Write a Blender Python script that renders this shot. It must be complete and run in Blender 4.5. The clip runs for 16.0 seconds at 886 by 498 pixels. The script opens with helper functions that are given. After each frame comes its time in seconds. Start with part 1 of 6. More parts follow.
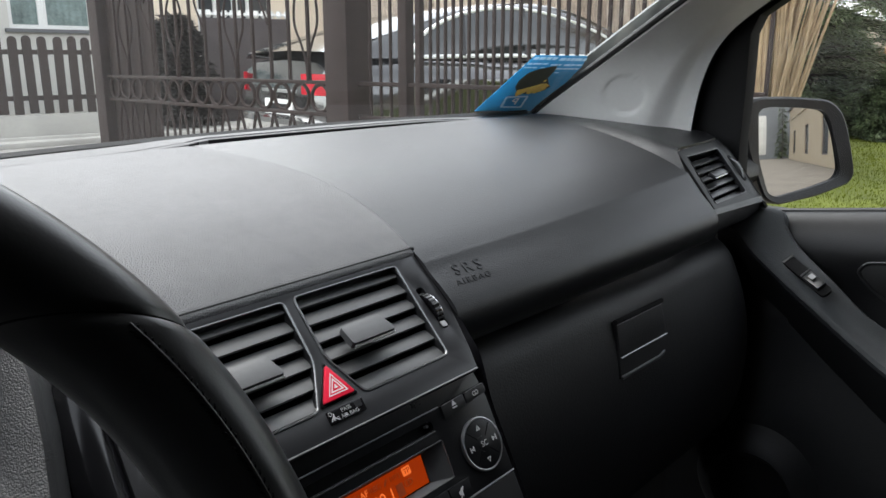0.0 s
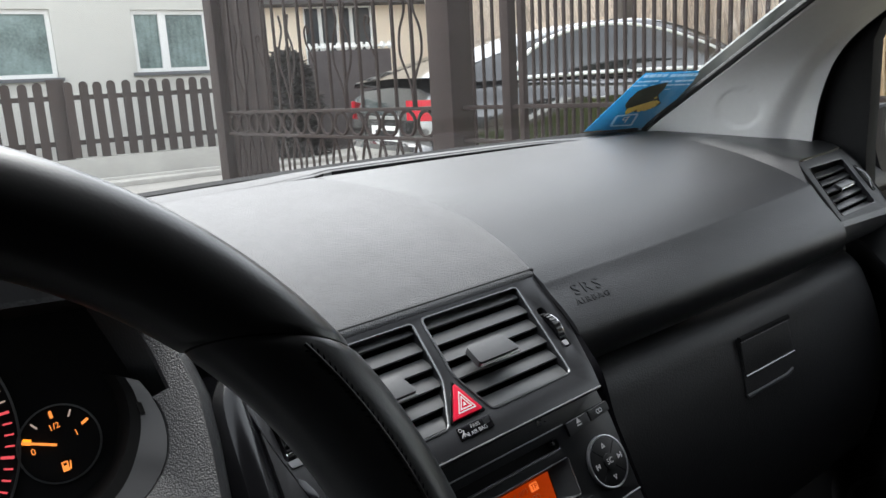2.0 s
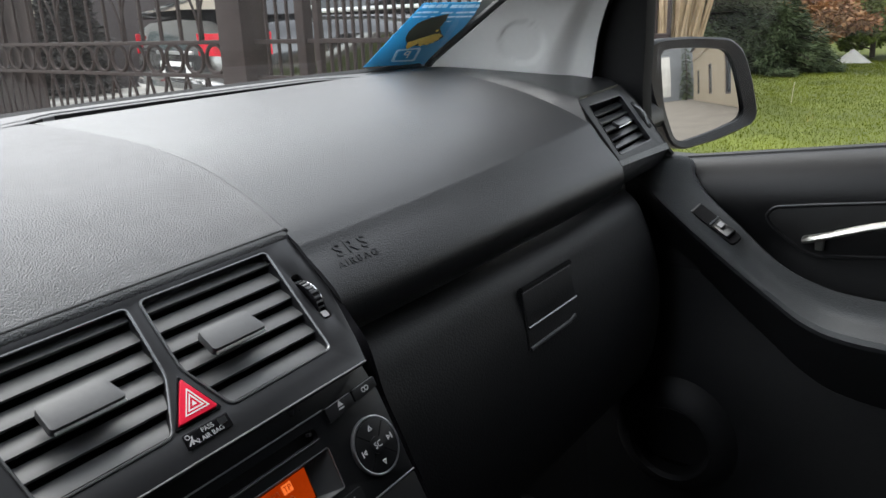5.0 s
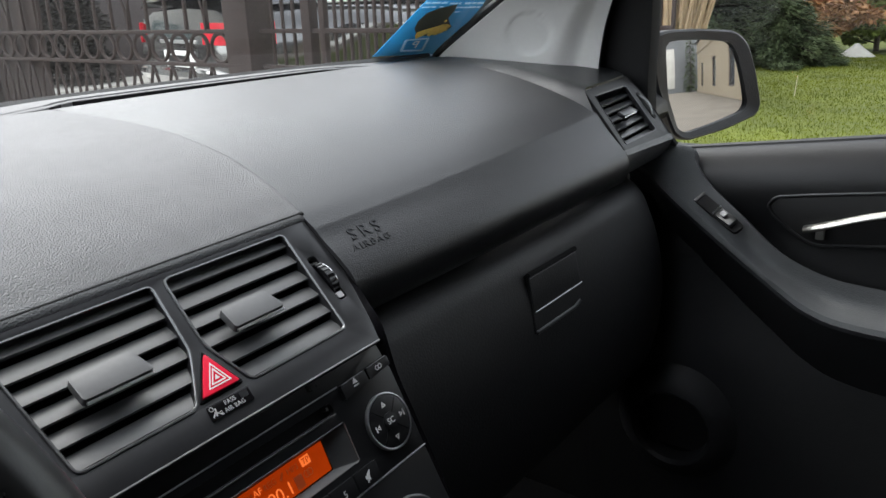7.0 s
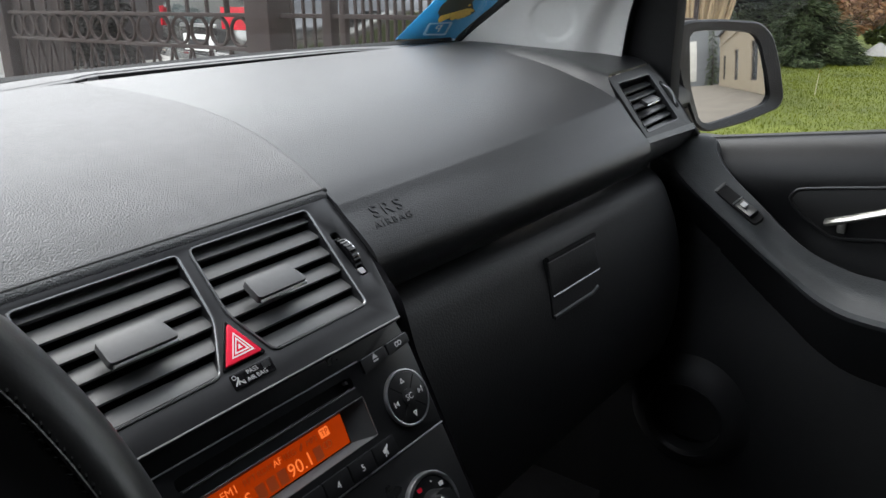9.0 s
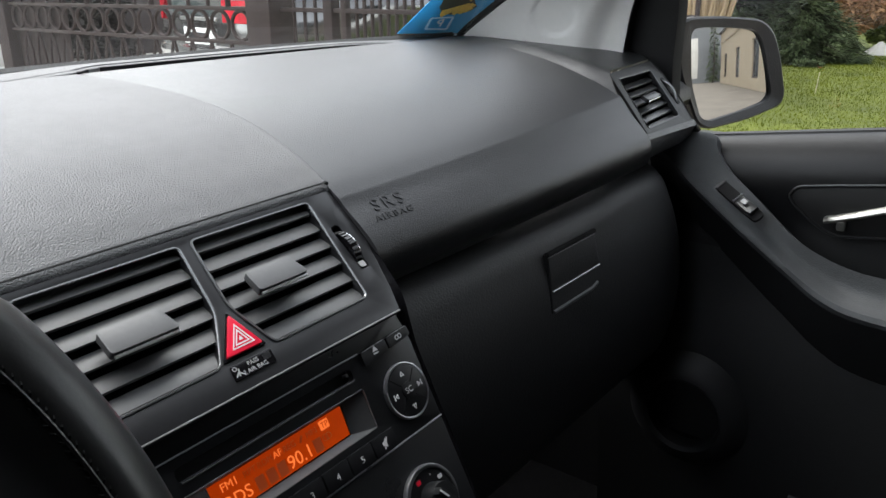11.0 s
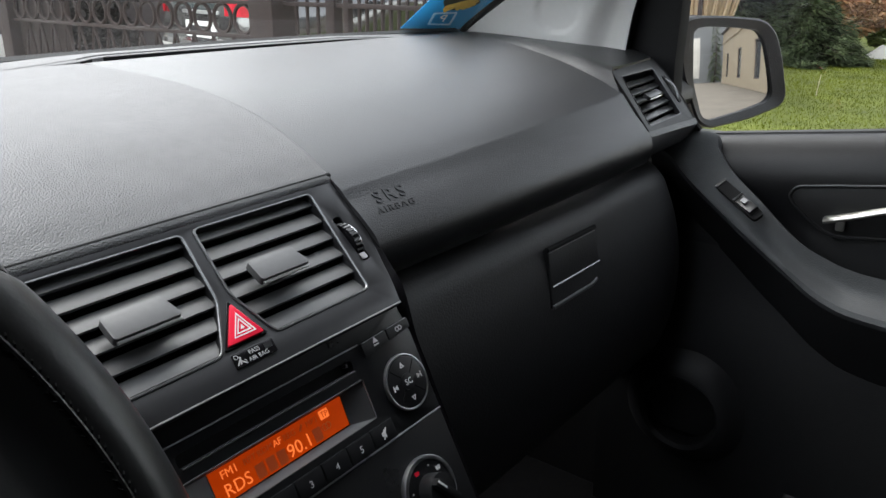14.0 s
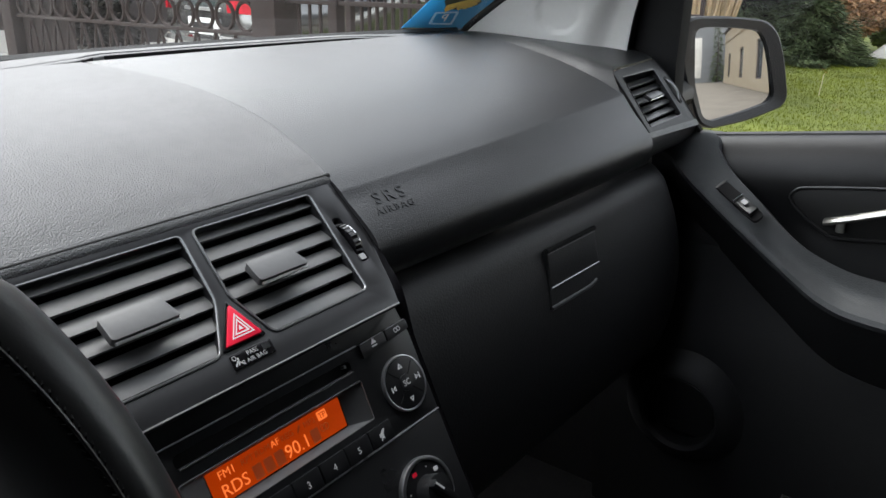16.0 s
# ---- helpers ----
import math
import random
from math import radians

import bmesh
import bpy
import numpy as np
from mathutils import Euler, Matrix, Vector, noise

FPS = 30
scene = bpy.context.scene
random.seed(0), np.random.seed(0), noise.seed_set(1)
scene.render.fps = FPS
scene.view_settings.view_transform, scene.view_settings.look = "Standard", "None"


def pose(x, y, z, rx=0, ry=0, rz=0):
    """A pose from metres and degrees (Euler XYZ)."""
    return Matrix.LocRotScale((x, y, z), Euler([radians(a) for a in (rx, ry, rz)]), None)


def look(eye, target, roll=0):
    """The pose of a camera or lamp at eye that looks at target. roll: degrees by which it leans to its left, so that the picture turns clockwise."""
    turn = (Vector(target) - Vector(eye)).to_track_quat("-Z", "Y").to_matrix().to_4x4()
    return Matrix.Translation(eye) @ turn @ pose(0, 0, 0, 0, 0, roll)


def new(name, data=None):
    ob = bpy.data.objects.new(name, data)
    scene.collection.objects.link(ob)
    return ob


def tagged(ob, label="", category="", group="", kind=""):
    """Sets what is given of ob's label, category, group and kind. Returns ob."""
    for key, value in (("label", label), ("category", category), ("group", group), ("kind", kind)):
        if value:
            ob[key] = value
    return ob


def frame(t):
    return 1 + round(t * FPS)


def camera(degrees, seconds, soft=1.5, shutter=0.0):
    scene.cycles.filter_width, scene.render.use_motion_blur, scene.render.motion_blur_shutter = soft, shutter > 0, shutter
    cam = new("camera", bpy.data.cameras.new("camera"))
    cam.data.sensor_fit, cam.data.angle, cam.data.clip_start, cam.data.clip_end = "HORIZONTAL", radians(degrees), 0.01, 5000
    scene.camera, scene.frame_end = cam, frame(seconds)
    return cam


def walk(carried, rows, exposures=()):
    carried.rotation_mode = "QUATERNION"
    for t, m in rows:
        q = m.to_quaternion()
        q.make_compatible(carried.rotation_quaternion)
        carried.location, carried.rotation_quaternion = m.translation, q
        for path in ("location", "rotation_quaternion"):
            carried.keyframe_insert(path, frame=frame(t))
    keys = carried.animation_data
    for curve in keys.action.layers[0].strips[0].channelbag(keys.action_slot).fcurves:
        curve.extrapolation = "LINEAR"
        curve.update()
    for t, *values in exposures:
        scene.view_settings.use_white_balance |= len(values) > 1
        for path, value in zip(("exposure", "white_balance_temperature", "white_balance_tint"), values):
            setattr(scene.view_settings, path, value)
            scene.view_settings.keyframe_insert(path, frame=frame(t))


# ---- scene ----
# The car leans a little to its left on the sloping drive; its things are placed in the car's own frame.
CAR = pose(0, 0, 0, 0, -1.72, 0)
PATH = [
    (0, (-0.3148, -0.4541, 1.1765), (1.0711, 0.8203, 0.6689), -1.17),
    (0.5, (-0.3193, -0.4516, 1.1790), (1.0377, 0.8715, 0.7202), -2.60),
    (1, (-0.3220, -0.4508, 1.1796), (1.0248, 0.8830, 0.7221), -2.69),
    (1.5, (-0.3289, -0.4554, 1.1816), (0.9726, 0.9261, 0.7344), -3.25),
    (2, (-0.3384, -0.4604, 1.1841), (0.8667, 1.0068, 0.7395), -4.56),
    (2.5, (-0.3397, -0.4604, 1.1837), (0.8219, 1.0405, 0.7360), -5.19),
    (3, (-0.3254, -0.4522, 1.1788), (0.8566, 1.0260, 0.7096), -4.99),
    (3.5, (-0.2774, -0.4466, 1.1857), (1.1205, 0.8107, 0.6681), -3.64),
    (4, (-0.2365, -0.4311, 1.1709), (1.2390, 0.6999, 0.5825), -3.75),
    (6.5, (-0.2517, -0.4349, 1.1735), (1.2277, 0.6619, 0.5325), -2.91),
    (7, (-0.2589, -0.4364, 1.1724), (1.2134, 0.6678, 0.5279), -2.95),
    (7.5, (-0.2624, -0.4343, 1.1690), (1.2032, 0.6753, 0.5182), -2.59),
    (8, (-0.2632, -0.4339, 1.1676), (1.1953, 0.6820, 0.5119), -2.30),
    (8.5, (-0.2653, -0.4341, 1.1662), (1.1858, 0.6889, 0.5060), -2.01),
    (9, (-0.2674, -0.4332, 1.1646), (1.1798, 0.6921, 0.4998), -1.77),
    (11.5, (-0.2694, -0.4330, 1.1627), (1.1770, 0.6863, 0.4864), -1.14),
    (12, (-0.2698, -0.4322, 1.1612), (1.1763, 0.6852, 0.4810), -0.91),
    (12.5, (-0.2727, -0.4338, 1.1627), (1.1712, 0.6825, 0.4759), -0.67),
    (13, (-0.2725, -0.4338, 1.1611), (1.1724, 0.6839, 0.4788), -0.67),
    (13.5, (-0.2723, -0.4339, 1.1597), (1.1725, 0.6851, 0.4795), -0.62),
    (14, (-0.2735, -0.4338, 1.1612), (1.1724, 0.6835, 0.4803), -0.45),
    (14.5, (-0.2717, -0.4349, 1.1633), (1.1706, 0.6867, 0.4819), -0.48),
    (15, (-0.2711, -0.4351, 1.1642), (1.1686, 0.6861, 0.4768), -0.34),
    (15.5, (-0.2722, -0.4365, 1.1652), (1.1663, 0.6852, 0.4761), -0.27),
    (16, (-0.2717, -0.4352, 1.1640), (1.1698, 0.6842, 0.4774), -0.22),
]
cam = camera(60.0, 16.0, soft=1.5)
walk(cam, [(t, CAR @ look(eye, target, roll)) for t, eye, target, roll in PATH],
     exposures=[(0.0, 2.14), (2.5, 2.29), (4.0, 2.22), (8.0, 2.28), (12.0, 2.34), (16.0, 2.34)])

# ---------------------------------------------------------------- light
world = bpy.data.worlds.new("overcast")
scene.world = world
world.use_nodes = True
wn, wl = world.node_tree.nodes, world.node_tree.links
sky = wn.new("ShaderNodeTexSky")
sky.sky_type = "NISHITA"
sky.sun_disc = False
sky.sun_elevation = radians(53)
sky.sun_rotation = radians(0)
grey = wn.new("ShaderNodeHueSaturation")
grey.inputs["Saturation"].default_value = 0.22
wl.new(sky.outputs[0], grey.inputs["Color"])
wl.new(grey.outputs[0], wn["Background"].inputs[0])
wn["Background"].inputs[1].default_value = 0.15
sun = new("sun", bpy.data.lights.new("sun", "SUN"))
sun.data.energy, sun.data.angle, sun.data.color = 1.15, radians(60), (1.0, 0.98, 0.95)
sun.matrix_world = look((0, 15, 20), (0, 0, 0))


# ---------------------------------------------------------------- materials
def mat(name, color, rough=0.5, metal=0.0, vary=0.12, scale=8.0, bump=0.0, bump_scale=300.0, coat=0.0, spec=0.5,
        emit=None, strength=0.0, second=None, kind="noise", wear=0.08):
    """A surface with coarse and fine variation of its colour and gloss, and a fine relief."""
    m = bpy.data.materials.new(name)
    m.use_nodes = True
    nt = m.node_tree
    n, l = nt.nodes, nt.links
    b = n["Principled BSDF"]
    tc = n.new("ShaderNodeTexCoord")
    b.inputs["Metallic"].default_value = metal
    b.inputs["Specular IOR Level"].default_value = spec
    b.inputs["Coat Weight"].default_value = coat
    b.inputs["Coat Roughness"].default_value = 0.08
    c1 = n.new("ShaderNodeTexNoise")
    c1.inputs["Scale"].default_value = scale
    c1.inputs["Detail"].default_value = 6
    c1.inputs["Roughness"].default_value = 0.6
    c2 = n.new("ShaderNodeTexNoise")
    c2.inputs["Scale"].default_value = scale * 14
    c2.inputs["Detail"].default_value = 4
    l.new(tc.outputs["Object"], c1.inputs["Vector"])
    l.new(tc.outputs["Object"], c2.inputs["Vector"])
    add = n.new("ShaderNodeMath")
    add.operation = "MULTIPLY_ADD"
    l.new(c2.outputs["Fac"], add.inputs[0])
    add.inputs[1].default_value = 0.4
    l.new(c1.outputs["Fac"], add.inputs[2])
    ramp = n.new("ShaderNodeValToRGB")
    ramp.color_ramp.elements[0].position, ramp.color_ramp.elements[1].position = 0.45, 0.95
    lo = [max(0.0, c * (1 - vary)) for c in color]
    hi = [min(1.0, c * (1 + vary)) for c in (second or color)]
    ramp.color_ramp.elements[0].color, ramp.color_ramp.elements[1].color = (*lo, 1), (*hi, 1)
    l.new(add.outputs[0], ramp.inputs[0])
    l.new(ramp.outputs[0], b.inputs["Base Color"])
    rr = n.new("ShaderNodeMapRange")
    rr.inputs["To Min"].default_value, rr.inputs["To Max"].default_value = max(0.02, rough - wear), min(1, rough + wear)
    l.new(c1.outputs["Fac"], rr.inputs["Value"])
    l.new(rr.outputs[0], b.inputs["Roughness"])
    if bump:
        bp = n.new("ShaderNodeBump")
        bp.inputs["Strength"].default_value = bump
        bp.inputs["Distance"].default_value = (0.9 if kind == "grain" else 0.3) / bump_scale
        if kind == "grain":
            v = n.new("ShaderNodeTexVoronoi")
            v.feature = "F1"
            v.inputs["Scale"].default_value = bump_scale
            w = n.new("ShaderNodeTexNoise")
            w.inputs["Scale"].default_value = bump_scale * 0.5
            mx = n.new("ShaderNodeMix")
            mx.data_type = "VECTOR"
            mx.inputs["Factor"].default_value = 0.0006
            l.new(tc.outputs["Object"], w.inputs["Vector"])
            l.new(tc.outputs["Object"], mx.inputs["A"])
            l.new(w.outputs["Color"], mx.inputs["B"])
            l.new(mx.outputs["Result"], v.inputs["Vector"])
            bp.invert = True
            l.new(v.outputs["Distance"], bp.inputs["Height"])
        else:
            v = n.new("ShaderNodeTexNoise")
            v.inputs["Scale"].default_value = bump_scale
            v.inputs["Detail"].default_value = 5
            l.new(tc.outputs["Object"], v.inputs["Vector"])
            l.new(v.outputs["Fac"], bp.inputs["Height"])
        l.new(bp.outputs[0], b.inputs["Normal"])
    if emit:
        b.inputs["Emission Color"].default_value = (*emit, 1)
        b.inputs["Emission Strength"].default_value = strength
    return m


def glass(name, tint=(1, 1, 1), rough=0.0, ior=1.45, dust=0.0):
    """A thin pane: clear, with a mirror's share that grows towards grazing views."""
    m = bpy.data.materials.new(name)
    m.use_nodes = True
    n, l = m.node_tree.nodes, m.node_tree.links
    n.remove(n["Principled BSDF"])
    tr, gl, fr, mx = (n.new("ShaderNode" + k) for k in ("BsdfTransparent", "BsdfGlossy", "Fresnel", "MixShader"))
    tr.inputs[0].default_value = (*tint, 1)
    gl.inputs["Roughness"].default_value = rough
    fr.inputs[0].default_value = ior
    l.new(fr.outputs[0], mx.inputs[0])
    l.new(tr.outputs[0], mx.inputs[1])
    l.new(gl.outputs[0], mx.inputs[2])
    last = mx.outputs[0]
    if dust:
        # a thin film of dust that scatters the daylight
        tc, no, rg, tl, dx = (n.new("ShaderNode" + k) for k in ("TexCoord", "TexNoise", "MapRange", "BsdfTranslucent", "MixShader"))
        no.inputs["Scale"].default_value, no.inputs["Detail"].default_value = 7, 6
        rg.inputs["To Min"].default_value, rg.inputs["To Max"].default_value = dust * 0.5, dust * 1.5
        tl.inputs[0].default_value = (0.8, 0.78, 0.75, 1)
        l.new(tc.outputs["Object"], no.inputs["Vector"])
        l.new(no.outputs["Fac"], rg.inputs["Value"])
        l.new(rg.outputs[0], dx.inputs[0])
        l.new(last, dx.inputs[1])
        l.new(tl.outputs[0], dx.inputs[2])
        last = dx.outputs[0]
    l.new(last, n["Material Output"].inputs[0])
    return m


def per_piece(m, low, high):
    """Varies a material's lightness from object to object."""
    n, l = m.node_tree.nodes, m.node_tree.links
    b = n["Principled BSDF"]
    src = b.inputs["Base Color"].links[0].from_socket
    inf, rng, mul = n.new("ShaderNodeObjectInfo"), n.new("ShaderNodeMapRange"), n.new("ShaderNodeMix")
    mul.data_type, mul.blend_type = "RGBA", "MULTIPLY"
    mul.inputs["Factor"].default_value = 1
    rng.inputs["To Min"].default_value, rng.inputs["To Max"].default_value = low, high
    l.new(inf.outputs["Random"], rng.inputs["Value"])
    l.new(src, mul.inputs["A"])
    l.new(rng.outputs[0], mul.inputs["B"])
    l.new(mul.outputs["Result"], b.inputs["Base Color"])
    return m


def per_leaf(m, low, high):
    """Varies a material's lightness from leaf to leaf within one mesh."""
    n, l = m.node_tree.nodes, m.node_tree.links
    b = n["Principled BSDF"]
    src = b.inputs["Base Color"].links[0].from_socket
    inf, rng, mul = n.new("ShaderNodeNewGeometry"), n.new("ShaderNodeMapRange"), n.new("ShaderNodeMix")
    mul.data_type, mul.blend_type = "RGBA", "MULTIPLY"
    mul.inputs["Factor"].default_value = 1
    rng.inputs["To Min"].default_value, rng.inputs["To Max"].default_value = low, high
    l.new(inf.outputs["Random Per Island"], rng.inputs["Value"])
    l.new(src, mul.inputs["A"])
    l.new(rng.outputs[0], mul.inputs["B"])
    l.new(mul.outputs["Result"], b.inputs["Base Color"])
    return m


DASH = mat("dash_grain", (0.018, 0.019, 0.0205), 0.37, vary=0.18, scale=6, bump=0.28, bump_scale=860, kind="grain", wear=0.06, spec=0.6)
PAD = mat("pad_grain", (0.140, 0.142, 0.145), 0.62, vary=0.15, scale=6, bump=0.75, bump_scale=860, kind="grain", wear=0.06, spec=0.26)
FASCIA = mat("fascia_plastic", (0.013, 0.0135, 0.015), 0.34, vary=0.15, scale=20, bump=0.12, bump_scale=1500)
# Pale half-metal for thin tubes that paint the highlights of bevelled edges.
EDGELIGHT = mat("bright_edge_highlight", (0.34, 0.345, 0.35), 0.30, metal=0.5, vary=0.2, scale=40)
# Paler half-metal that paints highlights on dark edges; the thumbwheel has it too.
EDGE = mat("edge_highlight", (0.17, 0.175, 0.18), 0.24, metal=0.5, vary=0.1)
SLAT = mat("slat_plastic", (0.060, 0.061, 0.063), 0.42, vary=0.12, scale=20, bump=0.15, bump_scale=1200)
RADIO = mat("radio_plastic", (0.0095, 0.010, 0.011), 0.30, vary=0.15, scale=20, bump=0.1, bump_scale=1500)
GLOSS = mat("gloss_black", (0.006, 0.006, 0.007), 0.14, vary=0.2, scale=15, wear=0.05)
BLACK = mat("matt_black", (0.010, 0.010, 0.0105), 0.8, vary=0.2, scale=10, spec=0.2)
LOWER = mat("lower_plastic", (0.014, 0.0145, 0.0155), 0.55, vary=0.15, scale=6, bump=0.15, bump_scale=500, kind="grain")
DOORLOW = mat("door_lower_plastic", (0.019, 0.0197, 0.021), 0.5, vary=0.15, scale=6, bump=0.12, bump_scale=600, kind="grain")
STRIP = mat("armrest_plastic", (0.056, 0.060, 0.063), 0.44, vary=0.12, scale=8, bump=0.15, bump_scale=600, kind="grain")
DOORPAD = mat("door_soft_panel", (0.0060, 0.0062, 0.0072), 0.46, vary=0.15, scale=8, bump=0.07, bump_scale=700, kind="grain", spec=0.4)
LEATHER = mat("wheel_leather", (0.018, 0.019, 0.020), 0.31, vary=0.2, scale=10, bump=0.025, bump_scale=700, kind="grain", spec=0.45)
SIDEP = mat("side_panel_grain", (0.015, 0.0155, 0.0165), 0.42, vary=0.12, scale=6, bump=0.55, bump_scale=1000, kind="grain", spec=0.4)
BEZEL = mat("bezel_grey", (0.019, 0.020, 0.0215), 0.5, vary=0.1, scale=10, bump=0.1, bump_scale=1200, spec=0.3)
THREAD = mat("thread", (0.013, 0.0135, 0.015), 0.95, bump=0.3, spec=0.08)
PILLAR = mat("pillar_trim", (0.56, 0.56, 0.55), 0.45, vary=0.05, scale=10, bump=0.2, bump_scale=1100)
# Kept dark so that the ceiling bounces less light on the dash.
HEAD = mat("headliner", (0.085, 0.085, 0.082), 0.9, vary=0.08, scale=20, bump=0.3, bump_scale=900)
CHROME = mat("chrome", (0.75, 0.75, 0.76), 0.16, metal=1.0, vary=0.05, wear=0.05)
SATIN = mat("satin_metal", (0.56, 0.57, 0.58), 0.3, metal=1.0, vary=0.08, wear=0.08)
DARKSATIN = mat("dark_satin_metal", (0.30, 0.305, 0.31), 0.28, metal=1.0, vary=0.1, wear=0.06)
HANDLE = mat("pale_metal_handle", (0.44, 0.44, 0.41), 0.36, metal=1.0, vary=0.08, wear=0.06)
RED = mat("hazard_red", (0.72, 0.018, 0.050), 0.22, vary=0.12, scale=60, coat=0.4)
WHITE = mat("white_print", (0.72, 0.72, 0.72), 0.5, vary=0.04)
GREYPRINT = mat("grey_print", (0.35, 0.35, 0.36), 0.5, vary=0.05)
LCD = mat("lcd_orange", (0.25, 0.03, 0.0), 0.25, vary=0.15, scale=30, emit=(1.0, 0.085, 0.003), strength=0.07 * 0.85)
LCDDIM = mat("lcd_segment", (0.22, 0.06, 0.015), 0.4, emit=(0.60, 0.065, 0.010), strength=0.07 * 0.62)
LCDLIT = mat("lcd_text", (0.45, 0.12, 0.03), 0.3, emit=(1.0, 0.19, 0.035), strength=0.07 * 2.8)
SLOTBLACK = mat("slot_black", (0.004, 0.004, 0.004), 0.9, vary=0.2, spec=0.05)
GAUGE = mat("gauge_face", (0.004, 0.004, 0.0045), 0.5, vary=0.2, scale=30)
GLOWORANGE = mat("gauge_orange", (0.6, 0.18, 0.03), 0.4, emit=(1.0, 0.30, 0.06), strength=0.24)
GLOWRED = mat("gauge_red", (0.5, 0.04, 0.05), 0.4, emit=(0.9, 0.10, 0.12), strength=0.18)
GLOWWHITE = mat("gauge_white", (0.5, 0.45, 0.42), 0.4, emit=(0.8, 0.6, 0.5), strength=0.1)
GLOWYELLOW = mat("gauge_yellow", (0.8, 0.3, 0.02), 0.4, emit=(1.0, 0.34, 0.02), strength=0.32)
BLUE = mat("card_blue", (0.003, 0.26, 0.57), 0.5, vary=0.08, scale=30)
CARDTEXT = mat("card_light_blue", (0.42, 0.66, 0.85), 0.5, vary=0.08)
YELLOW = mat("card_yellow", (0.75, 0.50, 0.09), 0.5, vary=0.15, scale=120)
CARDDARK = mat("card_dark", (0.022, 0.024, 0.014), 0.5, vary=0.2, scale=90)
MIRROR = mat("mirror_glass", (0.52, 0.52, 0.52), 0.02, metal=1.0, vary=0.01, wear=0.0)
MIRRORCASE = mat("mirror_plastic", (0.006, 0.0065, 0.0075), 0.40, vary=0.15, scale=15, bump=0.12, bump_scale=700, kind="grain", spec=0.4)
CARPET = mat("carpet", (0.008, 0.008, 0.0085), 0.95, vary=0.3, scale=60, bump=0.6, bump_scale=500, spec=0.1)
SCREEN = glass("windscreen_glass", (0.93, 0.95, 0.94), ior=1.52, dust=0.0032)
SIDEGLASS = glass("side_glass", (0.93, 0.95, 0.94), ior=1.5)
SHADEBAND = mat("screen_edge_black", (0.005, 0.005, 0.005), 0.5)

OUTERPAINT = mat("pillar_paint", (0.075, 0.082, 0.080), 0.35, vary=0.12, scale=12, bump=0.05, bump_scale=300)
IRON = mat("painted_iron", (0.031, 0.0225, 0.0205), 0.8, vary=0.25, scale=6, bump=0.2, bump_scale=150, spec=0.2)
PICKET = per_piece(mat("brown_picket", (0.030, 0.020, 0.016), 0.75, vary=0.25, scale=4, bump=0.4, bump_scale=60), 0.75, 1.25)
CONCRETE = mat("concrete", (0.40, 0.39, 0.36), 0.9, vary=0.18, scale=1.5, bump=0.4, bump_scale=40)
ASPHALT = mat("asphalt", (0.30, 0.29, 0.27), 0.85, vary=0.2, scale=1.2, bump=0.4, bump_scale=90)
DRIVE = mat("drive_paving", (0.198, 0.174, 0.145), 0.9, vary=0.18, scale=0.9, bump=0.4, bump_scale=50)
GRASS = mat("lawn_soil", (0.050, 0.070, 0.004), 0.95, vary=0.42, scale=1.1, second=(0.078, 0.094, 0.005), bump=0.4, bump_scale=30)
PLASTER = mat("grey_plaster", (0.56, 0.55, 0.51), 0.95, vary=0.06, scale=0.7, bump=0.3, bump_scale=60)
BEIGE = mat("beige_plaster", (0.84, 0.72, 0.575), 0.95, vary=0.07, scale=0.7, bump=0.3, bump_scale=60)
CREAM = mat("cream_plaster", (0.36, 0.30, 0.215), 0.95, vary=0.06, scale=0.7, bump=0.3, bump_scale=60)
GREYWALL = mat("garage_grey", (0.11, 0.115, 0.12), 0.85, vary=0.1, scale=0.7)
WHITEPAINT = mat("white_paint", (0.78, 0.78, 0.76), 0.5, vary=0.05, scale=3)
DARKROOF = mat("dark_roof", (0.06, 0.05, 0.05), 0.8, vary=0.2, scale=3)
ROOMGLASS = mat("house_window_glass", (0.10, 0.14, 0.135), 0.08, vary=0.35, scale=1.6, coat=0.6)
DARKGLASS = mat("dark_window_glass", (0.03, 0.035, 0.04), 0.08, vary=0.3, scale=1.5)
CURTAIN = mat("curtain", (0.085, 0.135, 0.125), 0.5, vary=0.45, scale=1.6, second=(0.17, 0.23, 0.22))
CARPAINT = mat("dark_car_paint", (0.008, 0.009, 0.011), 0.14, vary=0.1, spec=1.0, coat=1.0, wear=0.03)
CARGLASS = mat("car_glass", (0.012, 0.015, 0.015), 0.07, vary=0.3, scale=2, spec=1.0, wear=0.03)
TAIL = mat("tail_light_red", (0.40, 0.012, 0.025), 0.2, vary=0.3, scale=14, emit=(0.9, 0.02, 0.04), strength=0.05)
# Pale half-metal for chrome: the sky's reflection is put into its colour.
BRIGHT = mat("bright_trim", (0.80, 0.81, 0.80), 0.4, metal=0.4, vary=0.05)
TYRE = mat("tyre", (0.012, 0.012, 0.012), 0.8, vary=0.2)
BARK = mat("tan_bark", (0.36, 0.26, 0.16), 0.9, vary=0.25, scale=8, bump=0.4, bump_scale=60)
TWIG = per_leaf(mat("brown_twig", (0.58, 0.50, 0.42), 0.9, vary=0.25, scale=6), 0.6, 1.3)
BRIGHTWOOD = mat("pale_wood", (0.42, 0.37, 0.26), 0.8, vary=0.15, scale=10)
DARKBARK = mat("dark_bark", (0.06, 0.05, 0.04), 0.9, vary=0.25, scale=8, bump=0.4, bump_scale=60)
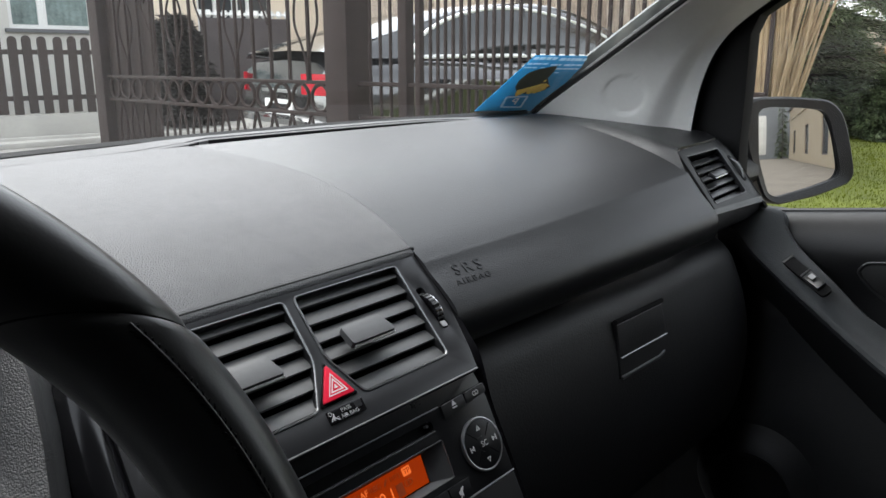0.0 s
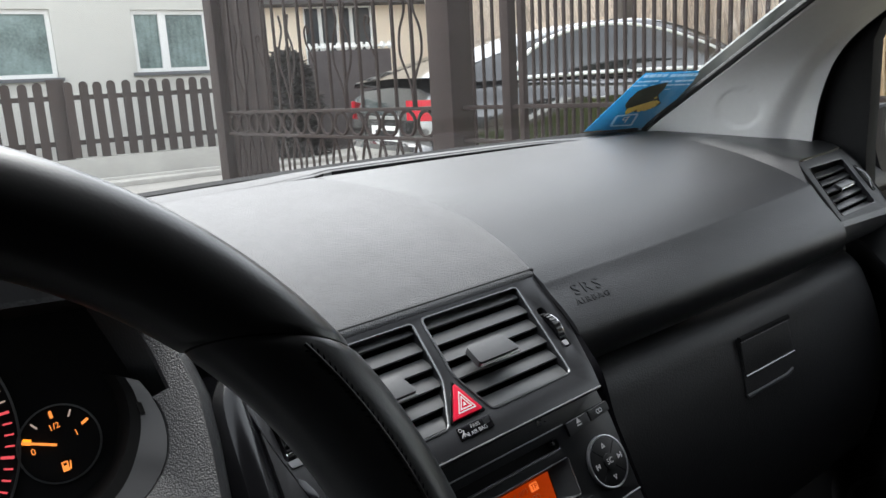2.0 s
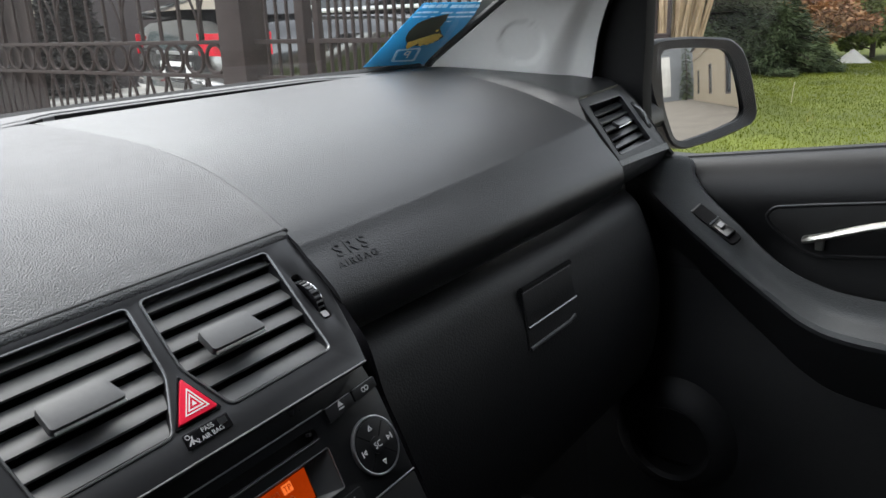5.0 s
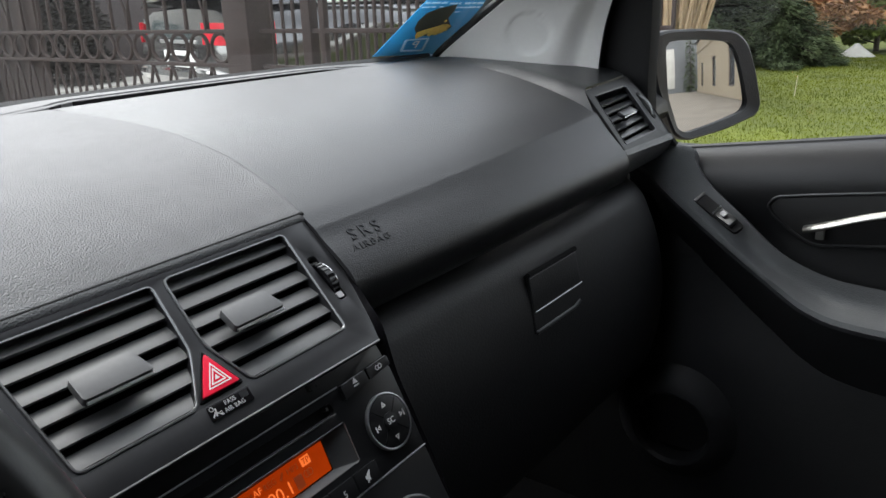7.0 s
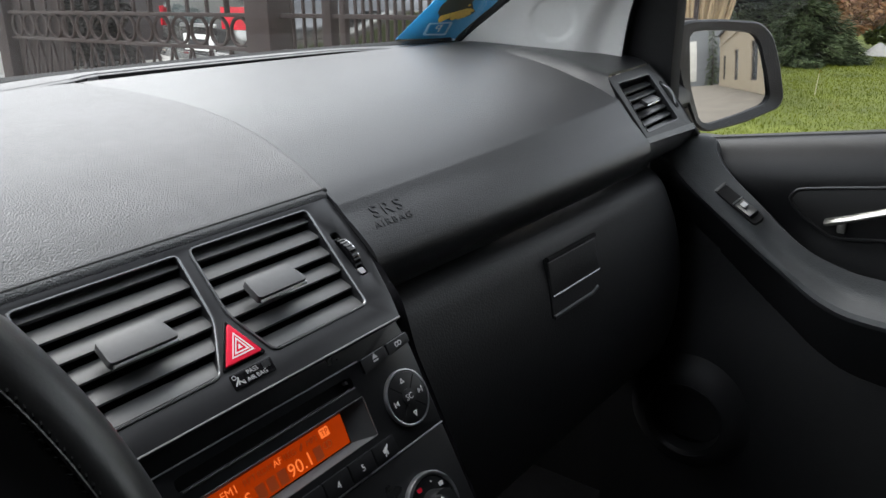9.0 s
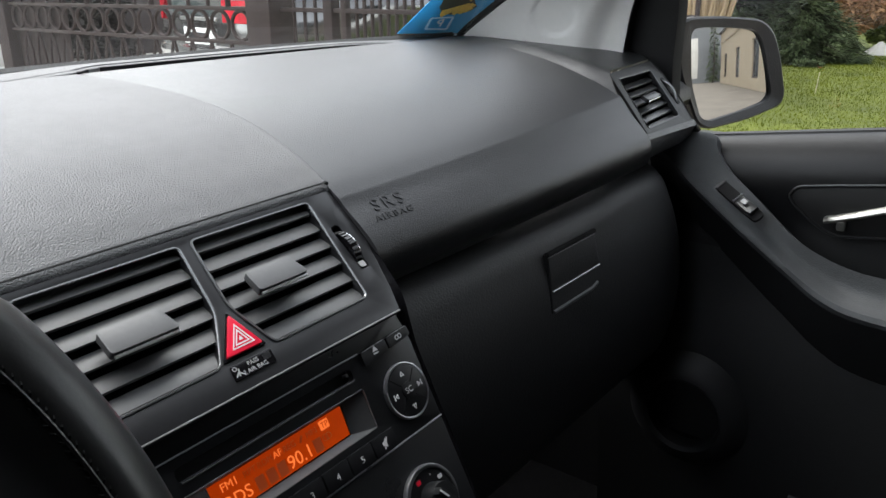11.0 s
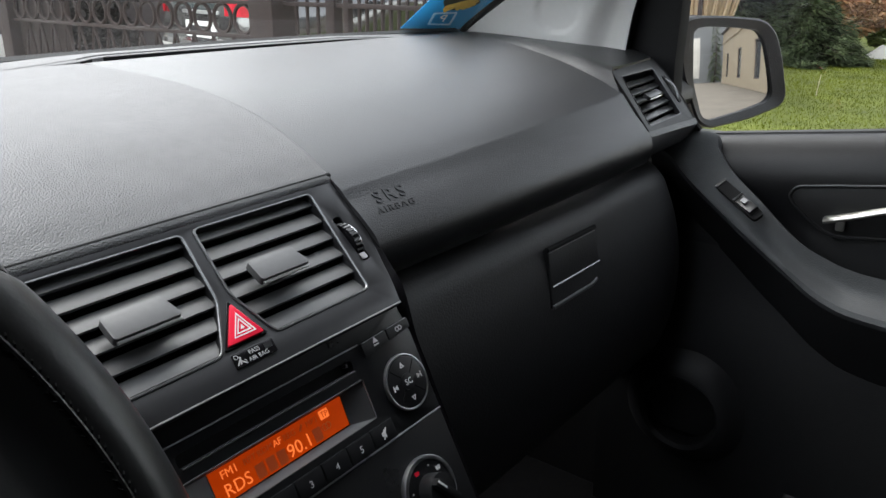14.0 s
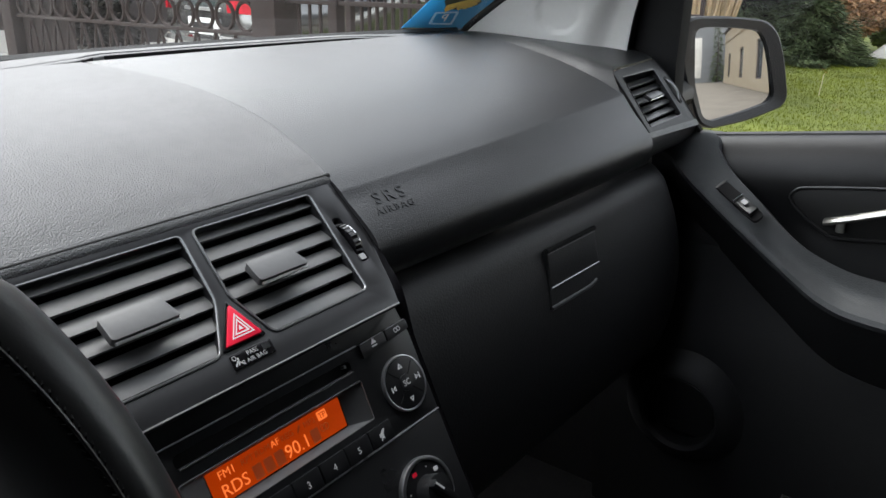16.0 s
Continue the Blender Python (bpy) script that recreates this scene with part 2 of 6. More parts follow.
NEEDLE = per_leaf(mat("conifer_needle", (0.044, 0.074, 0.036), 0.65, vary=0.35, scale=1.2, second=(0.115, 0.140, 0.066), spec=0.15), 0.5, 1.6)
HEDGE = per_leaf(mat("brown_hedge", (0.030, 0.026, 0.024), 0.8, vary=0.3, scale=3), 0.6, 1.4)
LEAFBROWN = per_leaf(mat("rust_leaf", (0.46, 0.25, 0.11), 0.7, vary=0.3, scale=2), 0.6, 1.3)
BLADE = per_leaf(mat("grass_blade", (0.072, 0.096, 0.003), 0.8, vary=0.4, scale=1.1, second=(0.104, 0.122, 0.004), spec=0.15), 0.86, 1.14)
LEAFGREEN = per_leaf(mat("light_leaf", (0.21, 0.27, 0.06), 0.6, vary=0.3, scale=2), 0.6, 1.3)


# ---------------------------------------------------------------- helpers for shapes
from mathutils.bvhtree import BVHTree

BASE = {}


def thing(name, at, label, category, group="", kind="", car=True):
    """An Empty at the thing's base; its parts are given in the car's frame, or the world's."""
    e = new(name)
    e.empty_display_size = 0.05
    BASE[e] = Vector(at)
    e.matrix_world = (CAR if car else Matrix.Identity(4)) @ Matrix.Translation(at)
    return tagged(e, label, category, group, kind)


def top_of(ob):
    while ob.parent:
        ob = ob.parent
    return ob


def mesh_of(name, bm, material, smooth=32):
    bmesh.ops.recalc_face_normals(bm, faces=bm.faces)
    me = bpy.data.meshes.new(name)
    bm.to_mesh(me)
    bm.free()
    me.materials.append(material)
    if smooth:
        me.shade_smooth()
        me.set_sharp_from_angle(angle=radians(smooth))
    return me


def part(name, bm, material, parent, label="", smooth=32):
    """Links a bmesh as one mesh object under a thing or under a part."""
    bm.transform(Matrix.Translation(-BASE[top_of(parent)]))
    ob = new(name, mesh_of(name, bm, material, smooth))
    ob.parent = parent
    return tagged(ob, label)


def single(name, bm, material, at, label, category, kind="", car=True, smooth=32):
    """A thing that is one mesh."""
    bm.transform(Matrix.Translation(-Vector(at)))
    ob = new(name, mesh_of(name, bm, material, smooth))
    ob.matrix_world = (CAR if car else Matrix.Identity(4)) @ Matrix.Translation(at)
    BASE[ob] = Vector(at)
    return tagged(ob, label, category, "", kind)


def piece(name, me, parent, m):
    """One of many alike pieces that share a mesh."""
    ob = new(name, me)
    ob.parent = parent
    ob.matrix_local = Matrix.Translation(-BASE[top_of(parent)]) @ m
    return ob


def face_to(ob, place):
    """Turns a sheet's faces towards a place in the car."""
    me = ob.data
    p = Vector(place) - BASE[top_of(ob)]
    if sum((p - f.center).dot(f.normal) for f in me.polygons) < 0:
        me.flip_normals()
    return ob


def soften(bm, width, segments=2, angle=30):
    es = [e for e in bm.edges if len(e.link_faces) == 2 and e.calc_face_angle(0) > radians(angle)]
    bmesh.ops.bevel(bm, geom=es, offset=width, segments=segments, affect="EDGES", profile=0.6, clamp_overlap=True)
    return bm


def box(size, m=Matrix.Identity(4), bevel=0.0, segments=2):
    bm = bmesh.new()
    bmesh.ops.create_cube(bm, size=1.0)
    bm.transform(Matrix.Diagonal((*size, 1)))
    if bevel:
        soften(bm, bevel, segments)
    bm.transform(m)
    return bm


def span(a, b, bevel=0.0):
    """A box between two corners."""
    a, b = Vector(a), Vector(b)
    return box(b - a, Matrix.Translation((a + b) / 2), bevel)


def join(*many):
    out = bmesh.new()
    for bm in many:
        me = bpy.data.meshes.new("tmp")
        bm.to_mesh(me)
        bm.free()
        out.from_mesh(me)
        bpy.data.meshes.remove(me)
    return out


def rounded(points, r, n=4):
    """A 2D outline with its corners rounded."""
    out, k = [], len(points)
    for i in range(k):
        p, a, b = Vector(points[i]), Vector(points[i - 1]), Vector(points[(i + 1) % k])
        da, db = (a - p), (b - p)
        q = min(r, da.length * 0.45, db.length * 0.45)
        s, e = p + da.normalized() * q, p + db.normalized() * q
        for j in range(n + 1):
            f = j / n
            out.append(tuple((s * (1 - f) ** 2 + p * 2 * f * (1 - f) + e * f * f)))
    return out


def plate(outline, m, h0, h1, holes=(), bevel=0.0):
    """A flat plate with holes, drawn in the x, y plane of m, from height h0 to h1."""
    bm = bmesh.new()
    es = []
    for loop in (outline, *holes):
        vs = [bm.verts.new((p[0], p[1], h1)) for p in loop]
        es += [bm.edges.new((vs[i], vs[(i + 1) % len(vs)])) for i in range(len(vs))]
    bmesh.ops.triangle_fill(bm, use_beauty=True, use_dissolve=False, edges=es, normal=(0, 0, 1))
    got = bmesh.ops.extrude_face_region(bm, geom=bm.faces[:])
    bmesh.ops.translate(bm, verts=[v for v in got["geom"] if isinstance(v, bmesh.types.BMVert)], vec=(0, 0, h0 - h1))
    bmesh.ops.recalc_face_normals(bm, faces=bm.faces)
    if bevel:
        es = [e for e in bm.edges if len(e.link_faces) == 2 and e.calc_face_angle(0) > 1.2
              and all(abs(v.co.z - h1) < 1e-6 for v in e.verts)]
        bmesh.ops.bevel(bm, geom=es, offset=bevel, segments=2, affect="EDGES", profile=0.6, clamp_overlap=True)
    bm.transform(m)
    return bm


def loft(rows, closed=False, thick=0.0):
    """A surface through rows of points; closed joins each row's ends."""
    bm = bmesh.new()
    grid = [[bm.verts.new(p) for p in row] for row in rows]
    for a, b in zip(grid, grid[1:]):
        n = len(a)
        for i in range(n if closed else n - 1):
            j = (i + 1) % n
            bm.faces.new((a[i], a[j], b[j], b[i]))
    bmesh.ops.recalc_face_normals(bm, faces=bm.faces)
    if thick:
        bmesh.ops.solidify(bm, geom=bm.faces[:], thickness=thick)
    return bm


def smooth_line(points, n=6):
    """Catmull-Rom through the points."""
    p = [Vector(q) for q in points]
    p = [p[0] * 2 - p[1], *p, p[-1] * 2 - p[-2]]
    out = []
    for i in range(1, len(p) - 2):
        for j in range(n):
            t = j / n
            out.append(0.5 * (2 * p[i] + (p[i + 1] - p[i - 1]) * t + (2 * p[i - 1] - 5 * p[i] + 4 * p[i + 1] - p[i + 2]) * t * t
                              + (3 * p[i] - p[i - 1] - 3 * p[i + 1] + p[i + 2]) * t ** 3))
    return out + [p[-2]]


def tube(points, radius, sides=8, closed=False, flat=1.0):
    """A round bar along a line; radius may be a list."""
    pts = [Vector(p) for p in points]
    n = len(pts)
    rs = radius if isinstance(radius, (list, tuple)) else [radius] * n
    bm = bmesh.new()
    rings, up = [], None
    for i, p in enumerate(pts):
        d = (pts[(i + 1) % n] - pts[i - 1]) if closed else (pts[min(i + 1, n - 1)] - pts[max(i - 1, 0)])
        d.normalize()
        if up is None:
            up = d.orthogonal().normalized()
        up = (up - d * up.dot(d)).normalized()
        side = d.cross(up)
        rings.append([bm.verts.new(p + rs[i] * (math.cos(a) * up + flat * math.sin(a) * side))
                      for a in (2 * math.pi * k / sides for k in range(sides))])
    for i in range(n if closed else n - 1):
        a, b = rings[i], rings[(i + 1) % n]
        for k in range(sides):
            bm.faces.new((a[k], a[(k + 1) % sides], b[(k + 1) % sides], b[k]))
    if not closed:
        bm.faces.new(rings[0])
        bm.faces.new(rings[-1][::-1])
    return bm


def circle(r, n=48, c=(0, 0), a0=0.0, a1=2 * math.pi):
    full = abs(a1 - a0 - 2 * math.pi) < 1e-6
    k = n if full else n + 1
    return [(c[0] + r * math.cos(a0 + (a1 - a0) * i / n), c[1] + r * math.sin(a0 + (a1 - a0) * i / n)) for i in range(k)]


def ring(r0, r1, m, h0, h1, c=(0, 0), bevel=0.0, n=48):
    return plate(circle(r1, n, c), m, h0, h1, [circle(r0, n, c)], bevel)


def line_plate(a, b, w, m, h0, h1):
    """A straight stroke from a to b."""
    a, b = Vector(a), Vector(b)
    s = (b - a).normalized()
    s = Vector((-s.y, s.x)) * w / 2
    return plate([a + s, a - s, b - s, b + s], m, h0, h1)


def lettering(name, words, size, m, material, parent, label="", deep=0.0003, align="CENTER", mirror=False, lay=None, gap=1.0):
    cu = bpy.data.curves.new("words", "FONT")
    cu.body, cu.size, cu.extrude, cu.align_x, cu.align_y = words, size, deep, align, "CENTER"
    cu.resolution_u = 3
    cu.space_character = gap
    ob = new("words", cu)
    me = bpy.data.meshes.new_from_object(ob.evaluated_get(bpy.context.evaluated_depsgraph_get()))
    bpy.data.objects.remove(ob)
    bpy.data.curves.remove(cu)
    bm = bmesh.new()
    bm.from_mesh(me)
    bpy.data.meshes.remove(me)
    if mirror:
        bm.transform(Matrix.Diagonal((-1, 1, 1, 1)))
    bm.transform(m)
    if lay:
        # settle the letters on a curved surface
        up = (m.to_3x3() @ Vector((0, 0, 1))).normalized()
        at = m.translation
        for v in bm.verts:
            h = (v.co - at).dot(up)
            hit = lay.ray_cast(v.co + up * (0.05 - h), -up)[0]
            if hit:
                v.co = hit + up * h
    return part(name, bm, material, parent, label, smooth=0)


def frame_of(origin, ex, ey):
    """A frame with its x and y along ex and ey."""
    ex = Vector(ex).normalized()
    ez = ex.cross(Vector(ey)).normalized()
    ey = ez.cross(ex)
    return Matrix(((ex.x, ey.x, ez.x, origin[0]), (ex.y, ey.y, ez.y, origin[1]), (ex.z, ey.z, ez.z, origin[2]), (0, 0, 0, 1)))


def lerp(a, b, f):
    return Vector(a) * (1 - f) + Vector(b) * f


def shift(x, y, z=0.0):
    return Matrix.Translation((x, y, z))


# ---------------------------------------------------------------- the cabin's shell
floor = single("floor", span((-0.80, -1.95, 0.26), (0.80, 0.46, 0.30)), CARPET, (0, 0, 0.26),
               "black carpet on the car's floor", "floor", "structure")
single("wall_front", span((-0.80, 0.42, 0.28), (0.80, 0.46, 1.02)), CARPET, (0, 0.44, 0.28),
       "black carpeted firewall under the dashboard", "wall", "structure")
# unseen walls: rear windows closed and the left opening narrowed to darken the cabin
single("wall_left", join(span((-0.80, -1.9, 0.28), (-0.75, 0.42, 0.98)), span((-0.78, -0.62, 0.98), (-0.72, -0.22, 1.5)),
                         span((-0.80, -1.9, 0.98), (-0.72, -0.62, 1.5))), LOWER, (-0.78, 0, 0.28),
       "unseen dark wall beside the driver, partly open, holding back light", "wall", "structure")
single("wall_back", join(span((-0.75, -1.95, 0.28), (0.75, -1.90, 1.5))), LOWER, (0, -1.92, 0.28),
       "unseen plain dark wall closing the rear against light", "wall", "structure")
# the added post stands forward to keep sky off the armrest
single("wall_right", join(span((0.745, -1.9, 0.28), (0.80, -0.92, 0.98)), span((0.72, -1.02, 0.98), (0.78, -0.66, 1.5)),
                          span((0.72, -1.9, 0.98), (0.80, -1.0, 1.5)), span((0.775, -0.92, 0.28), (0.80, 0.42, 0.94))), LOWER, (0.78, 0, 0.28),
       "unseen dark rear wall, post and door skin, holding back light", "wall", "structure")
single("ceiling", loft([[(x, y, z - 0.05 * (x / 0.7) ** 2) for x in np.linspace(-0.72, 0.72, 9)]
                        for y, z in ((-1.95, 1.46), (-1.5, 1.50), (-1.0, 1.51), (-0.6, 1.50), (-0.35, 1.475), (-0.25, 1.45), (-0.20, 1.432), (-0.165, 1.42), (-0.18, 1.412), (-0.32, 1.43))], thick=0.012), HEAD, (0, -1, 1.5),
       "unseen headliner and visors, coloured dark to cut the light they bounce", "ceiling", "structure")

# ---------------------------------------------------------------- windscreen and pillars


def screen_y(x):
    return 0.425 - 0.40 * x * x


screen_rows = []
for k in range(9):
    f = k / 8
    screen_rows.append([(x * (1 - 0.14 * f), screen_y(x) - 0.63 * f + 0.05 * math.sin(math.pi * f), 1.058 + 0.42 * f)
                        for x in np.linspace(-0.70, 0.70, 25)])
windscreen = thing("window_1", (0, 0.42, 1.058), "clear raked windscreen of the car", "windscreen", kind="structure")
pane = part("pane", loft(screen_rows), SCREEN, windscreen)
face_to(pane, (0, -0.5, 1.2)).visible_shadow = False
part("seal", tube([(x, screen_y(x) + 0.004, 1.0675) for x in np.linspace(-0.70, 0.655, 40)], 0.006, 6), SHADEBAND, windscreen, "black rubber seal")

pillar = thing("pillar_trim", (0.69, 0.12, 1.06), "silver-grey plastic windscreen pillar trim with a round plug", "pillar trim")
FRONT = smooth_line([(0.662, 0.242, 1.060), (0.66, 0.237, 1.073), (0.65, 0.166, 1.117), (0.635, 0.09, 1.161), (0.61, -0.009, 1.217), (0.58, -0.14, 1.29), (0.54, -0.34, 1.40)], 12)
REAR = smooth_line([(0.722, 0.020, 1.040), (0.72, 0.019, 1.056), (0.72, 0.010, 1.112), (0.72, -0.010, 1.164), (0.716, -0.053, 1.207), (0.70, -0.18, 1.285), (0.65, -0.38, 1.395)], 12)


def pillar_swell(f):
    """How far the trim stands out across its width: a rolled front lip, a rounded panel, a soft fold and a flat rear strip."""
    lip = -0.004 * max(0.0, 1 - f / 0.035) ** 2
    q = max(0.0, min(1.0, (f - 0.70) / 0.18))
    fold = q * q * (3 - 2 * q)
    return lip + (0.0155 * math.sin(math.pi * min(1.0, f / 0.72) * 0.5) ** 0.8) * (1 - fold) + 0.0015 * fold * (1 - f) / 0.2


OUT = Vector((-0.80, -0.45, 0.25)).normalized()
rows = [[lerp(a, b, j / 64) + OUT * pillar_swell(j / 64) for j in range(65)] for a, b in zip(FRONT, REAR)]
SKIN = BVHTree.FromBMesh(loft(rows))
k, j = min(((k, j) for k in range(1, len(rows) - 1) for j in range(2, 63)), key=lambda q: (rows[q[0]][q[1]] - Vector((0.672, 0.0985, 1.1010))).length)
PM = frame_of(rows[k][j], rows[k][j + 2] - rows[k][j - 2], rows[k + 1][j] - rows[k - 1][j])
PN = PM.to_3x3() @ Vector((0, 0, 1))
PN = PN if PN.dot(OUT) > 0 else -PN


def on_skin(r, a, h):
    """A place on the trim round the plug's middle, h proud of it."""
    p = PM @ Vector((r * math.cos(a), r * math.sin(a), 0))
    got = SKIN.ray_cast(p + PN * 0.03, -PN)[0]
    return (got or p) + PN * h


def dished(p):
    d = ((p - PM.translation) - PN * (p - PM.translation).dot(PN)).length
    q = max(0.0, min(1.0, (0.0318 - d) / 0.0034))
    return p - PN * 0.0022 * q * q * (3 - 2 * q)


part("cover", loft([[dished(p) for p in row] for row in rows], thick=0.004), PILLAR, pillar)
RINGS = ((0.0290, -0.0030), (0.0284, -0.0014), (0.0272, -0.0009), (0.020, -0.0009), (0.012, -0.0009), (0.005, -0.0009), (0.0002, -0.0009))
part("plug", loft([[on_skin(r, 2 * math.pi * q / 48, h) for q in range(49)] for r, h in RINGS]), PILLAR, pillar, "round silver-grey cap set in the trim")
part("rear_return", loft([[p, p + Vector((0.010, 0.004, 0)), p + Vector((0.045, 0.004, 0.002))] for p in REAR], thick=0.002), BLACK, pillar, "black edge towards the door")
single("window_seal", tube([p + Vector((-0.002, 0.004, 0.001)) for p in FRONT], 0.005, 8), SHADEBAND, FRONT[0], "black rubber strip along the pillar", "seal", "structure")
single("outer_pillar", loft([[p + Vector((0.041, 0.060, 0.004)), p + Vector((0.055, 0.045, 0.0)), p + Vector((0.080, 0.020, -0.01))] for p in FRONT], thick=0.004),
       OUTERPAINT, FRONT[0], "grey painted outer windscreen pillar", "pillar", "structure")

# ---------------------------------------------------------------- dashboard
dash = thing("dashboard", (0, 0.1, 0.95), "black grained plastic dashboard with a padded top", "dashboard")
PROFILE = [(0.012, 0.992), (0.0064, 0.9965), (0.0060, 0.9986), (0.0080, 1.0006), (0.0120, 1.0034), (0.036, 1.0180), (0.085, 1.0385), (0.14, 1.0510), (0.20, 1.0575), (0.28, 1.0615)]


def slit_y(x):
    return 0.372 - 0.30 * max(0.0, x - 0.02) ** 1.5 - 0.35 * max(0.0, -x) ** 1.8


def slit_gap(x):
    return 0.018 * max(0.0, min(1.0, (x - 0.146) / 0.02, (0.545 - x) / 0.06))


# the middle pad, a little proud of the airbag cover
rows = []
for x in list(np.linspace(-0.152, 0.138, 20)) + [0.1405, 0.1425, 0.1437, 0.1442]:
    edge = max(0.0, (x - 0.1395) / 0.0047)
    line = smooth_line([(x, y, z) for y, z in PROFILE] + [(x, slit_y(x), 1.0625)], 4)
    rows.append([p - Vector((0, 0, 0.0042 * edge ** 3)) for p in line])
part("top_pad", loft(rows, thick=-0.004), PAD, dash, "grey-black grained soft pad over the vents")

# the driver's side, up to the left pillar
rows = []
for x in np.linspace(-0.152, -0.72, 20):
    line = smooth_line([(x, 0.070, 1.0), (x, 0.072, 1.030)] + [(x, y, z) for y, z in PROFILE if y > 0.08] + [(x, slit_y(x), 1.0625)], 4)
    rows.append(line)
part("driver_side_top", loft(rows, thick=-0.004), DASH, dash)

# the airbag cover: rows run from the under-lip over the lower edge and the crease to the slit
LEFT = [(0.1440, -0.020, 0.914), (0.1440, -0.0395, 0.926), (0.1440, -0.0452, 0.9390), (0.1440, -0.0440, 0.9545), (0.1440, -0.0300, 0.9690), (0.1440, -0.0140, 0.9815),
        (0.1440, -0.0065, 0.9890), (0.1440, 0.012, 1.0010), (0.1440, 0.045, 1.0165), (0.1440, 0.09, 1.0345), (0.1440, 0.14, 1.0475), (0.1440, 0.20, 1.0545), (0.1440, 0.28, 1.0595)]
RIGHT = [(0.572, -0.065, 0.932), (0.563, -0.0850, 0.944), (0.559, -0.0915, 0.9560), (0.559, -0.0905, 0.9690), (0.562, -0.0800, 0.9805), (0.566, -0.064, 0.9945),
         (0.571, -0.0465, 1.0130), (0.571, -0.024, 1.0235), (0.573, 0.002, 1.0330), (0.580, 0.060, 1.0485), (0.592, 0.120, 1.0585), (0.607, 0.170, 1.0645), (0.630, 0.215, 1.0670)]
rows = []
for f in [q / 32 for q in range(30)] + [0.95, 0.965, 0.98, 0.99, 0.996, 1.0]:
    fx = f
    col = []
    for a, b in zip(LEFT, RIGHT):
        p = lerp(a, b, fx)
        p.z = a[2] + (b[2] - a[2]) * (f ** 1.45)
        p.y = a[1] + (b[1] - a[1]) * (f ** 1.12)
        col.append(p)
    x = lerp(LEFT[-1], RIGHT[-1], fx).x
    col.append(Vector((x, slit_y(x), 1.0625 + 0.003 * f)))
    lower, upper = smooth_line(col[:7], 4), smooth_line(col[6:], 4)
    rows.append(lower[:-1] + [lerp(lower[-2], lower[-1], 0.6), upper[0], lerp(upper[0], upper[1], 0.25)] + upper[1:])
bm = loft(rows, thick=-0.004)
COVER = BVHTree.FromBMesh(bm)
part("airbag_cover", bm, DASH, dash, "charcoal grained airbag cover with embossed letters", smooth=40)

# the slot under the screen: a dark groove, two rails and the strip in front of it
def strip_up(x):
    w = max(0.0, min(1.0, (x - 0.05) / 0.12, (0.60 - x) / 0.14))
    return 0.0055 * w * w * (3 - 2 * w)


part("defroster_groove", loft([[(x, slit_y(x) - 0.004, 1.050), (x, slit_y(x) + slit_gap(x) * 0.97, 1.050), (x, slit_y(x) + slit_gap(x) * 0.97, 1.0634 + strip_up(x)), (x, slit_y(x) + slit_gap(x) + 0.002, 1.0634 + strip_up(x))] for x in np.linspace(0.138, 0.56, 44)]),
     BLACK, dash, "dark defroster slot")
rows = []
for x in np.linspace(-0.70, 0.655, 80):
    g, s, e = slit_gap(x), slit_y(x), screen_y(x) + 0.004
    e = max(e, s + g + 0.020)
    up = strip_up(x)
    q = 0.003 * g / 0.018
    rows.append([(x, s + g, 1.0605), (x, s + g, 1.0630 + up), (x, s + g + 0.0012, 1.0640 + up), (x, s + g + 0.006, 1.0645 + up), (x, s + g + 0.0070, 1.0645 + up - q), (x, s + g + 0.0085, 1.0645 + up - q), (x, s + g + 0.0100, 1.0655 + up),
                 (x, s + (e - s) * 0.75, 1.0685 + up * 0.5), (x, e, 1.067), (x, e, 1.05)])
# past here the strip is coloured darker, for the card's and pillar's dark reflection
END = 71
part("strip_end", loft(rows[END - 1:]), DASH, dash, "strip's end at the pillar's foot, darkened for the card's reflection", smooth=20)
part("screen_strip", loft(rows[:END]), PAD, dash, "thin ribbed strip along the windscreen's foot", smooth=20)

# embossed words on the airbag cover
FACE = frame_of((0.1840, -0.0250, 0.9720), (1, -0.100, 0.004), (0, 0.69, 0.72))
WIDE = Matrix.Diagonal((1.12, 1, 1, 1))
# a darker plastic stands in for the raised letters' shadows
lettering("airbag_letters", "SRS", 0.0165, FACE @ shift(0.0, 0.0075, 0.0) @ WIDE, FASCIA, dash, "embossed letters SRS", deep=0.0008, lay=COVER, gap=1.35)
lettering("airbag_letters", "AIRBAG", 0.0088, FACE @ shift(-0.0015, -0.0050, 0.0) @ WIDE, FASCIA, dash, "embossed letters AIRBAG", deep=0.0006, lay=COVER, gap=1.3)

# ---------------------------------------------------------------- passenger's corner vent
pod = thing("corner_vent", (0.65, -0.05, 0.96), "black slatted air vent with a metal tab in the dashboard's corner", "air vent")
VT = frame_of((0.594, -0.023, 1.038), (1, 0.0, 0.0), (0, 0.683, 0.73))
VL = [(-0.0040, 0.0010), (0.1220, 0.0040), (0.1300, -0.020), (0.1255, -0.060), (0.1155, -0.0975), (-0.0190, -0.0910)]
VO = [(0.0115, -0.0090), (0.1045, -0.0090), (0.0920, -0.0810), (-0.0060, -0.0815)]
opening = rounded(VO, 0.004)
part("surround", plate(rounded(VL, 0.005), VT, -0.03, 0.0, [opening], bevel=0.0022), LOWER, pod)
part("duct", plate([(-0.035, 0.0), (0.11, 0.0), (0.10, -0.09), (-0.04, -0.09)], VT, -0.055, -0.03), BLACK, pod)
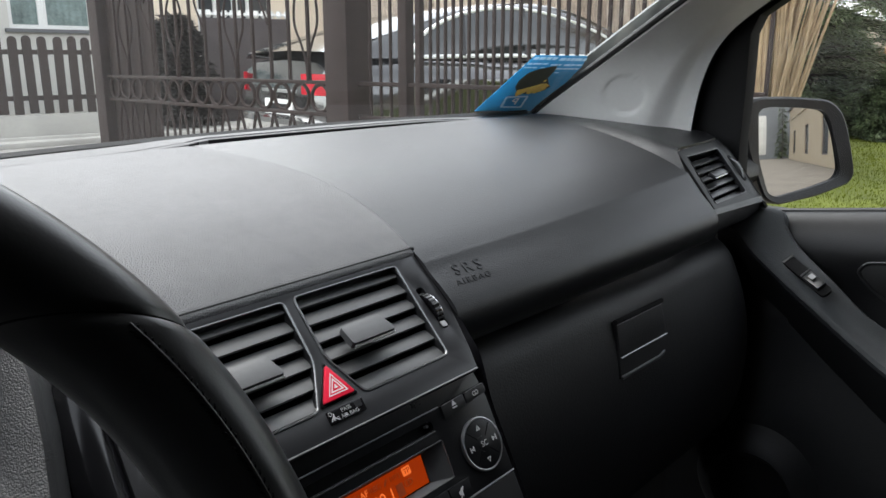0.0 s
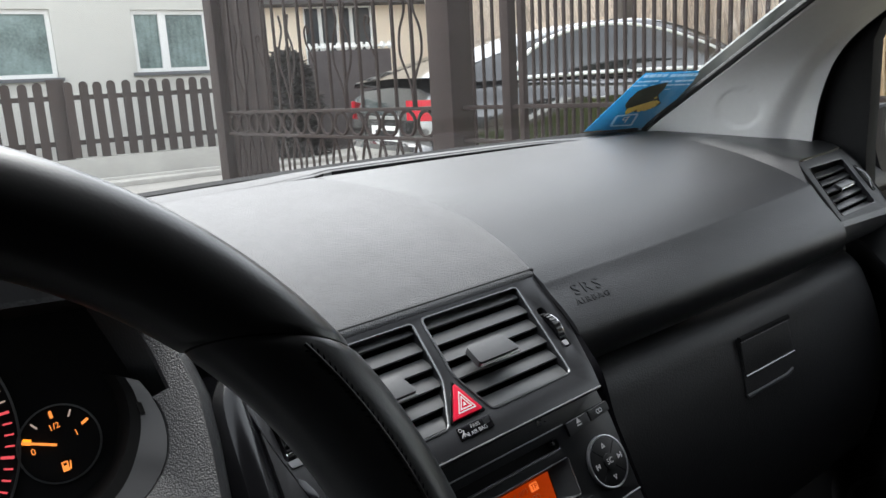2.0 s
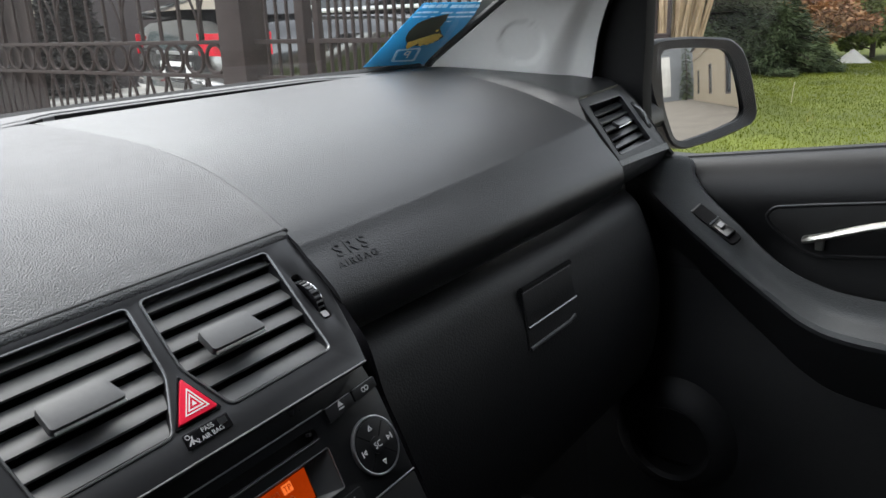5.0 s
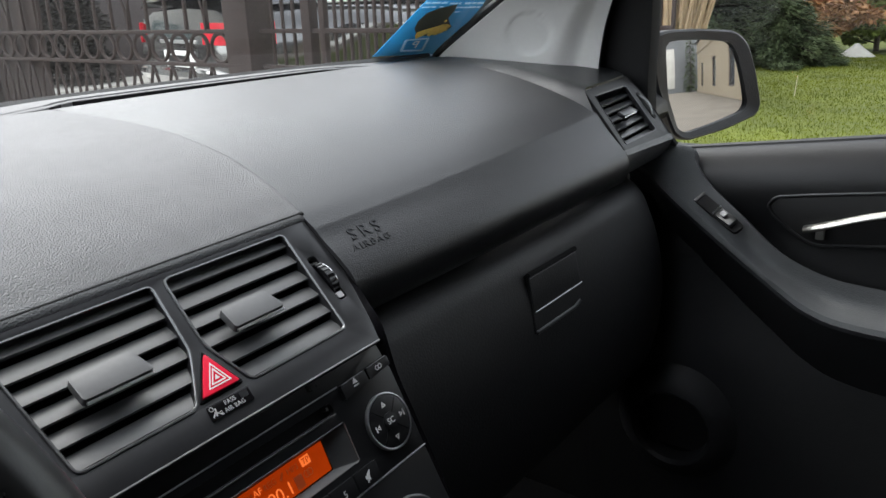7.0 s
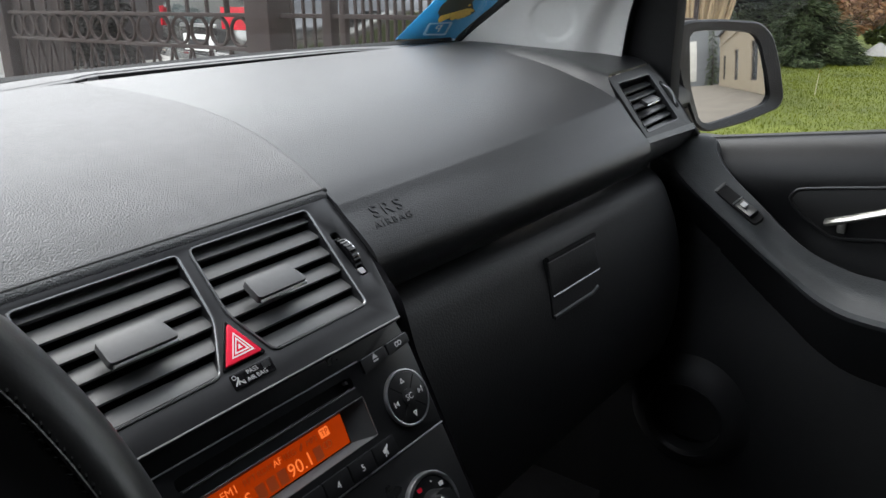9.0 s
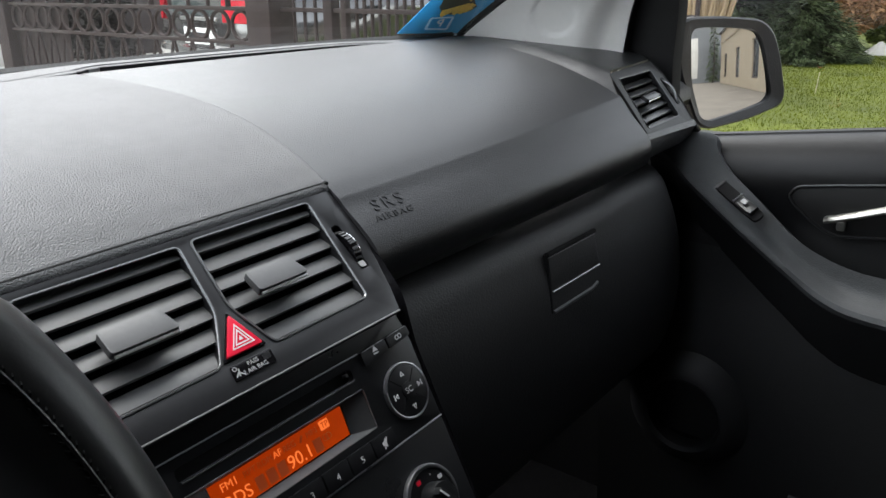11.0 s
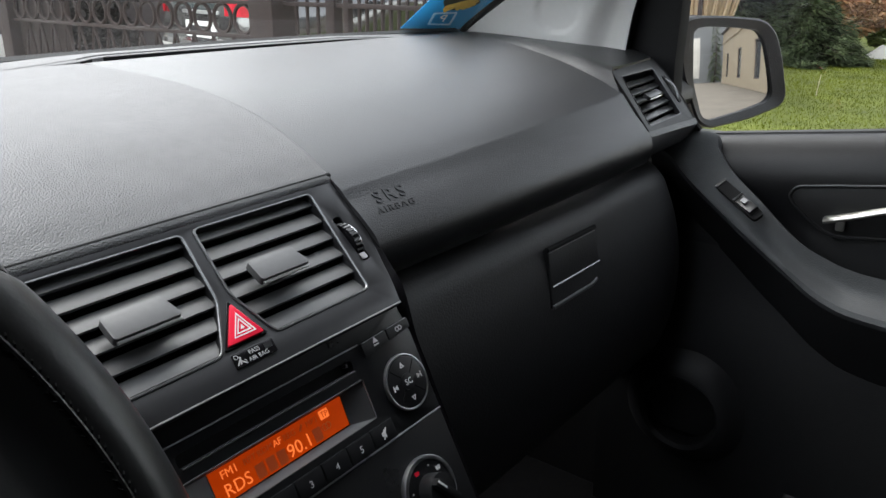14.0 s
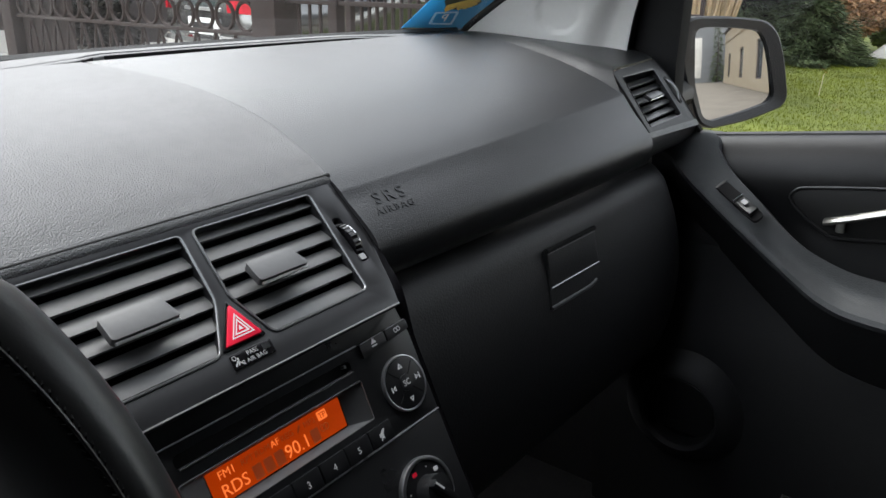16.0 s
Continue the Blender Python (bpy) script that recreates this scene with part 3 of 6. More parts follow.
part("inner_frame", loft([[VT @ Vector((p[0], p[1], 0.0006)), VT @ Vector((*lerp(p, (0.050, -0.045), 0.035), 0.0002)), VT @ Vector((*lerp(p, (0.050, -0.045), 0.05), -0.030))] for p in opening + opening[:1]]), FASCIA, pod)
for i in range(6):
    d = 0.0195 + 0.0118 * i
    xa, xb = 0.0115 - 0.0175 * (d - 0.009) / 0.0725, 0.1045 - 0.0125 * (d - 0.009) / 0.072
    m = VT @ shift((xa + xb) / 2, -d, -0.007) @ Matrix.Rotation(radians(1.5), 4, "Z") @ Matrix.Rotation(radians(-24), 4, "X")
    part("slat", box((xb - xa, 0.0095, 0.0026), m, 0.0009), FASCIA, pod)
m = VT @ shift(0.0450, -0.0450, 0.004) @ Matrix.Rotation(radians(2), 4, "Z") @ Matrix.Rotation(radians(-22), 4, "X")
tab = part("tab", plate(rounded([(-0.019, 0.0045), (0.019, 0.0045), (0.018, -0.0060), (-0.020, -0.0060)], 0.0025), m, -0.0025, 0.0020, bevel=0.0012), FASCIA, pod, "grey sliding tab")
part("tab_edge", tube([m @ Vector((q, -0.0064, -0.0008)) for q in np.linspace(-0.0190, 0.0170, 7)], 0.0010, 6), CHROME, tab, "thin chrome edge")
part("thumbwheel_slot", plate(rounded([(0.1125, -0.024), (0.1210, -0.024), (0.1165, -0.066), (0.1070, -0.066)], 0.004), VT, -0.002, 0.0008), BLACK, pod)
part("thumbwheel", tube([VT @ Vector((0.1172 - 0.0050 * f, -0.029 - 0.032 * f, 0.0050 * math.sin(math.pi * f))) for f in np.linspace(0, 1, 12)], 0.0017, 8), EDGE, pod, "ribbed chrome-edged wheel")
part("seam", tube([VT @ Vector((x, y, 0.0002)) for x, y in ((-0.0047, 0.0014), (-0.0100, -0.034), (-0.0198, -0.0915))], 0.0011, 6), BLACK, pod)
# the raised hood: a facet rises from the airbag cover, then the top runs to the pillar
CREST = [(0.5900, -0.0224, 1.0387), (0.5900, -0.005, 1.0428), (0.592, 0.020, 1.0490), (0.601, 0.070, 1.0580), (0.610, 0.120, 1.0630), (0.619, 0.170, 1.0662), (0.632, 0.215, 1.0682)]
OUTER = [(0.710, -0.0205, 1.0405), (0.7310, 0.000, 1.0430), (0.735, 0.015, 1.0455), (0.736, 0.030, 1.0475), (0.737, 0.040, 1.0485), (0.737, 0.050, 1.0490), (0.735, 0.060, 1.0490)]
rows = []
for foot, crest, far in zip(RIGHT[6:], CREST, OUTER):
    foot, crest, far = Vector(foot) + Vector((-0.0015, 0, 0.0003)), Vector(crest), Vector(far)
    rows.append([foot, lerp(foot, crest, 0.5), lerp(foot, crest, 0.90), lerp(crest, far, 0.04) + Vector((0, 0, 0.0006)), lerp(crest, far, 0.15) + Vector((0, 0, 0.0008)),
                 lerp(crest, far, 0.4), lerp(crest, far, 0.7) - Vector((0, 0, 0.0005)), far])
rows = [smooth_line([r[i] for r in rows], 4) for i in range(8)]
part("hood", loft(rows, thick=-0.003), DASH, pod)
# the body under and beside the vent
under = [[VT @ Vector((x, y + 0.004, -0.0015)), VT @ Vector((x, y - 0.002, -0.0022)), VT @ Vector((x, -0.1000, -0.0075)), VT @ Vector((x, -0.1040, -0.0150)), VT @ Vector((x, -0.1050, -0.026)), VT @ Vector((x, -0.099, -0.045)), VT @ Vector((x, -0.09, -0.07))]
         for x, y in [(-0.022 + 0.1395 * f, -0.0910 - 0.0060 * f) for f in np.linspace(0, 1, 8)]]
part("lower_lip", loft(under, thick=-0.003), DASH, pod)
part("side", loft([[VT @ Vector((x - 0.002, y, -0.001)), VT @ Vector((x + 0.004, y, -0.006)), VT @ Vector((x + 0.010, y, -0.02)), VT @ Vector((x + 0.020, y - 0.005, -0.06))]
                   for x, y in ((0.1220, 0.0040), (0.1300, -0.020), (0.1255, -0.060), (0.1155, -0.0975), (0.1155, -0.110))], thick=-0.003), DASH, pod)

# ---------------------------------------------------------------- glovebox
GL = [(0.030, 0.916), (-0.005, 0.914), (-0.036, 0.910), (-0.054, 0.899), (-0.065, 0.878), (-0.076, 0.850), (-0.085, 0.810), (-0.088, 0.760), (-0.080, 0.700), (-0.055, 0.650), (0.02, 0.62)]
glove = thing("glovebox", (0.4, -0.05, 0.65), "black grained glovebox lid with a recessed latch", "glovebox")


def glove_bow(x):
    return -0.016 * max(0.0, (x - 0.15) / 0.5) + 0.08 * max(0.0, (x - 0.645) / 0.08) ** 2


rows = []
for x in np.linspace(0.128, 0.722, 44):
    rows.append(smooth_line([(x, y + glove_bow(x), z) for y, z in GL], 3))
lid = part("lid", loft(rows, thick=-0.004), LOWER, glove)
GM = frame_of((0.405, -0.0775, 0.8700), (1, -0.025, -0.01), (0, 0.30, 1))
part("latch_recess", plate(rounded([(-0.0458, 0.0198), (0.0545, 0.0198), (0.0455, -0.0395), (-0.0565, -0.0395)], 0.003), GM, -0.004, 0.0030), BLACK, glove)
part("latch_gap", tube([GM @ Vector((0.0545, 0.0190, 0.0040)), GM @ Vector((-0.0452, 0.0190, 0.0040)), GM @ Vector((-0.0505, -0.010, 0.0040)), GM @ Vector((-0.0560, -0.0385, 0.0040))], 0.0015, 6), BLACK, glove)
part("latch_top_gap", tube([GM @ Vector((0.0535, 0.0188, 0.0046)), GM @ Vector((-0.0445, 0.0188, 0.0046))], 0.0028, 8), BLACK, glove)
# paler tubes paint the highlights on the latch's top, lower edge and lip
part("latch_top_edge", tube([GM @ Vector((x, 0.0154, 0.0050)) for x in (-0.0435, 0.0, 0.0520)], 0.0007, 6), SLAT, glove)
latch = part("latch", plate(rounded([(-0.0435, 0.0168), (0.0525, 0.0168), (0.0495, -0.0185), (-0.0495, -0.0185)], 0.003), GM, -0.006, 0.0050, bevel=0.0012), LOWER, glove, "black pull latch")
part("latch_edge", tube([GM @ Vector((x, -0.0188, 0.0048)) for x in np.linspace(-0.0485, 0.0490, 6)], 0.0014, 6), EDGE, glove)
part("latch_lip", tube([GM @ Vector((x, -0.0385 + 0.003 * (x > 0.034), 0.0045)) for x in np.linspace(-0.054, 0.038, 8)], 0.0022, 8), SLAT, glove)

# ---------------------------------------------------------------- centre console
U1 = frame_of((0, 0.005, 1.0), (1, 0, 0), (0, 0.7468, 0.665))
U2 = frame_of((0, -0.068, 0.935), (1, 0, 0), (0, 0.4778, 0.8785))


def flip(points):
    """x and the way down the panel, as x, y of the panel's frame."""
    return [(x, -s) for x, s in points]


console = thing("centre_console", (0, -0.05, 0.60), "matt black centre console with two slatted air vents", "console")
right_open = flip([(0.0098, 0.0088), (0.1165, 0.0088), (0.1085, 0.0980), (0.0195, 0.0985), (0.0060, 0.0630)])
left_open = flip([(-0.1100, 0.0100), (0.0000, 0.0100), (-0.0050, 0.0630), (-0.0120, 0.0765), (-0.0240, 0.0985), (-0.1010, 0.0985)])
outline = flip([(-0.1440, 0.0005), (0.1440, 0.0005), (0.1440, 0.0560), (0.1335, 0.1000), (0.1270, 0.1190), (-0.1570, 0.1190), (-0.1545, 0.1000), (-0.1490, 0.0560)])
wheel_slots = [flip(rounded([(0.1205, 0.035), (0.1285, 0.035), (0.1295, 0.0765), (0.1215, 0.0765)], 0.003)),
               flip(rounded([(-0.1395, 0.038), (-0.1310, 0.038), (-0.1330, 0.0735), (-0.1415, 0.0735)], 0.003))]
part("vent_panel", plate(outline, U1, -0.006, 0.0, [rounded(right_open, 0.005), rounded(left_open, 0.005), *wheel_slots], bevel=0.0016), FASCIA, console, "matt black vent panel")
part("top_joint", tube([U1 @ Vector((x, 0.0020, 0.0006)) for x in (-0.146, 0.0, 0.146)], 0.0022, 8), BLACK, console)
for name, o in (("vent_rim", right_open), ("vent_rim", left_open)):
    inner = rounded(o, 0.005)
    c = sum((Vector(p) for p in inner), Vector((0, 0))) / len(inner)
    rows = [[U1 @ Vector((p[0], p[1], -0.0004)), U1 @ Vector((*(c + (Vector(p) - c) * 0.985), -0.004)), U1 @ Vector((*(c + (Vector(p) - c) * 0.97), -0.034))] for p in inner + inner[:1]]
    part(name, loft(rows), FASCIA, console)
    # a pale tube paints the highlight round each opening
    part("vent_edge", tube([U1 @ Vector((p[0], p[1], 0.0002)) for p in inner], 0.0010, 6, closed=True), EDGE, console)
part("duct", plate(flip([(-0.125, 0.0), (0.125, 0.0), (0.125, 0.115), (-0.125, 0.115)]), U1, -0.060, -0.034), BLACK, console)


def vent_span(o, s):
    """Where a line across the panel enters and leaves an opening."""
    xs = []
    for a, b in zip(o, o[1:] + o[:1]):
        if (a[1] + s) * (b[1] + s) < 0:
            xs.append(a[0] + (b[0] - a[0]) * (-s - a[1]) / (b[1] - a[1]))
    return min(xs), max(xs)


BLADE_TURN = Matrix.Rotation(radians(-24), 4, "X")
for o in (right_open, left_open):
    for i in range(6):
        s = 0.0178 + 0.0157 * i
        x0, x1 = vent_span(o, min(s, 0.0965))
        q0, q1 = vent_span(o, max(0.012, s - 0.013))
        w = 0.0128
        prof = [(0.0, -0.0012), (0.0, 0.0008), (0.004, 0.0014), (w, 0.0010), (w, -0.0010)]
        rows = []
        for f in np.linspace(0, 1, 9):
            xf, xb = x0 + (x1 - x0) * f, q0 + (q1 - q0) * f
            rows.append([(U1 @ shift(xf + (xb - xf) * d / w, -s, -0.004) @ BLADE_TURN) @ Vector((0, d, h)) for d, h in prof])
        bm = loft(rows, closed=True)
        bmesh.ops.holes_fill(bm, edges=bm.edges[:], sides=8)
        part("slat", bm, SLAT, console)
for x, s, w in ((0.0470, 0.0562, 0.044), (-0.0590, 0.0575, 0.046)):
    m = U1 @ shift(x, -s, 0.0065) @ Matrix.Rotation(radians(-14), 4, "X")
    tab = part("vent_tab", plate(rounded([(-w / 2 + 0.002, 0.0095), (w / 2 - 0.004, 0.0095), (w / 2, -0.0095), (-w / 2 + 0.001, -0.0095)], 0.003), m, -0.0036, 0.0022, bevel=0.0018), SLAT, console, "grey-black sliding vent tab")
    part("tab_edge", tube([m @ Vector((q, -0.0100, -0.0012)) for q in np.linspace(-w / 2 + 0.003, w / 2 - 0.001, 7)], 0.0012, 6), BRIGHT, tab, "thin chrome edge")
    part("tab_stem", box((0.010, 0.012, 0.012), m @ shift(0, 0.002, -0.008)), BLACK, tab)
for side in (1, -1):
    wx = 0.1250 if side > 0 else -0.1365
    m = U1 @ shift(wx, -0.0555, -0.0135)
    spin = frame_of(m @ Vector((0, 0, 0)), U1.to_3x3() @ Vector((0, 0, 1)), U1.to_3x3() @ Vector((0, 1, 0)))
    wheel = part("vent_wheel", plate(circle(0.0185, 56), spin, -0.0030, 0.0030), GLOSS, console, "ribbed thumbwheel with a white scale")
    ribs = []
    for k in range(28):
        a = 2 * math.pi * k / 28
        ribs.append(box((0.0012, 0.0014, 0.0058), spin @ Matrix.Rotation(a, 4, "Z") @ shift(0.0186, 0, 0)))
    part("ribs", join(*ribs), SLAT, wheel)
    part("edge", ring(0.0172, 0.0190, spin, -0.0036, -0.0026) if side > 0 else ring(0.0172, 0.0190, spin, 0.0026, 0.0036), CHROME, wheel, "thin chrome edge")
    sx, sw, s0 = (0.1235, 0.0028, 0.0705) if side > 0 else (-0.1368, 0.0052, 0.0742)
    part("scale_mark", plate(flip(rounded([(sx - sw, s0), (sx + sw, s0), (sx + sw * 1.1, s0 + 0.0050), (sx - sw * 0.8, s0 + 0.0050)], 0.001)), U1, 0.0002, 0.0012), GREYPRINT if side > 0 else SATIN, console)

# the glossy panel between the gauges and the vents
GLL = smooth_line([(-0.1505, 0.004, 0), (-0.1540, -0.0034, 0), (-0.1644, -0.0175, 0), (-0.1696, -0.0309, 0), (-0.1745, -0.0522, 0), (-0.1776, -0.0713, 0), (-0.1793, -0.0832, 0), (-0.182, -0.13, 0)], 4)
GLR = smooth_line([(-0.1455, 0.004, 0), (-0.1455, -0.0100, 0), (-0.1462, -0.0220, 0), (-0.1480, -0.0366, 0), (-0.1500, -0.0555, 0), (-0.1530, -0.0757, 0), (-0.1556, -0.0947, 0), (-0.160, -0.13, 0)], 4)
part("gloss_panel", loft([[U1 @ Vector((*lerp(a, b, f).xy, -0.007 + 0.009 * math.sin(math.pi * (0.08 + 0.92 * f)) ** 0.7)) for f in np.linspace(0, 1, 13)] for a, b in zip(GLL, GLR)], thick=-0.003), GLOSS, console, "glossy black trim panel")
part("gloss_panel_joint", tube([U1 @ Vector((p.x - 0.0012, p.y, -0.0045)) for p in GLL], 0.0012, 6), BLACK, console)

# hazard switch and the airbag tell-tale
HZ = U1 @ shift(0, 0, 0.0)
tri = flip([(0.0000, 0.0690), (0.0100, 0.0950), (-0.0180, 0.0950)])


def scaled(points, f, lift=(0, 0)):
    c = sum((Vector(p) for p in points), Vector((0, 0))) / len(points)
    return [tuple(c + (Vector(p) - c) * f + Vector(lift)) for p in points]


hazard = thing("hazard_switch", U1 @ Vector((0, -0.085, 0)), "red triangular hazard warning switch with white triangles", "switch")
part("frame", plate(rounded(scaled(tri, 1.22), 0.002), HZ, -0.004, 0.0012, [rounded(scaled(tri, 1.03), 0.0015)], bevel=0.0006), GLOSS, hazard)
part("button", plate(rounded(scaled(tri, 1.0), 0.0016), HZ, -0.004, 0.0030, bevel=0.0012), RED, hazard, "glossy red button")
for f, g in ((0.62, 0.53), (0.40, 0.30)):
    part("triangle_print", plate(scaled(tri, f, (0.0003, -0.0004)), HZ, 0.0028, 0.0033, [scaled(tri, g, (0.0003, -0.0004))]), WHITE, hazard)
part("triangle_print", plate(scaled(tri, 0.12, (0.0003, -0.0004)), HZ, 0.0028, 0.0033), WHITE, hazard)

tell = thing("airbag_lamp", U1 @ Vector((-0.005, -0.106, 0)), "small black airbag tell-tale plate with grey print", "indicator")
part("plate", plate(flip(rounded([(-0.0195, 0.1005), (0.0125, 0.1005), (0.0115, 0.1105), (-0.0210, 0.1105)], 0.001)), U1, -0.002, 0.0010, bevel=0.0003), GLOSS, tell)
lettering("print", "PASS", 0.0042, U1 @ shift(-0.0035, -0.1035, 0.0011), GREYPRINT, tell, deep=0.0001)
lettering("print", "2 AIR BAG", 0.0042, U1 @ shift(-0.0040, -0.1080, 0.0011), GREYPRINT, tell, deep=0.0001)
part("icon", join(ring(0.0011, 0.0016, U1, 0.001, 0.0012, (-0.0175, -0.1030), n=16), line_plate((-0.0150, -0.1035), (-0.0165, -0.1085), 0.0010, U1, 0.001, 0.0012),
                  line_plate((-0.0158, -0.1060), (-0.0125, -0.1090), 0.0009, U1, 0.001, 0.0012), line_plate((-0.0190, -0.1085), (-0.0160, -0.1055), 0.0009, U1, 0.001, 0.0012)), GREYPRINT, tell)
part("lamp_window", plate(flip(rounded([(0.0045, 0.1020), (0.0105, 0.1020), (0.0098, 0.1062), (0.0042, 0.1062)], 0.0006)), U1, 0.0008, 0.0013), FASCIA, tell)

# glossy side strips and the console's flanks
edge = [(0.1462, 0.0020), (0.1470, 0.0270), (0.1455, 0.0560), (0.1410, 0.0850), (0.1365, 0.1100)]
edge2 = [(0.1335, 0.0480), (0.1322, 0.0750), (0.1308, 0.1060), (0.1295, 0.1500), (0.1280, 0.2000), (0.1270, 0.2600)]
for side in (1, -1):
    line = [U1 @ Vector((side * x, -s, -0.0005)) for x, s in edge] + [U2 @ Vector((side * x, -s, -0.0005)) for x, s in edge2]
    line = smooth_line(line, 4)
    part("side_strip", loft([[p + Vector((-side * 0.0100, 0.004, -0.004)), p + Vector((-side * 0.0030, 0.0004, -0.0004)), p + Vector((side * 0.001, 0.0002, -0.0002)), p + Vector((side * 0.0022, 0.004, -0.001)), p + Vector((side * 0.0022, 0.09, -0.03))] for p in line], thick=-0.0008),
         GLOSS, console, "glossy black side strip")

# ---------------------------------------------------------------- radio
radio = thing("car_radio", U2 @ Vector((0, -0.07, 0)), "black car radio with a lit orange display and buttons", "radio")
slot_hole = flip(rounded([(-0.0770, 0.0405), (0.0665, 0.0405), (0.0665, 0.0490), (-0.0770, 0.0490)], 0.004))
disp_hole = flip(rounded([(-0.0800, 0.0575), (0.0695, 0.0575), (0.0680, 0.0865), (-0.0785, 0.0865)], 0.002))
face = flip([(-0.1310, 0.0165), (0.1310, 0.0165), (0.1285, 0.1060), (-0.1285, 0.1060)])
part("faceplate", plate(rounded(face, 0.002), U2, -0.006, 0.0, [slot_hole, disp_hole], bevel=0.0014), RADIO, radio, "matt black faceplate")
part("slot_dark", plate(flip([(-0.08, 0.039), (0.07, 0.039), (0.07, 0.0505), (-0.08, 0.0505)]), U2, -0.012, -0.005), BLACK, radio)
# a pale tube paints the lit lip below the slot
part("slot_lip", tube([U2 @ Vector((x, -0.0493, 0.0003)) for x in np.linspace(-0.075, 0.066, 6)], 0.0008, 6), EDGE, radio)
# bright tubes paint the highlights along the faceplate's and vent panel's edges
for q, x0, x1 in ((0.0340, -0.100, 0.0770), (0.1062, -0.1285, 0.1285)):
    part("face_edge", tube([U2 @ Vector((x, -q, 0.0004)) for x in np.linspace(x0, x1, 6)], 0.0006, 6), EDGELIGHT, radio)
part("panel_edge", tube([U1 @ Vector((x, -0.1186, 0.0000)) for x in np.linspace(-0.150, 0.1265, 6)], 0.0007, 6), EDGELIGHT, console)
# a pale outline paints the highlight round the display's recess
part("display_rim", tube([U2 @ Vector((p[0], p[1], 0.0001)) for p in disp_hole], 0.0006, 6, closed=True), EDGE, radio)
part("slot_lug", plate(circle(0.0012, 16, (0.0620, -0.0437)), U2, -0.006, -0.0005), SLAT, radio)
# sloping surround of the display
rows = []
for a, b in zip(disp_hole + disp_hole[:1], (lambda q: q + q[:1])(flip(rounded([(-0.0612, 0.0598), (0.0510, 0.0598), (0.0495, 0.0822), (-0.0612, 0.0822)], 0.001)))):
    rows.append([U2 @ Vector((*a, -0.0003)), U2 @ Vector((*lerp(a, b, 0.5), -0.0035)), U2 @ Vector((*b, -0.0065))])
part("display_surround", loft(rows), SLAT, radio)
DZ = U2 @ shift(0, 0, -0.0062)
screen_part = part("display", plate(flip([(-0.0600, 0.0605), (0.0500, 0.0605), (0.0485, 0.0812), (-0.0600, 0.0812)]), DZ, -0.001, 0.0), LCD, radio, "lit orange display")
for words, x, y, size, m_ in (("FM1", -0.0465, -0.0655, 0.0074, LCDLIT), ("RDS", -0.0440, -0.0755, 0.0112, LCDLIT), ("90.1", 0.0060, -0.0755, 0.0125, LCDLIT), ("AF", -0.0089, -0.0655, 0.0062, LCDLIT),
                              ("RPT", -0.0310, -0.0655, 0.0058, LCDDIM), ("RDM", -0.0190, -0.0655, 0.0058, LCDDIM), ("REG", 0.0012, -0.0655, 0.0058, LCDDIM), ("MP3", 0.0207, -0.0655, 0.0056, LCDDIM)):
    lettering("display_text", words, size, DZ @ shift(x, y, 0.0002), m_, screen_part, deep=0.0001)
part("display_text", plate(flip(rounded([(0.0282, 0.0622), (0.0362, 0.0622), (0.0362, 0.0685), (0.0282, 0.0685)], 0.0006)), DZ, 0.0, 0.0003), LCDLIT, screen_part)
lettering("display_text", "TP", 0.0056, DZ @ shift(0.0322, -0.0655, 0.0005), LCD, screen_part, deep=0.0001)
for x in (-0.0268, -0.0180, -0.0092, 0.0218):
    part("display_segment", plate(flip([(x - 0.0034, 0.0708), (x + 0.0034, 0.0708), (x + 0.0034, 0.0800), (x - 0.0034, 0.0800)]), DZ, 0.0, 0.0002), LCDDIM, screen_part)
part("display_segment", join(ring(0.0019, 0.0025, DZ, 0.0, 0.0002, (0.0292, -0.0735), n=20), ring(0.0019, 0.0025, DZ, 0.0, 0.0002, (0.0322, -0.0735), n=20)), LCDDIM, screen_part)
part("display_segment", line_plate((0.0098, -0.0675), (0.0128, -0.0635), 0.0014, DZ, 0.0, 0.0002), LCDDIM, screen_part)
# buttons
top_buttons = [((0.0785, 0.0345), (0.1045, 0.0335), (0.1045, 0.0420), (0.0785, 0.0450)), ((0.1060, 0.0335), (0.1300, 0.0325), (0.1300, 0.0400), (0.1060, 0.0420))]
for q in top_buttons:
    key = part("button", plate(rounded(flip(q), 0.0012), U2, -0.002, 0.0024, bevel=0.0008), RADIO, radio)
    # a bright hairline paints the highlight on the key's top bevel
    part("button_edge", tube([U2 @ Vector((x, -y, 0.0022)) for x, y in (lerp((*q[0], 0), (*q[1], 0), 0.06).xy, lerp((*q[0], 0), (*q[1], 0), 0.94).xy)], 0.0003, 5), EDGELIGHT, key)
part("button_print", plate(flip([(0.0895, 0.0382), (0.0948, 0.0382), (0.0921, 0.0340)]), U2, 0.0022, 0.0026), WHITE, radio)
part("button_print", line_plate((0.0895, -0.0398), (0.0948, -0.0398), 0.0010, U2, 0.0022, 0.0026), WHITE, radio)
part("button_print", join(ring(0.0012, 0.0020, U2, 0.0022, 0.0026, (0.1165, -0.0372), n=20), ring(0.0012, 0.0020, U2, 0.0022, 0.0026, (0.1197, -0.0370), n=20)), WHITE, radio)
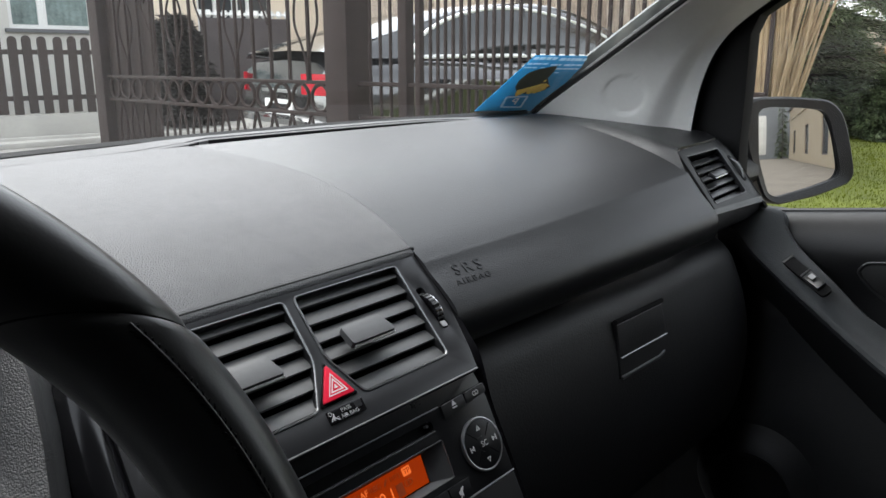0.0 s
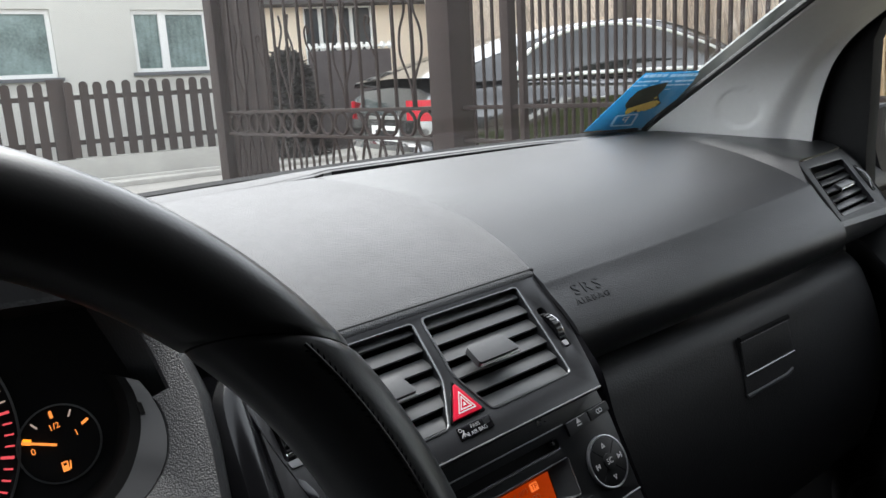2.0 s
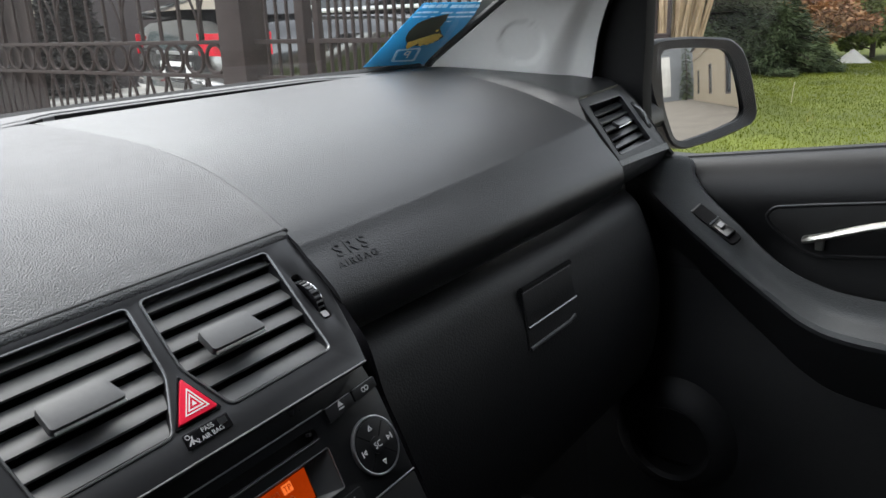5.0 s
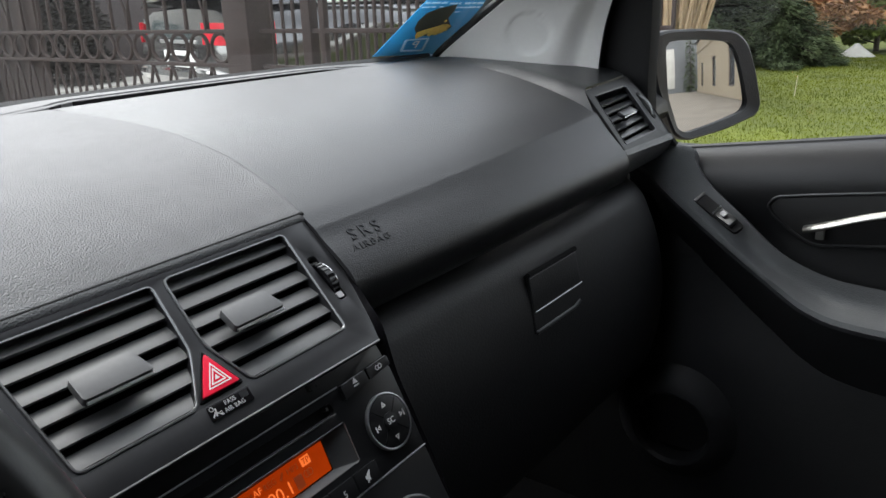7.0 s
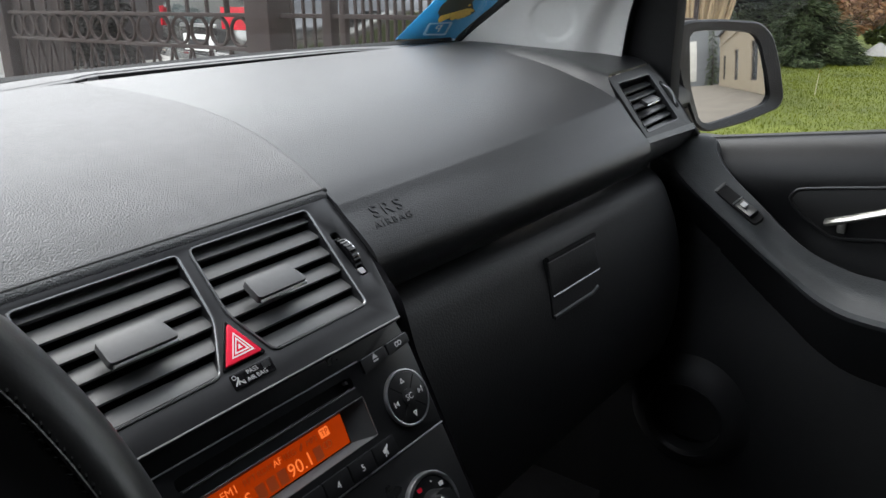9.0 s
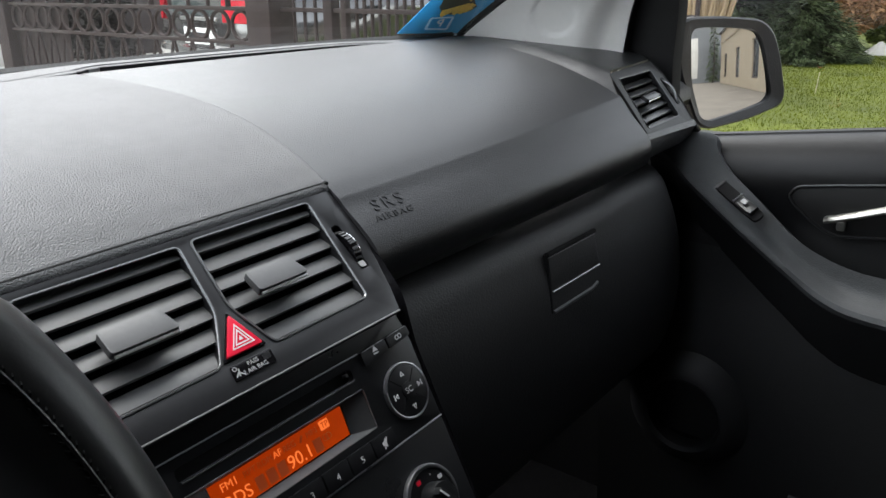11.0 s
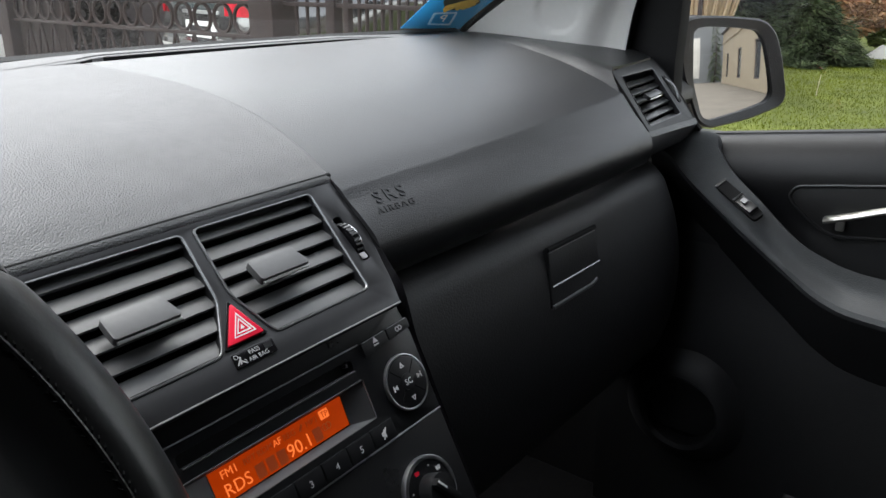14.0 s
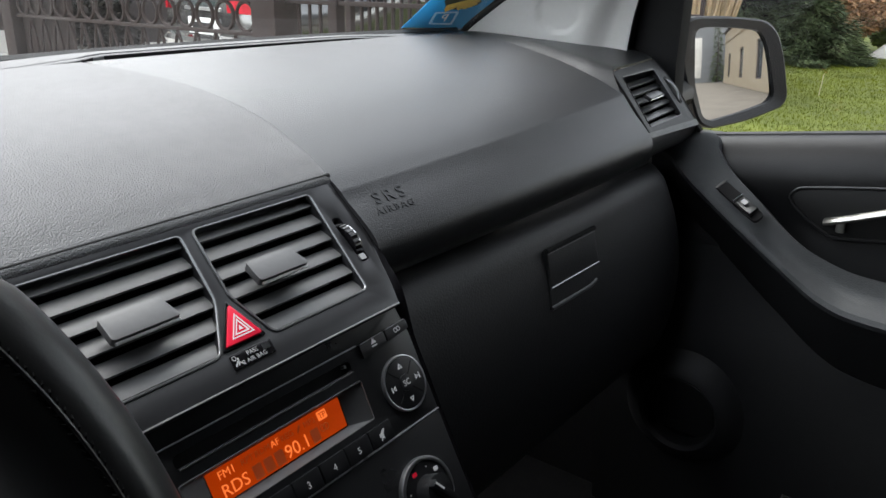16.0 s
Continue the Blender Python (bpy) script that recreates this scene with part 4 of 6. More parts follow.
for i, mark in enumerate(("", "", "3", "4", "5", "")):
    x0 = -0.0607 + 0.0233 * i
    key = part("button", plate(rounded(flip([(x0, 0.0915), (x0 + 0.0222, 0.0915), (x0 + 0.0216, 0.1050), (x0, 0.1050)]), 0.0010), U2, -0.002, 0.0026, bevel=0.0009), RADIO, radio)
    # the key's upper highlight, painted as a bright hairline
    part("button_edge", tube([U2 @ Vector((x, -0.0918, 0.0023)) for x in (x0 + 0.0015, x0 + 0.0205)], 0.0003, 5), EDGELIGHT, key)
    if mark:
        lettering("button_print", mark, 0.0066, U2 @ shift(x0 + 0.0110, -0.0990, 0.0027), WHITE, radio, deep=0.0001)
part("button_print", join(plate(flip([(0.0642, 0.0972), (0.0655, 0.0972), (0.0680, 0.0952), (0.0680, 0.1018), (0.0655, 0.0998), (0.0642, 0.0998)]), U2, 0.0025, 0.0029),
                          line_plate((0.0648, -0.1022), (0.0695, -0.0948), 0.0008, U2, 0.0026, 0.0031)), WHITE, radio)
PADC = (0.1056, -0.0755)
nav = part("control_pad", plate(circle(0.0192, 64, PADC), U2, -0.002, 0.0030, bevel=0.0016), RADIO, radio, "round five-way control pad")
part("pad_ring", ring(0.0194, 0.0212, U2, -0.002, 0.0030, PADC, bevel=0.0008, n=64), SATIN, nav, "thin silver ring")
part("pad_centre", plate(circle(0.0062, 40, PADC), U2, 0.0, 0.0042, bevel=0.0008), RADIO, nav)
lettering("pad_print", "SC", 0.0064, U2 @ shift(PADC[0], PADC[1], 0.0044), WHITE, nav, deep=0.0001)
for a in (45, 135, 225, 315):
    v = Vector((math.cos(radians(a)), math.sin(radians(a))))
    part("pad_groove", line_plate(Vector(PADC) + v * 0.0066, Vector(PADC) + v * 0.0185, 0.0009, U2, 0.0026, 0.0032), BLACK, nav)
cx, cy = PADC
up_tri = [(cx - 0.0022, cy + 0.0112), (cx + 0.0022, cy + 0.0112), (cx, cy + 0.0152)]
part("pad_print", plate(up_tri, U2, 0.0028, 0.0034, [scaled(up_tri, 0.45)]), WHITE, nav)
dn = [(cx - 0.0022, cy - 0.0112), (cx + 0.0022, cy - 0.0112), (cx, cy - 0.0152)]
part("pad_print", plate(dn, U2, 0.0028, 0.0034, [scaled(dn, 0.45)]), WHITE, nav)
for sgn in (-1, 1):
    t3 = [(cx + sgn * 0.0108, cy + 0.0020), (cx + sgn * 0.0108, cy - 0.0020), (cx + sgn * 0.0140, cy)]
    if sgn < 0:
        t3 = [(cx - 0.0112, cy + 0.0020), (cx - 0.0112, cy - 0.0020), (cx - 0.0142, cy)]
    part("pad_print", plate(t3, U2, 0.0028, 0.0034, [scaled(t3, 0.4)]), WHITE, nav)
    part("pad_print", line_plate((cx + sgn * 0.0150, cy + 0.0022), (cx + sgn * 0.0150, cy - 0.0022), 0.0009, U2, 0.0028, 0.0034), WHITE, nav)

# ---------------------------------------------------------------- heater controls
heater = thing("heater_panel", U2 @ Vector((0, -0.18, 0)), "black heater panel with a silver-ringed rotary knob", "heater controls")
part("faceplate", plate(flip([(-0.1285, 0.1075), (0.1285, 0.1075), (0.1262, 0.2600), (-0.1262, 0.2600)]), U2, -0.006, 0.0, bevel=0.0009), RADIO, heater)
KC = (0.0850, -0.1530)
part("knob_ring", ring(0.0225, 0.0258, U2, -0.001, 0.0050, KC, bevel=0.001, n=64), SATIN, heater, "silver ring")
part("knob_dial", plate(circle(0.0224, 64, KC), U2, -0.001, 0.0040), RADIO, heater)
knob = part("knob", plate(circle(0.0125, 48, KC), U2, 0.0, 0.0170, bevel=0.002), RADIO, heater, "black rotary knob")
part("knob_grip", box((0.0060, 0.0250, 0.008), U2 @ shift(KC[0], KC[1], 0.0190) @ Matrix.Rotation(radians(35), 4, "Z"), 0.0015), RADIO, knob)
part("knob_mark", box((0.0014, 0.0090, 0.0006), U2 @ shift(KC[0] - 0.0045, KC[1] + 0.0064, 0.0233) @ Matrix.Rotation(radians(35), 4, "Z")), WHITE, knob)
for a in (-20, 10, 70, 160, 190):
    v = Vector((math.cos(radians(a)), math.sin(radians(a)))) * 0.0180
    part("dial_dot", plate(circle(0.0007, 10, (KC[0] + v.x, KC[1] + v.y)), U2, 0.0038, 0.0044), WHITE, heater)
for a, m_ in ((112, RED), (38, WHITE)):
    v = Vector((math.cos(radians(a)), math.sin(radians(a)))) * 0.0180
    part("dial_icon", plate(rounded([(KC[0] + v.x - 0.0020, KC[1] + v.y - 0.0016), (KC[0] + v.x + 0.0020, KC[1] + v.y - 0.0016), (KC[0] + v.x + 0.0024, KC[1] + v.y + 0.0016), (KC[0] + v.x - 0.0024, KC[1] + v.y + 0.0016)], 0.0008), U2, 0.0038, 0.0044), m_, heater)
part("console_foot", span((-0.120, -0.16, 0.30), (0.110, 0.20, 0.705), 0.02), BLACK, console)

# ---------------------------------------------------------------- instrument cluster
cluster = thing("instrument_cluster", (-0.33, 0.0, 0.95), "black instrument cluster with orange-lit gauges behind the wheel", "instrument cluster")
QF = frame_of((-0.2570, -0.0070, 0.9950), (1, 0, 0), (0, math.sin(radians(20)), math.cos(radians(20))))
part("gauge_plate", plate([(-0.28, -0.10), (0.075, -0.10), (0.075, 0.11), (-0.28, 0.11)], QF, -0.004, 0.0), GAUGE, cluster, "black gauge face")
part("gauge_ring", ring(0.0212, 0.0222, QF, 0.0, 0.0012, (0, 0), n=64), SATIN, cluster)
TC = (-0.0980, 0.0235)
part("gauge_ring", ring(0.0800, 0.0812, QF, 0.0, 0.0012, TC, n=96), SATIN, cluster)
part("needle", line_plate((-0.0185, 0.0068), (-0.0020, -0.0002), 0.0014, QF, 0.0010, 0.0020), GLOWORANGE, cluster, "orange fuel needle")
for words, x, y, size in (("0", -0.0140, 0.0000, 0.0050), ("1", 0.0095, 0.0030, 0.0050), ("1/2", -0.0008, 0.0100, 0.0048)):
    lettering("gauge_number", words, size, QF @ shift(x, y, 0.0006) @ Matrix.Rotation(radians(8), 4, "Z"), GLOWORANGE, cluster, deep=0.0001)
for a, m_, w in ((158, GLOWYELLOW, 0.0032), (128, GLOWWHITE, 0.0009), (93, GLOWORANGE, 0.0016), (60, GLOWWHITE, 0.0009), (27, GLOWORANGE, 0.0016)):
    v = Vector((math.cos(radians(a)), math.sin(radians(a))))
    part("gauge_tick", line_plate(v * 0.0150, v * 0.0192, w, QF, 0.0002, 0.0008), m_, cluster)
part("pump_icon", join(plate([(-0.0022, -0.0160), (0.0012, -0.0160), (0.0012, -0.0105), (-0.0022, -0.0105)], QF, 0.0002, 0.0008, [[(-0.0014, -0.0128), (0.0005, -0.0128), (0.0005, -0.0113), (-0.0014, -0.0113)]]),
                       line_plate((0.0018, -0.0155), (0.0026, -0.0110), 0.0007, QF, 0.0002, 0.0008)), GLOWORANGE, cluster)
for words, a in (("6", 0), ("7", -19)):
    v = Vector((math.cos(radians(a + 2)), math.sin(radians(a + 2)))) * 0.0655
    lettering("gauge_number", words, 0.0088, QF @ shift(TC[0] + v.x, TC[1] + v.y, 0.0006) @ Matrix.Rotation(radians(8), 4, "Z"), GLOWORANGE, cluster, deep=0.0001)
for k in range(-7, 12):
    a = radians(1.5 + 4.6 * k)
    v = Vector((math.cos(a), math.sin(a)))
    m_ = GLOWRED if k <= 0 else GLOWWHITE
    big = k % 4 == 0
    if big and k > 0:
        m_ = GLOWORANGE
    part("gauge_tick", line_plate(Vector(TC) + v * (0.0715 if big else 0.0735), Vector(TC) + v * 0.0780, 0.0016 if big else 0.0010, QF, 0.0002, 0.0008), m_, cluster)
# black well, grey bezel and the grained panel round it
BZ = 0.020
OUTB = smooth_line([(0.0470, 0.0020, 0), (0.0520, -0.0093, 0), (0.0556, -0.0250, 0), (0.0530, -0.0408, 0), (0.0440, -0.0528, 0), (0.0316, -0.0604, 0), (0.010, -0.068, 0), (-0.05, -0.075, 0)], 4)
INB = smooth_line([(0.0400, 0.0060, 0), (0.0432, -0.0053, 0), (0.0431, -0.0201, 0), (0.0388, -0.0334, 0), (0.0305, -0.0465, 0), (0.0191, -0.0548, 0), (0.000, -0.060, 0), (-0.05, -0.066, 0)], 4)
QB = QF @ shift(0.0002, 0.0175)
LEAN = Vector((-0.34, 0.07, 0.93)) * 0.75


def lean(x, v, h):
    """The panel turns towards the driver's window: its right edge stands nearer the driver."""
    return QB @ (Vector((x, v, h)) + LEAN * (max(0.0, x - 0.047) + 0.8 * max(0.0, 0.035 - v)))


part("bezel", loft([[lean(a.x, a.y, BZ - 0.004), lean(a.x - 0.0006, a.y, BZ), lean(b.x, b.y, BZ - 0.001)] for a, b in zip(OUTB, INB)], thick=0.0006), BEZEL, cluster, "flat grey bezel")
part("bezel_well", loft([[lean(b.x, b.y, BZ - 0.0015), lean(b.x - 0.004, b.y + 0.003, BZ - 0.006), QB @ Vector((b.x - 0.010, b.y + 0.008, 0.001))] for b in INB], thick=0.0006), SLOTBLACK, cluster)
bm = plate(rounded([(0.0432, -0.0165), (0.0458, -0.0172), (0.0448, -0.0100), (0.0422, -0.0095)], 0.0006), Matrix.Identity(4), BZ - 0.001, BZ + 0.0008)
for v in bm.verts:
    v.co = lean(*v.co)
part("bezel_slot", bm, SLOTBLACK, cluster)
HOODR = [(0.038, 0.075), (0.0445, 0.056), (0.0506, 0.0369), (0.057, 0.0156), (0.0623, -0.0081), (0.0510, -0.0100)]
FOLD = [(0.062, 0.060), (0.066, 0.040), (0.0702, 0.0163), (0.0768, -0.0158), (0.0762, -0.0467), (0.0735, -0.078), (0.068, -0.13)]
left_edge = HOODR + [(p.x + 0.0004, p.y) for p in OUTB[4:]] + [(-0.05, -0.13)]
bm = plate(left_edge + FOLD[::-1], Matrix.Identity(4), BZ - 0.006, BZ + 0.001, bevel=0.0006)
for v in bm.verts:
    v.co = lean(*v.co)
part("side_panel", bm, SIDEP, cluster, "grained panel beside the gauges")
part("side_panel_return", loft([[lean(x, v, BZ + 0.0008), lean(x, v, BZ + 0.0008) + QF.to_3x3() @ Vector((0.006, -0.002, -0.008)), QB @ Vector((x + 0.021, v - 0.004, BZ - 0.045))] for x, v in FOLD], thick=0.001), SIDEP, cluster)
part("hood", loft([[QB @ Vector((x + 0.001, v, BZ + 0.001)), QB @ Vector((x - 0.004, v - 0.001, BZ + 0.012)), QB @ Vector((x - 0.012, v - 0.003, 0.0))] for x, v in HOODR[:5]] +
                  [], thick=0.001), LOWER, cluster, "black hood over the gauges")
part("hood_top", loft([[QF @ Vector((x, 0.072 + 0.012 * math.sin(math.pi * (x + 0.30) / 0.36), h)) for x in np.linspace(-0.30, 0.036, 16)] for h in (-0.01, 0.02, 0.045)], thick=0.003), LOWER, cluster)

# ---------------------------------------------------------------- steering wheel
WC, WR, Wr = Vector((-0.385, -0.2603, 0.9967)), 0.1945, 0.0205
WF = frame_of(WC, (1, 0, 0), (0, math.sin(radians(25.7)), math.cos(radians(25.7))))
wheel = thing("steering_wheel", WC - Vector((0, -0.05, 0.18)), "black leather steering wheel with stitched seams", "steering wheel")


def rim_point(a, b, r=Wr):
    """On the rim: a round the wheel, b round the tube (0 is outwards, 90 towards the driver)."""
    a, b = radians(a), radians(b)
    q = WR + r * math.cos(b)
    return WF @ Vector((q * math.cos(a), q * math.sin(a), r * math.sin(b)))


def rim(a0, a1, n, r=Wr):
    """A leather sleeve whose ends are cut askew: they lie farther up the wheel on its inside."""
    rows = []
    for f in np.linspace(0, 1, n):
        row = []
        for b in range(0, 360, 12):
            skew = 7.0 * (1 - math.cos(radians(b)))
            s0, s1 = a0 + skew * (1 if a0 > -90 else -1), a1 + (skew if a1 < 90 else -skew)
            a = s0 + (s1 - s0) * f
            d = min(f, 1 - f) * abs(s1 - s0)
            row.append(rim_point(a, b, r * (1 - 0.05 * math.exp(-d / 0.5))))
        rows.append(row)
    return loft(rows, closed=True)


part("rim_top", rim(25.9, 154.1, 160), LEATHER, wheel, "smooth black leather grip")
part("rim_lower", rim(-205.6, 25.6, 260), LEATHER, wheel, "black leather grip with a stitched seam")
part("rim_core", loft([[rim_point(a, b, Wr * 0.93) for b in range(0, 360, 15)] for a in range(0, 361, 4)], closed=True), BLACK, wheel)
part("seam", tube([rim_point(a, 89, Wr - 0.0002) for a in np.linspace(31, -65, 160)], 0.0007, 6), LEATHER, wheel, "raised leather seam")
stitch = []
for k in range(105):
    for b, d in ((84, 3), (94, -3)):
        a = 30.5 - 0.85 * k
        stitch.append(tube([rim_point(a, b, Wr - 0.0002), rim_point(a - 0.2, b + d * 0.5, Wr + 0.0002), rim_point(a - 0.4, b + d, Wr - 0.0002)], 0.00035, 4))
part("stitching", join(*stitch), THREAD, wheel, "grey thread along the inner seam")
part("hub", plate(rounded([(-0.060, 0.03), (0.060, 0.03), (0.05, -0.045), (-0.05, -0.045)], 0.03, 6), WF @ shift(0, -0.085), -0.07, -0.03, bevel=0.008), LEATHER, wheel)
for side in (1, -1):
    part("spoke", tube([WF @ Vector((side * 0.04, -0.09, -0.045)), WF @ Vector((side * 0.08, -0.125, -0.035)), WF @ Vector((side * 0.115, -0.150, -0.008))], [0.02, 0.016, 0.012], 10), LEATHER, wheel)
part("column", tube([WF @ Vector((0, -0.09, -0.06)), WF @ Vector((0, -0.09, -0.26))], 0.045, 16), LOWER, wheel)

# ---------------------------------------------------------------- passenger door
door = thing("door_1", (0.74, -0.4, 0.40), "dark grey car door panel with armrest, window switch and metal handle", "car door", kind="structure")


def sill_z(y):
    return 0.939 + 0.135 * (-0.104 - y)


rows = []
for y in np.linspace(0.02, -0.95, 34):
    s = sill_z(max(y, -0.75))
    rows.append(smooth_line([(0.775, y, s - 0.004), (0.765, y, s), (0.748, y, s - 0.004), (0.728, y, s - 0.024), (0.721, y, s - 0.050), (0.727, y, s - 0.080), (0.733, y, s - 0.11), (0.728, y, 0.80),
                             (0.725, y, 0.74), (0.712, y, 0.66), (0.706, y, 0.56), (0.712, y, 0.45), (0.72, y, 0.32)], 3))
part("panel", loft([r[:22] for r in rows], thick=-0.004), DOORPAD, door, "soft dark grey panel")
# the lower part takes a paler colour to brighten the shaded door
part("lower_panel", loft([r[21:] for r in rows], thick=-0.004), DOORLOW, door, "dark grey lower part of the panel, paler to lift its shade")
part("glass_seal", tube([(0.764, y, sill_z(y) + 0.0015) for y in np.linspace(0.0, -0.75, 12)], 0.0062, 8), SHADEBAND, door, "black rubber lip")
UP = [(0.7116, -0.0606, 0.9411), (0.7255, -0.1085, 0.9485), (0.7152, -0.1189, 0.9321), (0.7045, -0.1415, 0.9085), (0.6929, -0.1866, 0.8764), (0.6815, -0.2382, 0.8393), (0.678, -0.289, 0.8192), (0.6716, -0.3381, 0.8149), (0.668, -0.45, 0.815), (0.668, -0.85, 0.815)]
LO = [(0.694, -0.0389, 0.9328), (0.6906, -0.0681, 0.9249), (0.6885, -0.0881, 0.9063), (0.6865, -0.1109, 0.8875), (0.6793, -0.1699, 0.8465), (0.6677, -0.2341, 0.8071), (0.6546, -0.2839, 0.7827), (0.6442, -0.3372, 0.7762), (0.638, -0.449, 0.7788), (0.6258, -0.8624, 0.7837)]
ups, los = smooth_line(UP, 5), smooth_line(LO, 5)
rows = []
for a, b in zip(ups, los):
    # a flat ledge by the window at the front, hollow and steeper towards the rear
    n = Vector((-0.75, 0.1, 0.62)).normalized()
    rear, fore = max(0.0, min(1.0, (-0.16 - a.y) / 0.14)), max(0.0, min(1.0, (a.y + 0.145) / 0.04))
    face = []
    for f in (0.12, 0.25, 0.38, 0.5, 0.62, 0.75, 0.86, 0.93):
        face.append(lerp(a, b, f) + n * (0.002 - 0.0085 * rear * math.sin(math.pi * min(1.0, f / 0.9))) + Vector((0, 0, 0.008)) * fore * math.sin(math.pi * f) ** 0.7)
    rows.append([a + Vector((0.040, 0, -0.030)), a + Vector((0.010, 0, -0.004)), a + n * 0.0015, *face, b + n * 0.0012, b, b + Vector((0.003, 0.002, -0.006))])
part("armrest", loft(rows, thick=-0.003), STRIP, door, "grey grained armrest strip")
part("armrest_underside", loft([[b + Vector((0.002, 0.002, -0.004)), b + Vector((0.022, 0.006, -0.035)), b + Vector((0.060, 0.01, -0.09)), b + Vector((0.10, 0.01, -0.16))] for b in los], thick=-0.003), LOWER, door)
# window switch
sw_n = Vector((-0.6, 0.1, 0.75)).normalized()
sx = Vector((-0.024, -0.059, -0.0285)).normalized()
SW = frame_of(Vector((0.6695, -0.1700, 0.8820)) + sw_n * 0.0035, sx, sw_n.cross(sx))
switch = part("switch_recess", plate(rounded([(-0.035, -0.0076), (0.034, -0.0076), (0.034, 0.0076), (-0.035, 0.0076)], 0.0055), SW, -0.004, 0.0010, bevel=0.0006), BLACK, door, "black switch well")
part("switch_frame", plate(rounded([(-0.036, -0.0080), (-0.032, -0.0080), (-0.032, 0.0080), (-0.036, 0.0080)], 0.0015), SW, -0.002, 0.0022, bevel=0.0006), FASCIA, switch)
part("switch_rocker", box((0.027, 0.0130, 0.006), SW @ shift(0.012, 0, 0.0030) @ Matrix.Rotation(radians(-10), 4, "Y"), 0.0015), RADIO, switch, "window switch")
part("switch_icon", plate(rounded([(0.006, -0.003), (0.014, -0.003), (0.014, 0.003), (0.006, 0.003)], 0.001), SW @ Matrix.Rotation(radians(-10), 4, "Y"), 0.0070, 0.0084), GREYPRINT, switch)
part("switch_edge", tube([SW @ Vector((-0.003, -0.007, 0.0055)), SW @ Vector((-0.003, 0.007, 0.0055))], 0.0010, 6), SATIN, switch)
# handle bowl
DF = frame_of((0.7160, 0, 0), (0, -1, 0), (0, 0, 1))
bowl = rounded([(0.2145, 0.889), (0.2226, 0.9000), (0.2662, 0.9075), (0.3053, 0.9132), (0.420, 0.930), (0.430, 0.872), (0.400, 0.862), (0.3162, 0.8510), (0.2764, 0.8455), (0.2602, 0.8493), (0.239, 0.8630), (0.2195, 0.8793)], 0.006, 4)
part("handle_bowl", plate(bowl, DF, -0.014, 0.0010, bevel=0.0005), GAUGE, door, "glossy black handle recess")
part("bowl_rim", tube([DF @ Vector((*p, 0.001)) for p in bowl], 0.0022, 8, closed=True), DOORPAD, door)
# a paler tube paints the highlight along the bowl's top edge
part("bowl_top_edge", tube([DF @ Vector((p[0], p[1] + 0.0012, 0.0022)) for p in bowl[5:24]], 0.0014, 6), STRIP, door)
handle = part("door_handle", tube(smooth_line([DF @ Vector((0.2600, 0.8650, 0.004)), DF @ Vector((0.2690, 0.8690, 0.009)), DF @ Vector((0.2900, 0.8770, 0.012)), DF @ Vector((0.3300, 0.8920, 0.013)), DF @ Vector((0.3800, 0.905, 0.010))], 4), 0.0054, 10, flat=0.7), HANDLE, door, "pale polished metal handle")
part("handle_pivot", box((0.010, 0.016, 0.008), DF @ shift(0.2780, 0.8630, 0.006), 0.0025), HANDLE, handle)
# loudspeaker bulge low on the door
SP = frame_of((0.712, -0.118, 0.552), (0, -1, 0), (0, 0, 1))
part("speaker_ring", loft([[SP @ Vector((r * math.cos(a), r * math.sin(a), h)) for a in np.linspace(0, 2 * math.pi, 64, endpoint=False)] for r, h in ((0.100, -0.012), (0.092, 0.000), (0.078, 0.018), (0.066, 0.028), (0.057, 0.030), (0.052, 0.024), (0.049, 0.0))], closed=True), DOORLOW, door, "round loudspeaker surround")
# a pale arc drawn in place of the glint on the inner ring
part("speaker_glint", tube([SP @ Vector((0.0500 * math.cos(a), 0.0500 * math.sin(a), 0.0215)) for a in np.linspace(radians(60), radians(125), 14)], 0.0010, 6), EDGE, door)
part("speaker_grille", plate(circle(0.049, 48), SP, -0.004, 0.004), BLACK, door)
part("pocket", loft([[(0.70, y, 0.46 - 0.02 * math.sin(3 * y)), (0.645, y, 0.455), (0.640, y, 0.44), (0.645, y, 0.34), (0.70, y, 0.32)] for y in np.linspace(-0.27, -0.9, 10)], thick=0.003), DOORLOW, door, "door pocket")
# black window frame
frame2 = [(0.030, 0.925), (0.030, 1.060), (0.016, 1.115), (-0.004, 1.168), (-0.046, 1.212), (-0.16, 1.288), (-0.36, 1.40), (-0.46, 1.43), (-0.46, 1.405), (-0.36, 1.372), (-0.19, 1.282), (-0.085, 1.222), (-0.055, 1.202), (-0.045, 1.178), (-0.044, 1.09), (-0.042, 1.034), (-0.046, 0.935)]
WFm = frame_of((0.752, 0, 0), (0, -1, 0), (0, 0, 1))
part("window_frame", plate([(-y, z) for y, z in frame2], WFm, -0.02, 0.010, bevel=0.002), BLACK, door, "matt black window frame")
side_pane = part("window_pane", loft([[WFm @ Vector((*p, -0.012)) for p in row] for row in ([(0.03, 0.935), (0.75, 1.02)], [(0.04, 1.20), (0.70, 1.22)], [(0.42, 1.42), (0.62, 1.42)])]), SIDEGLASS, door)
face_to(side_pane, (0, -0.3, 1.1)).visible_shadow = False

# ---------------------------------------------------------------- door mirror
mirror = thing("door_mirror", (0.88, 0.0, 0.92), "dark grey door mirror with a convex glass", "door mirror")
MN = Vector((-0.50, -0.86, 0.075)).normalized()
mx = Vector((0.86, -0.50, 0.0)).normalized()
MM = frame_of((0.999, -0.038, 0.991), mx, MN.cross(mx))
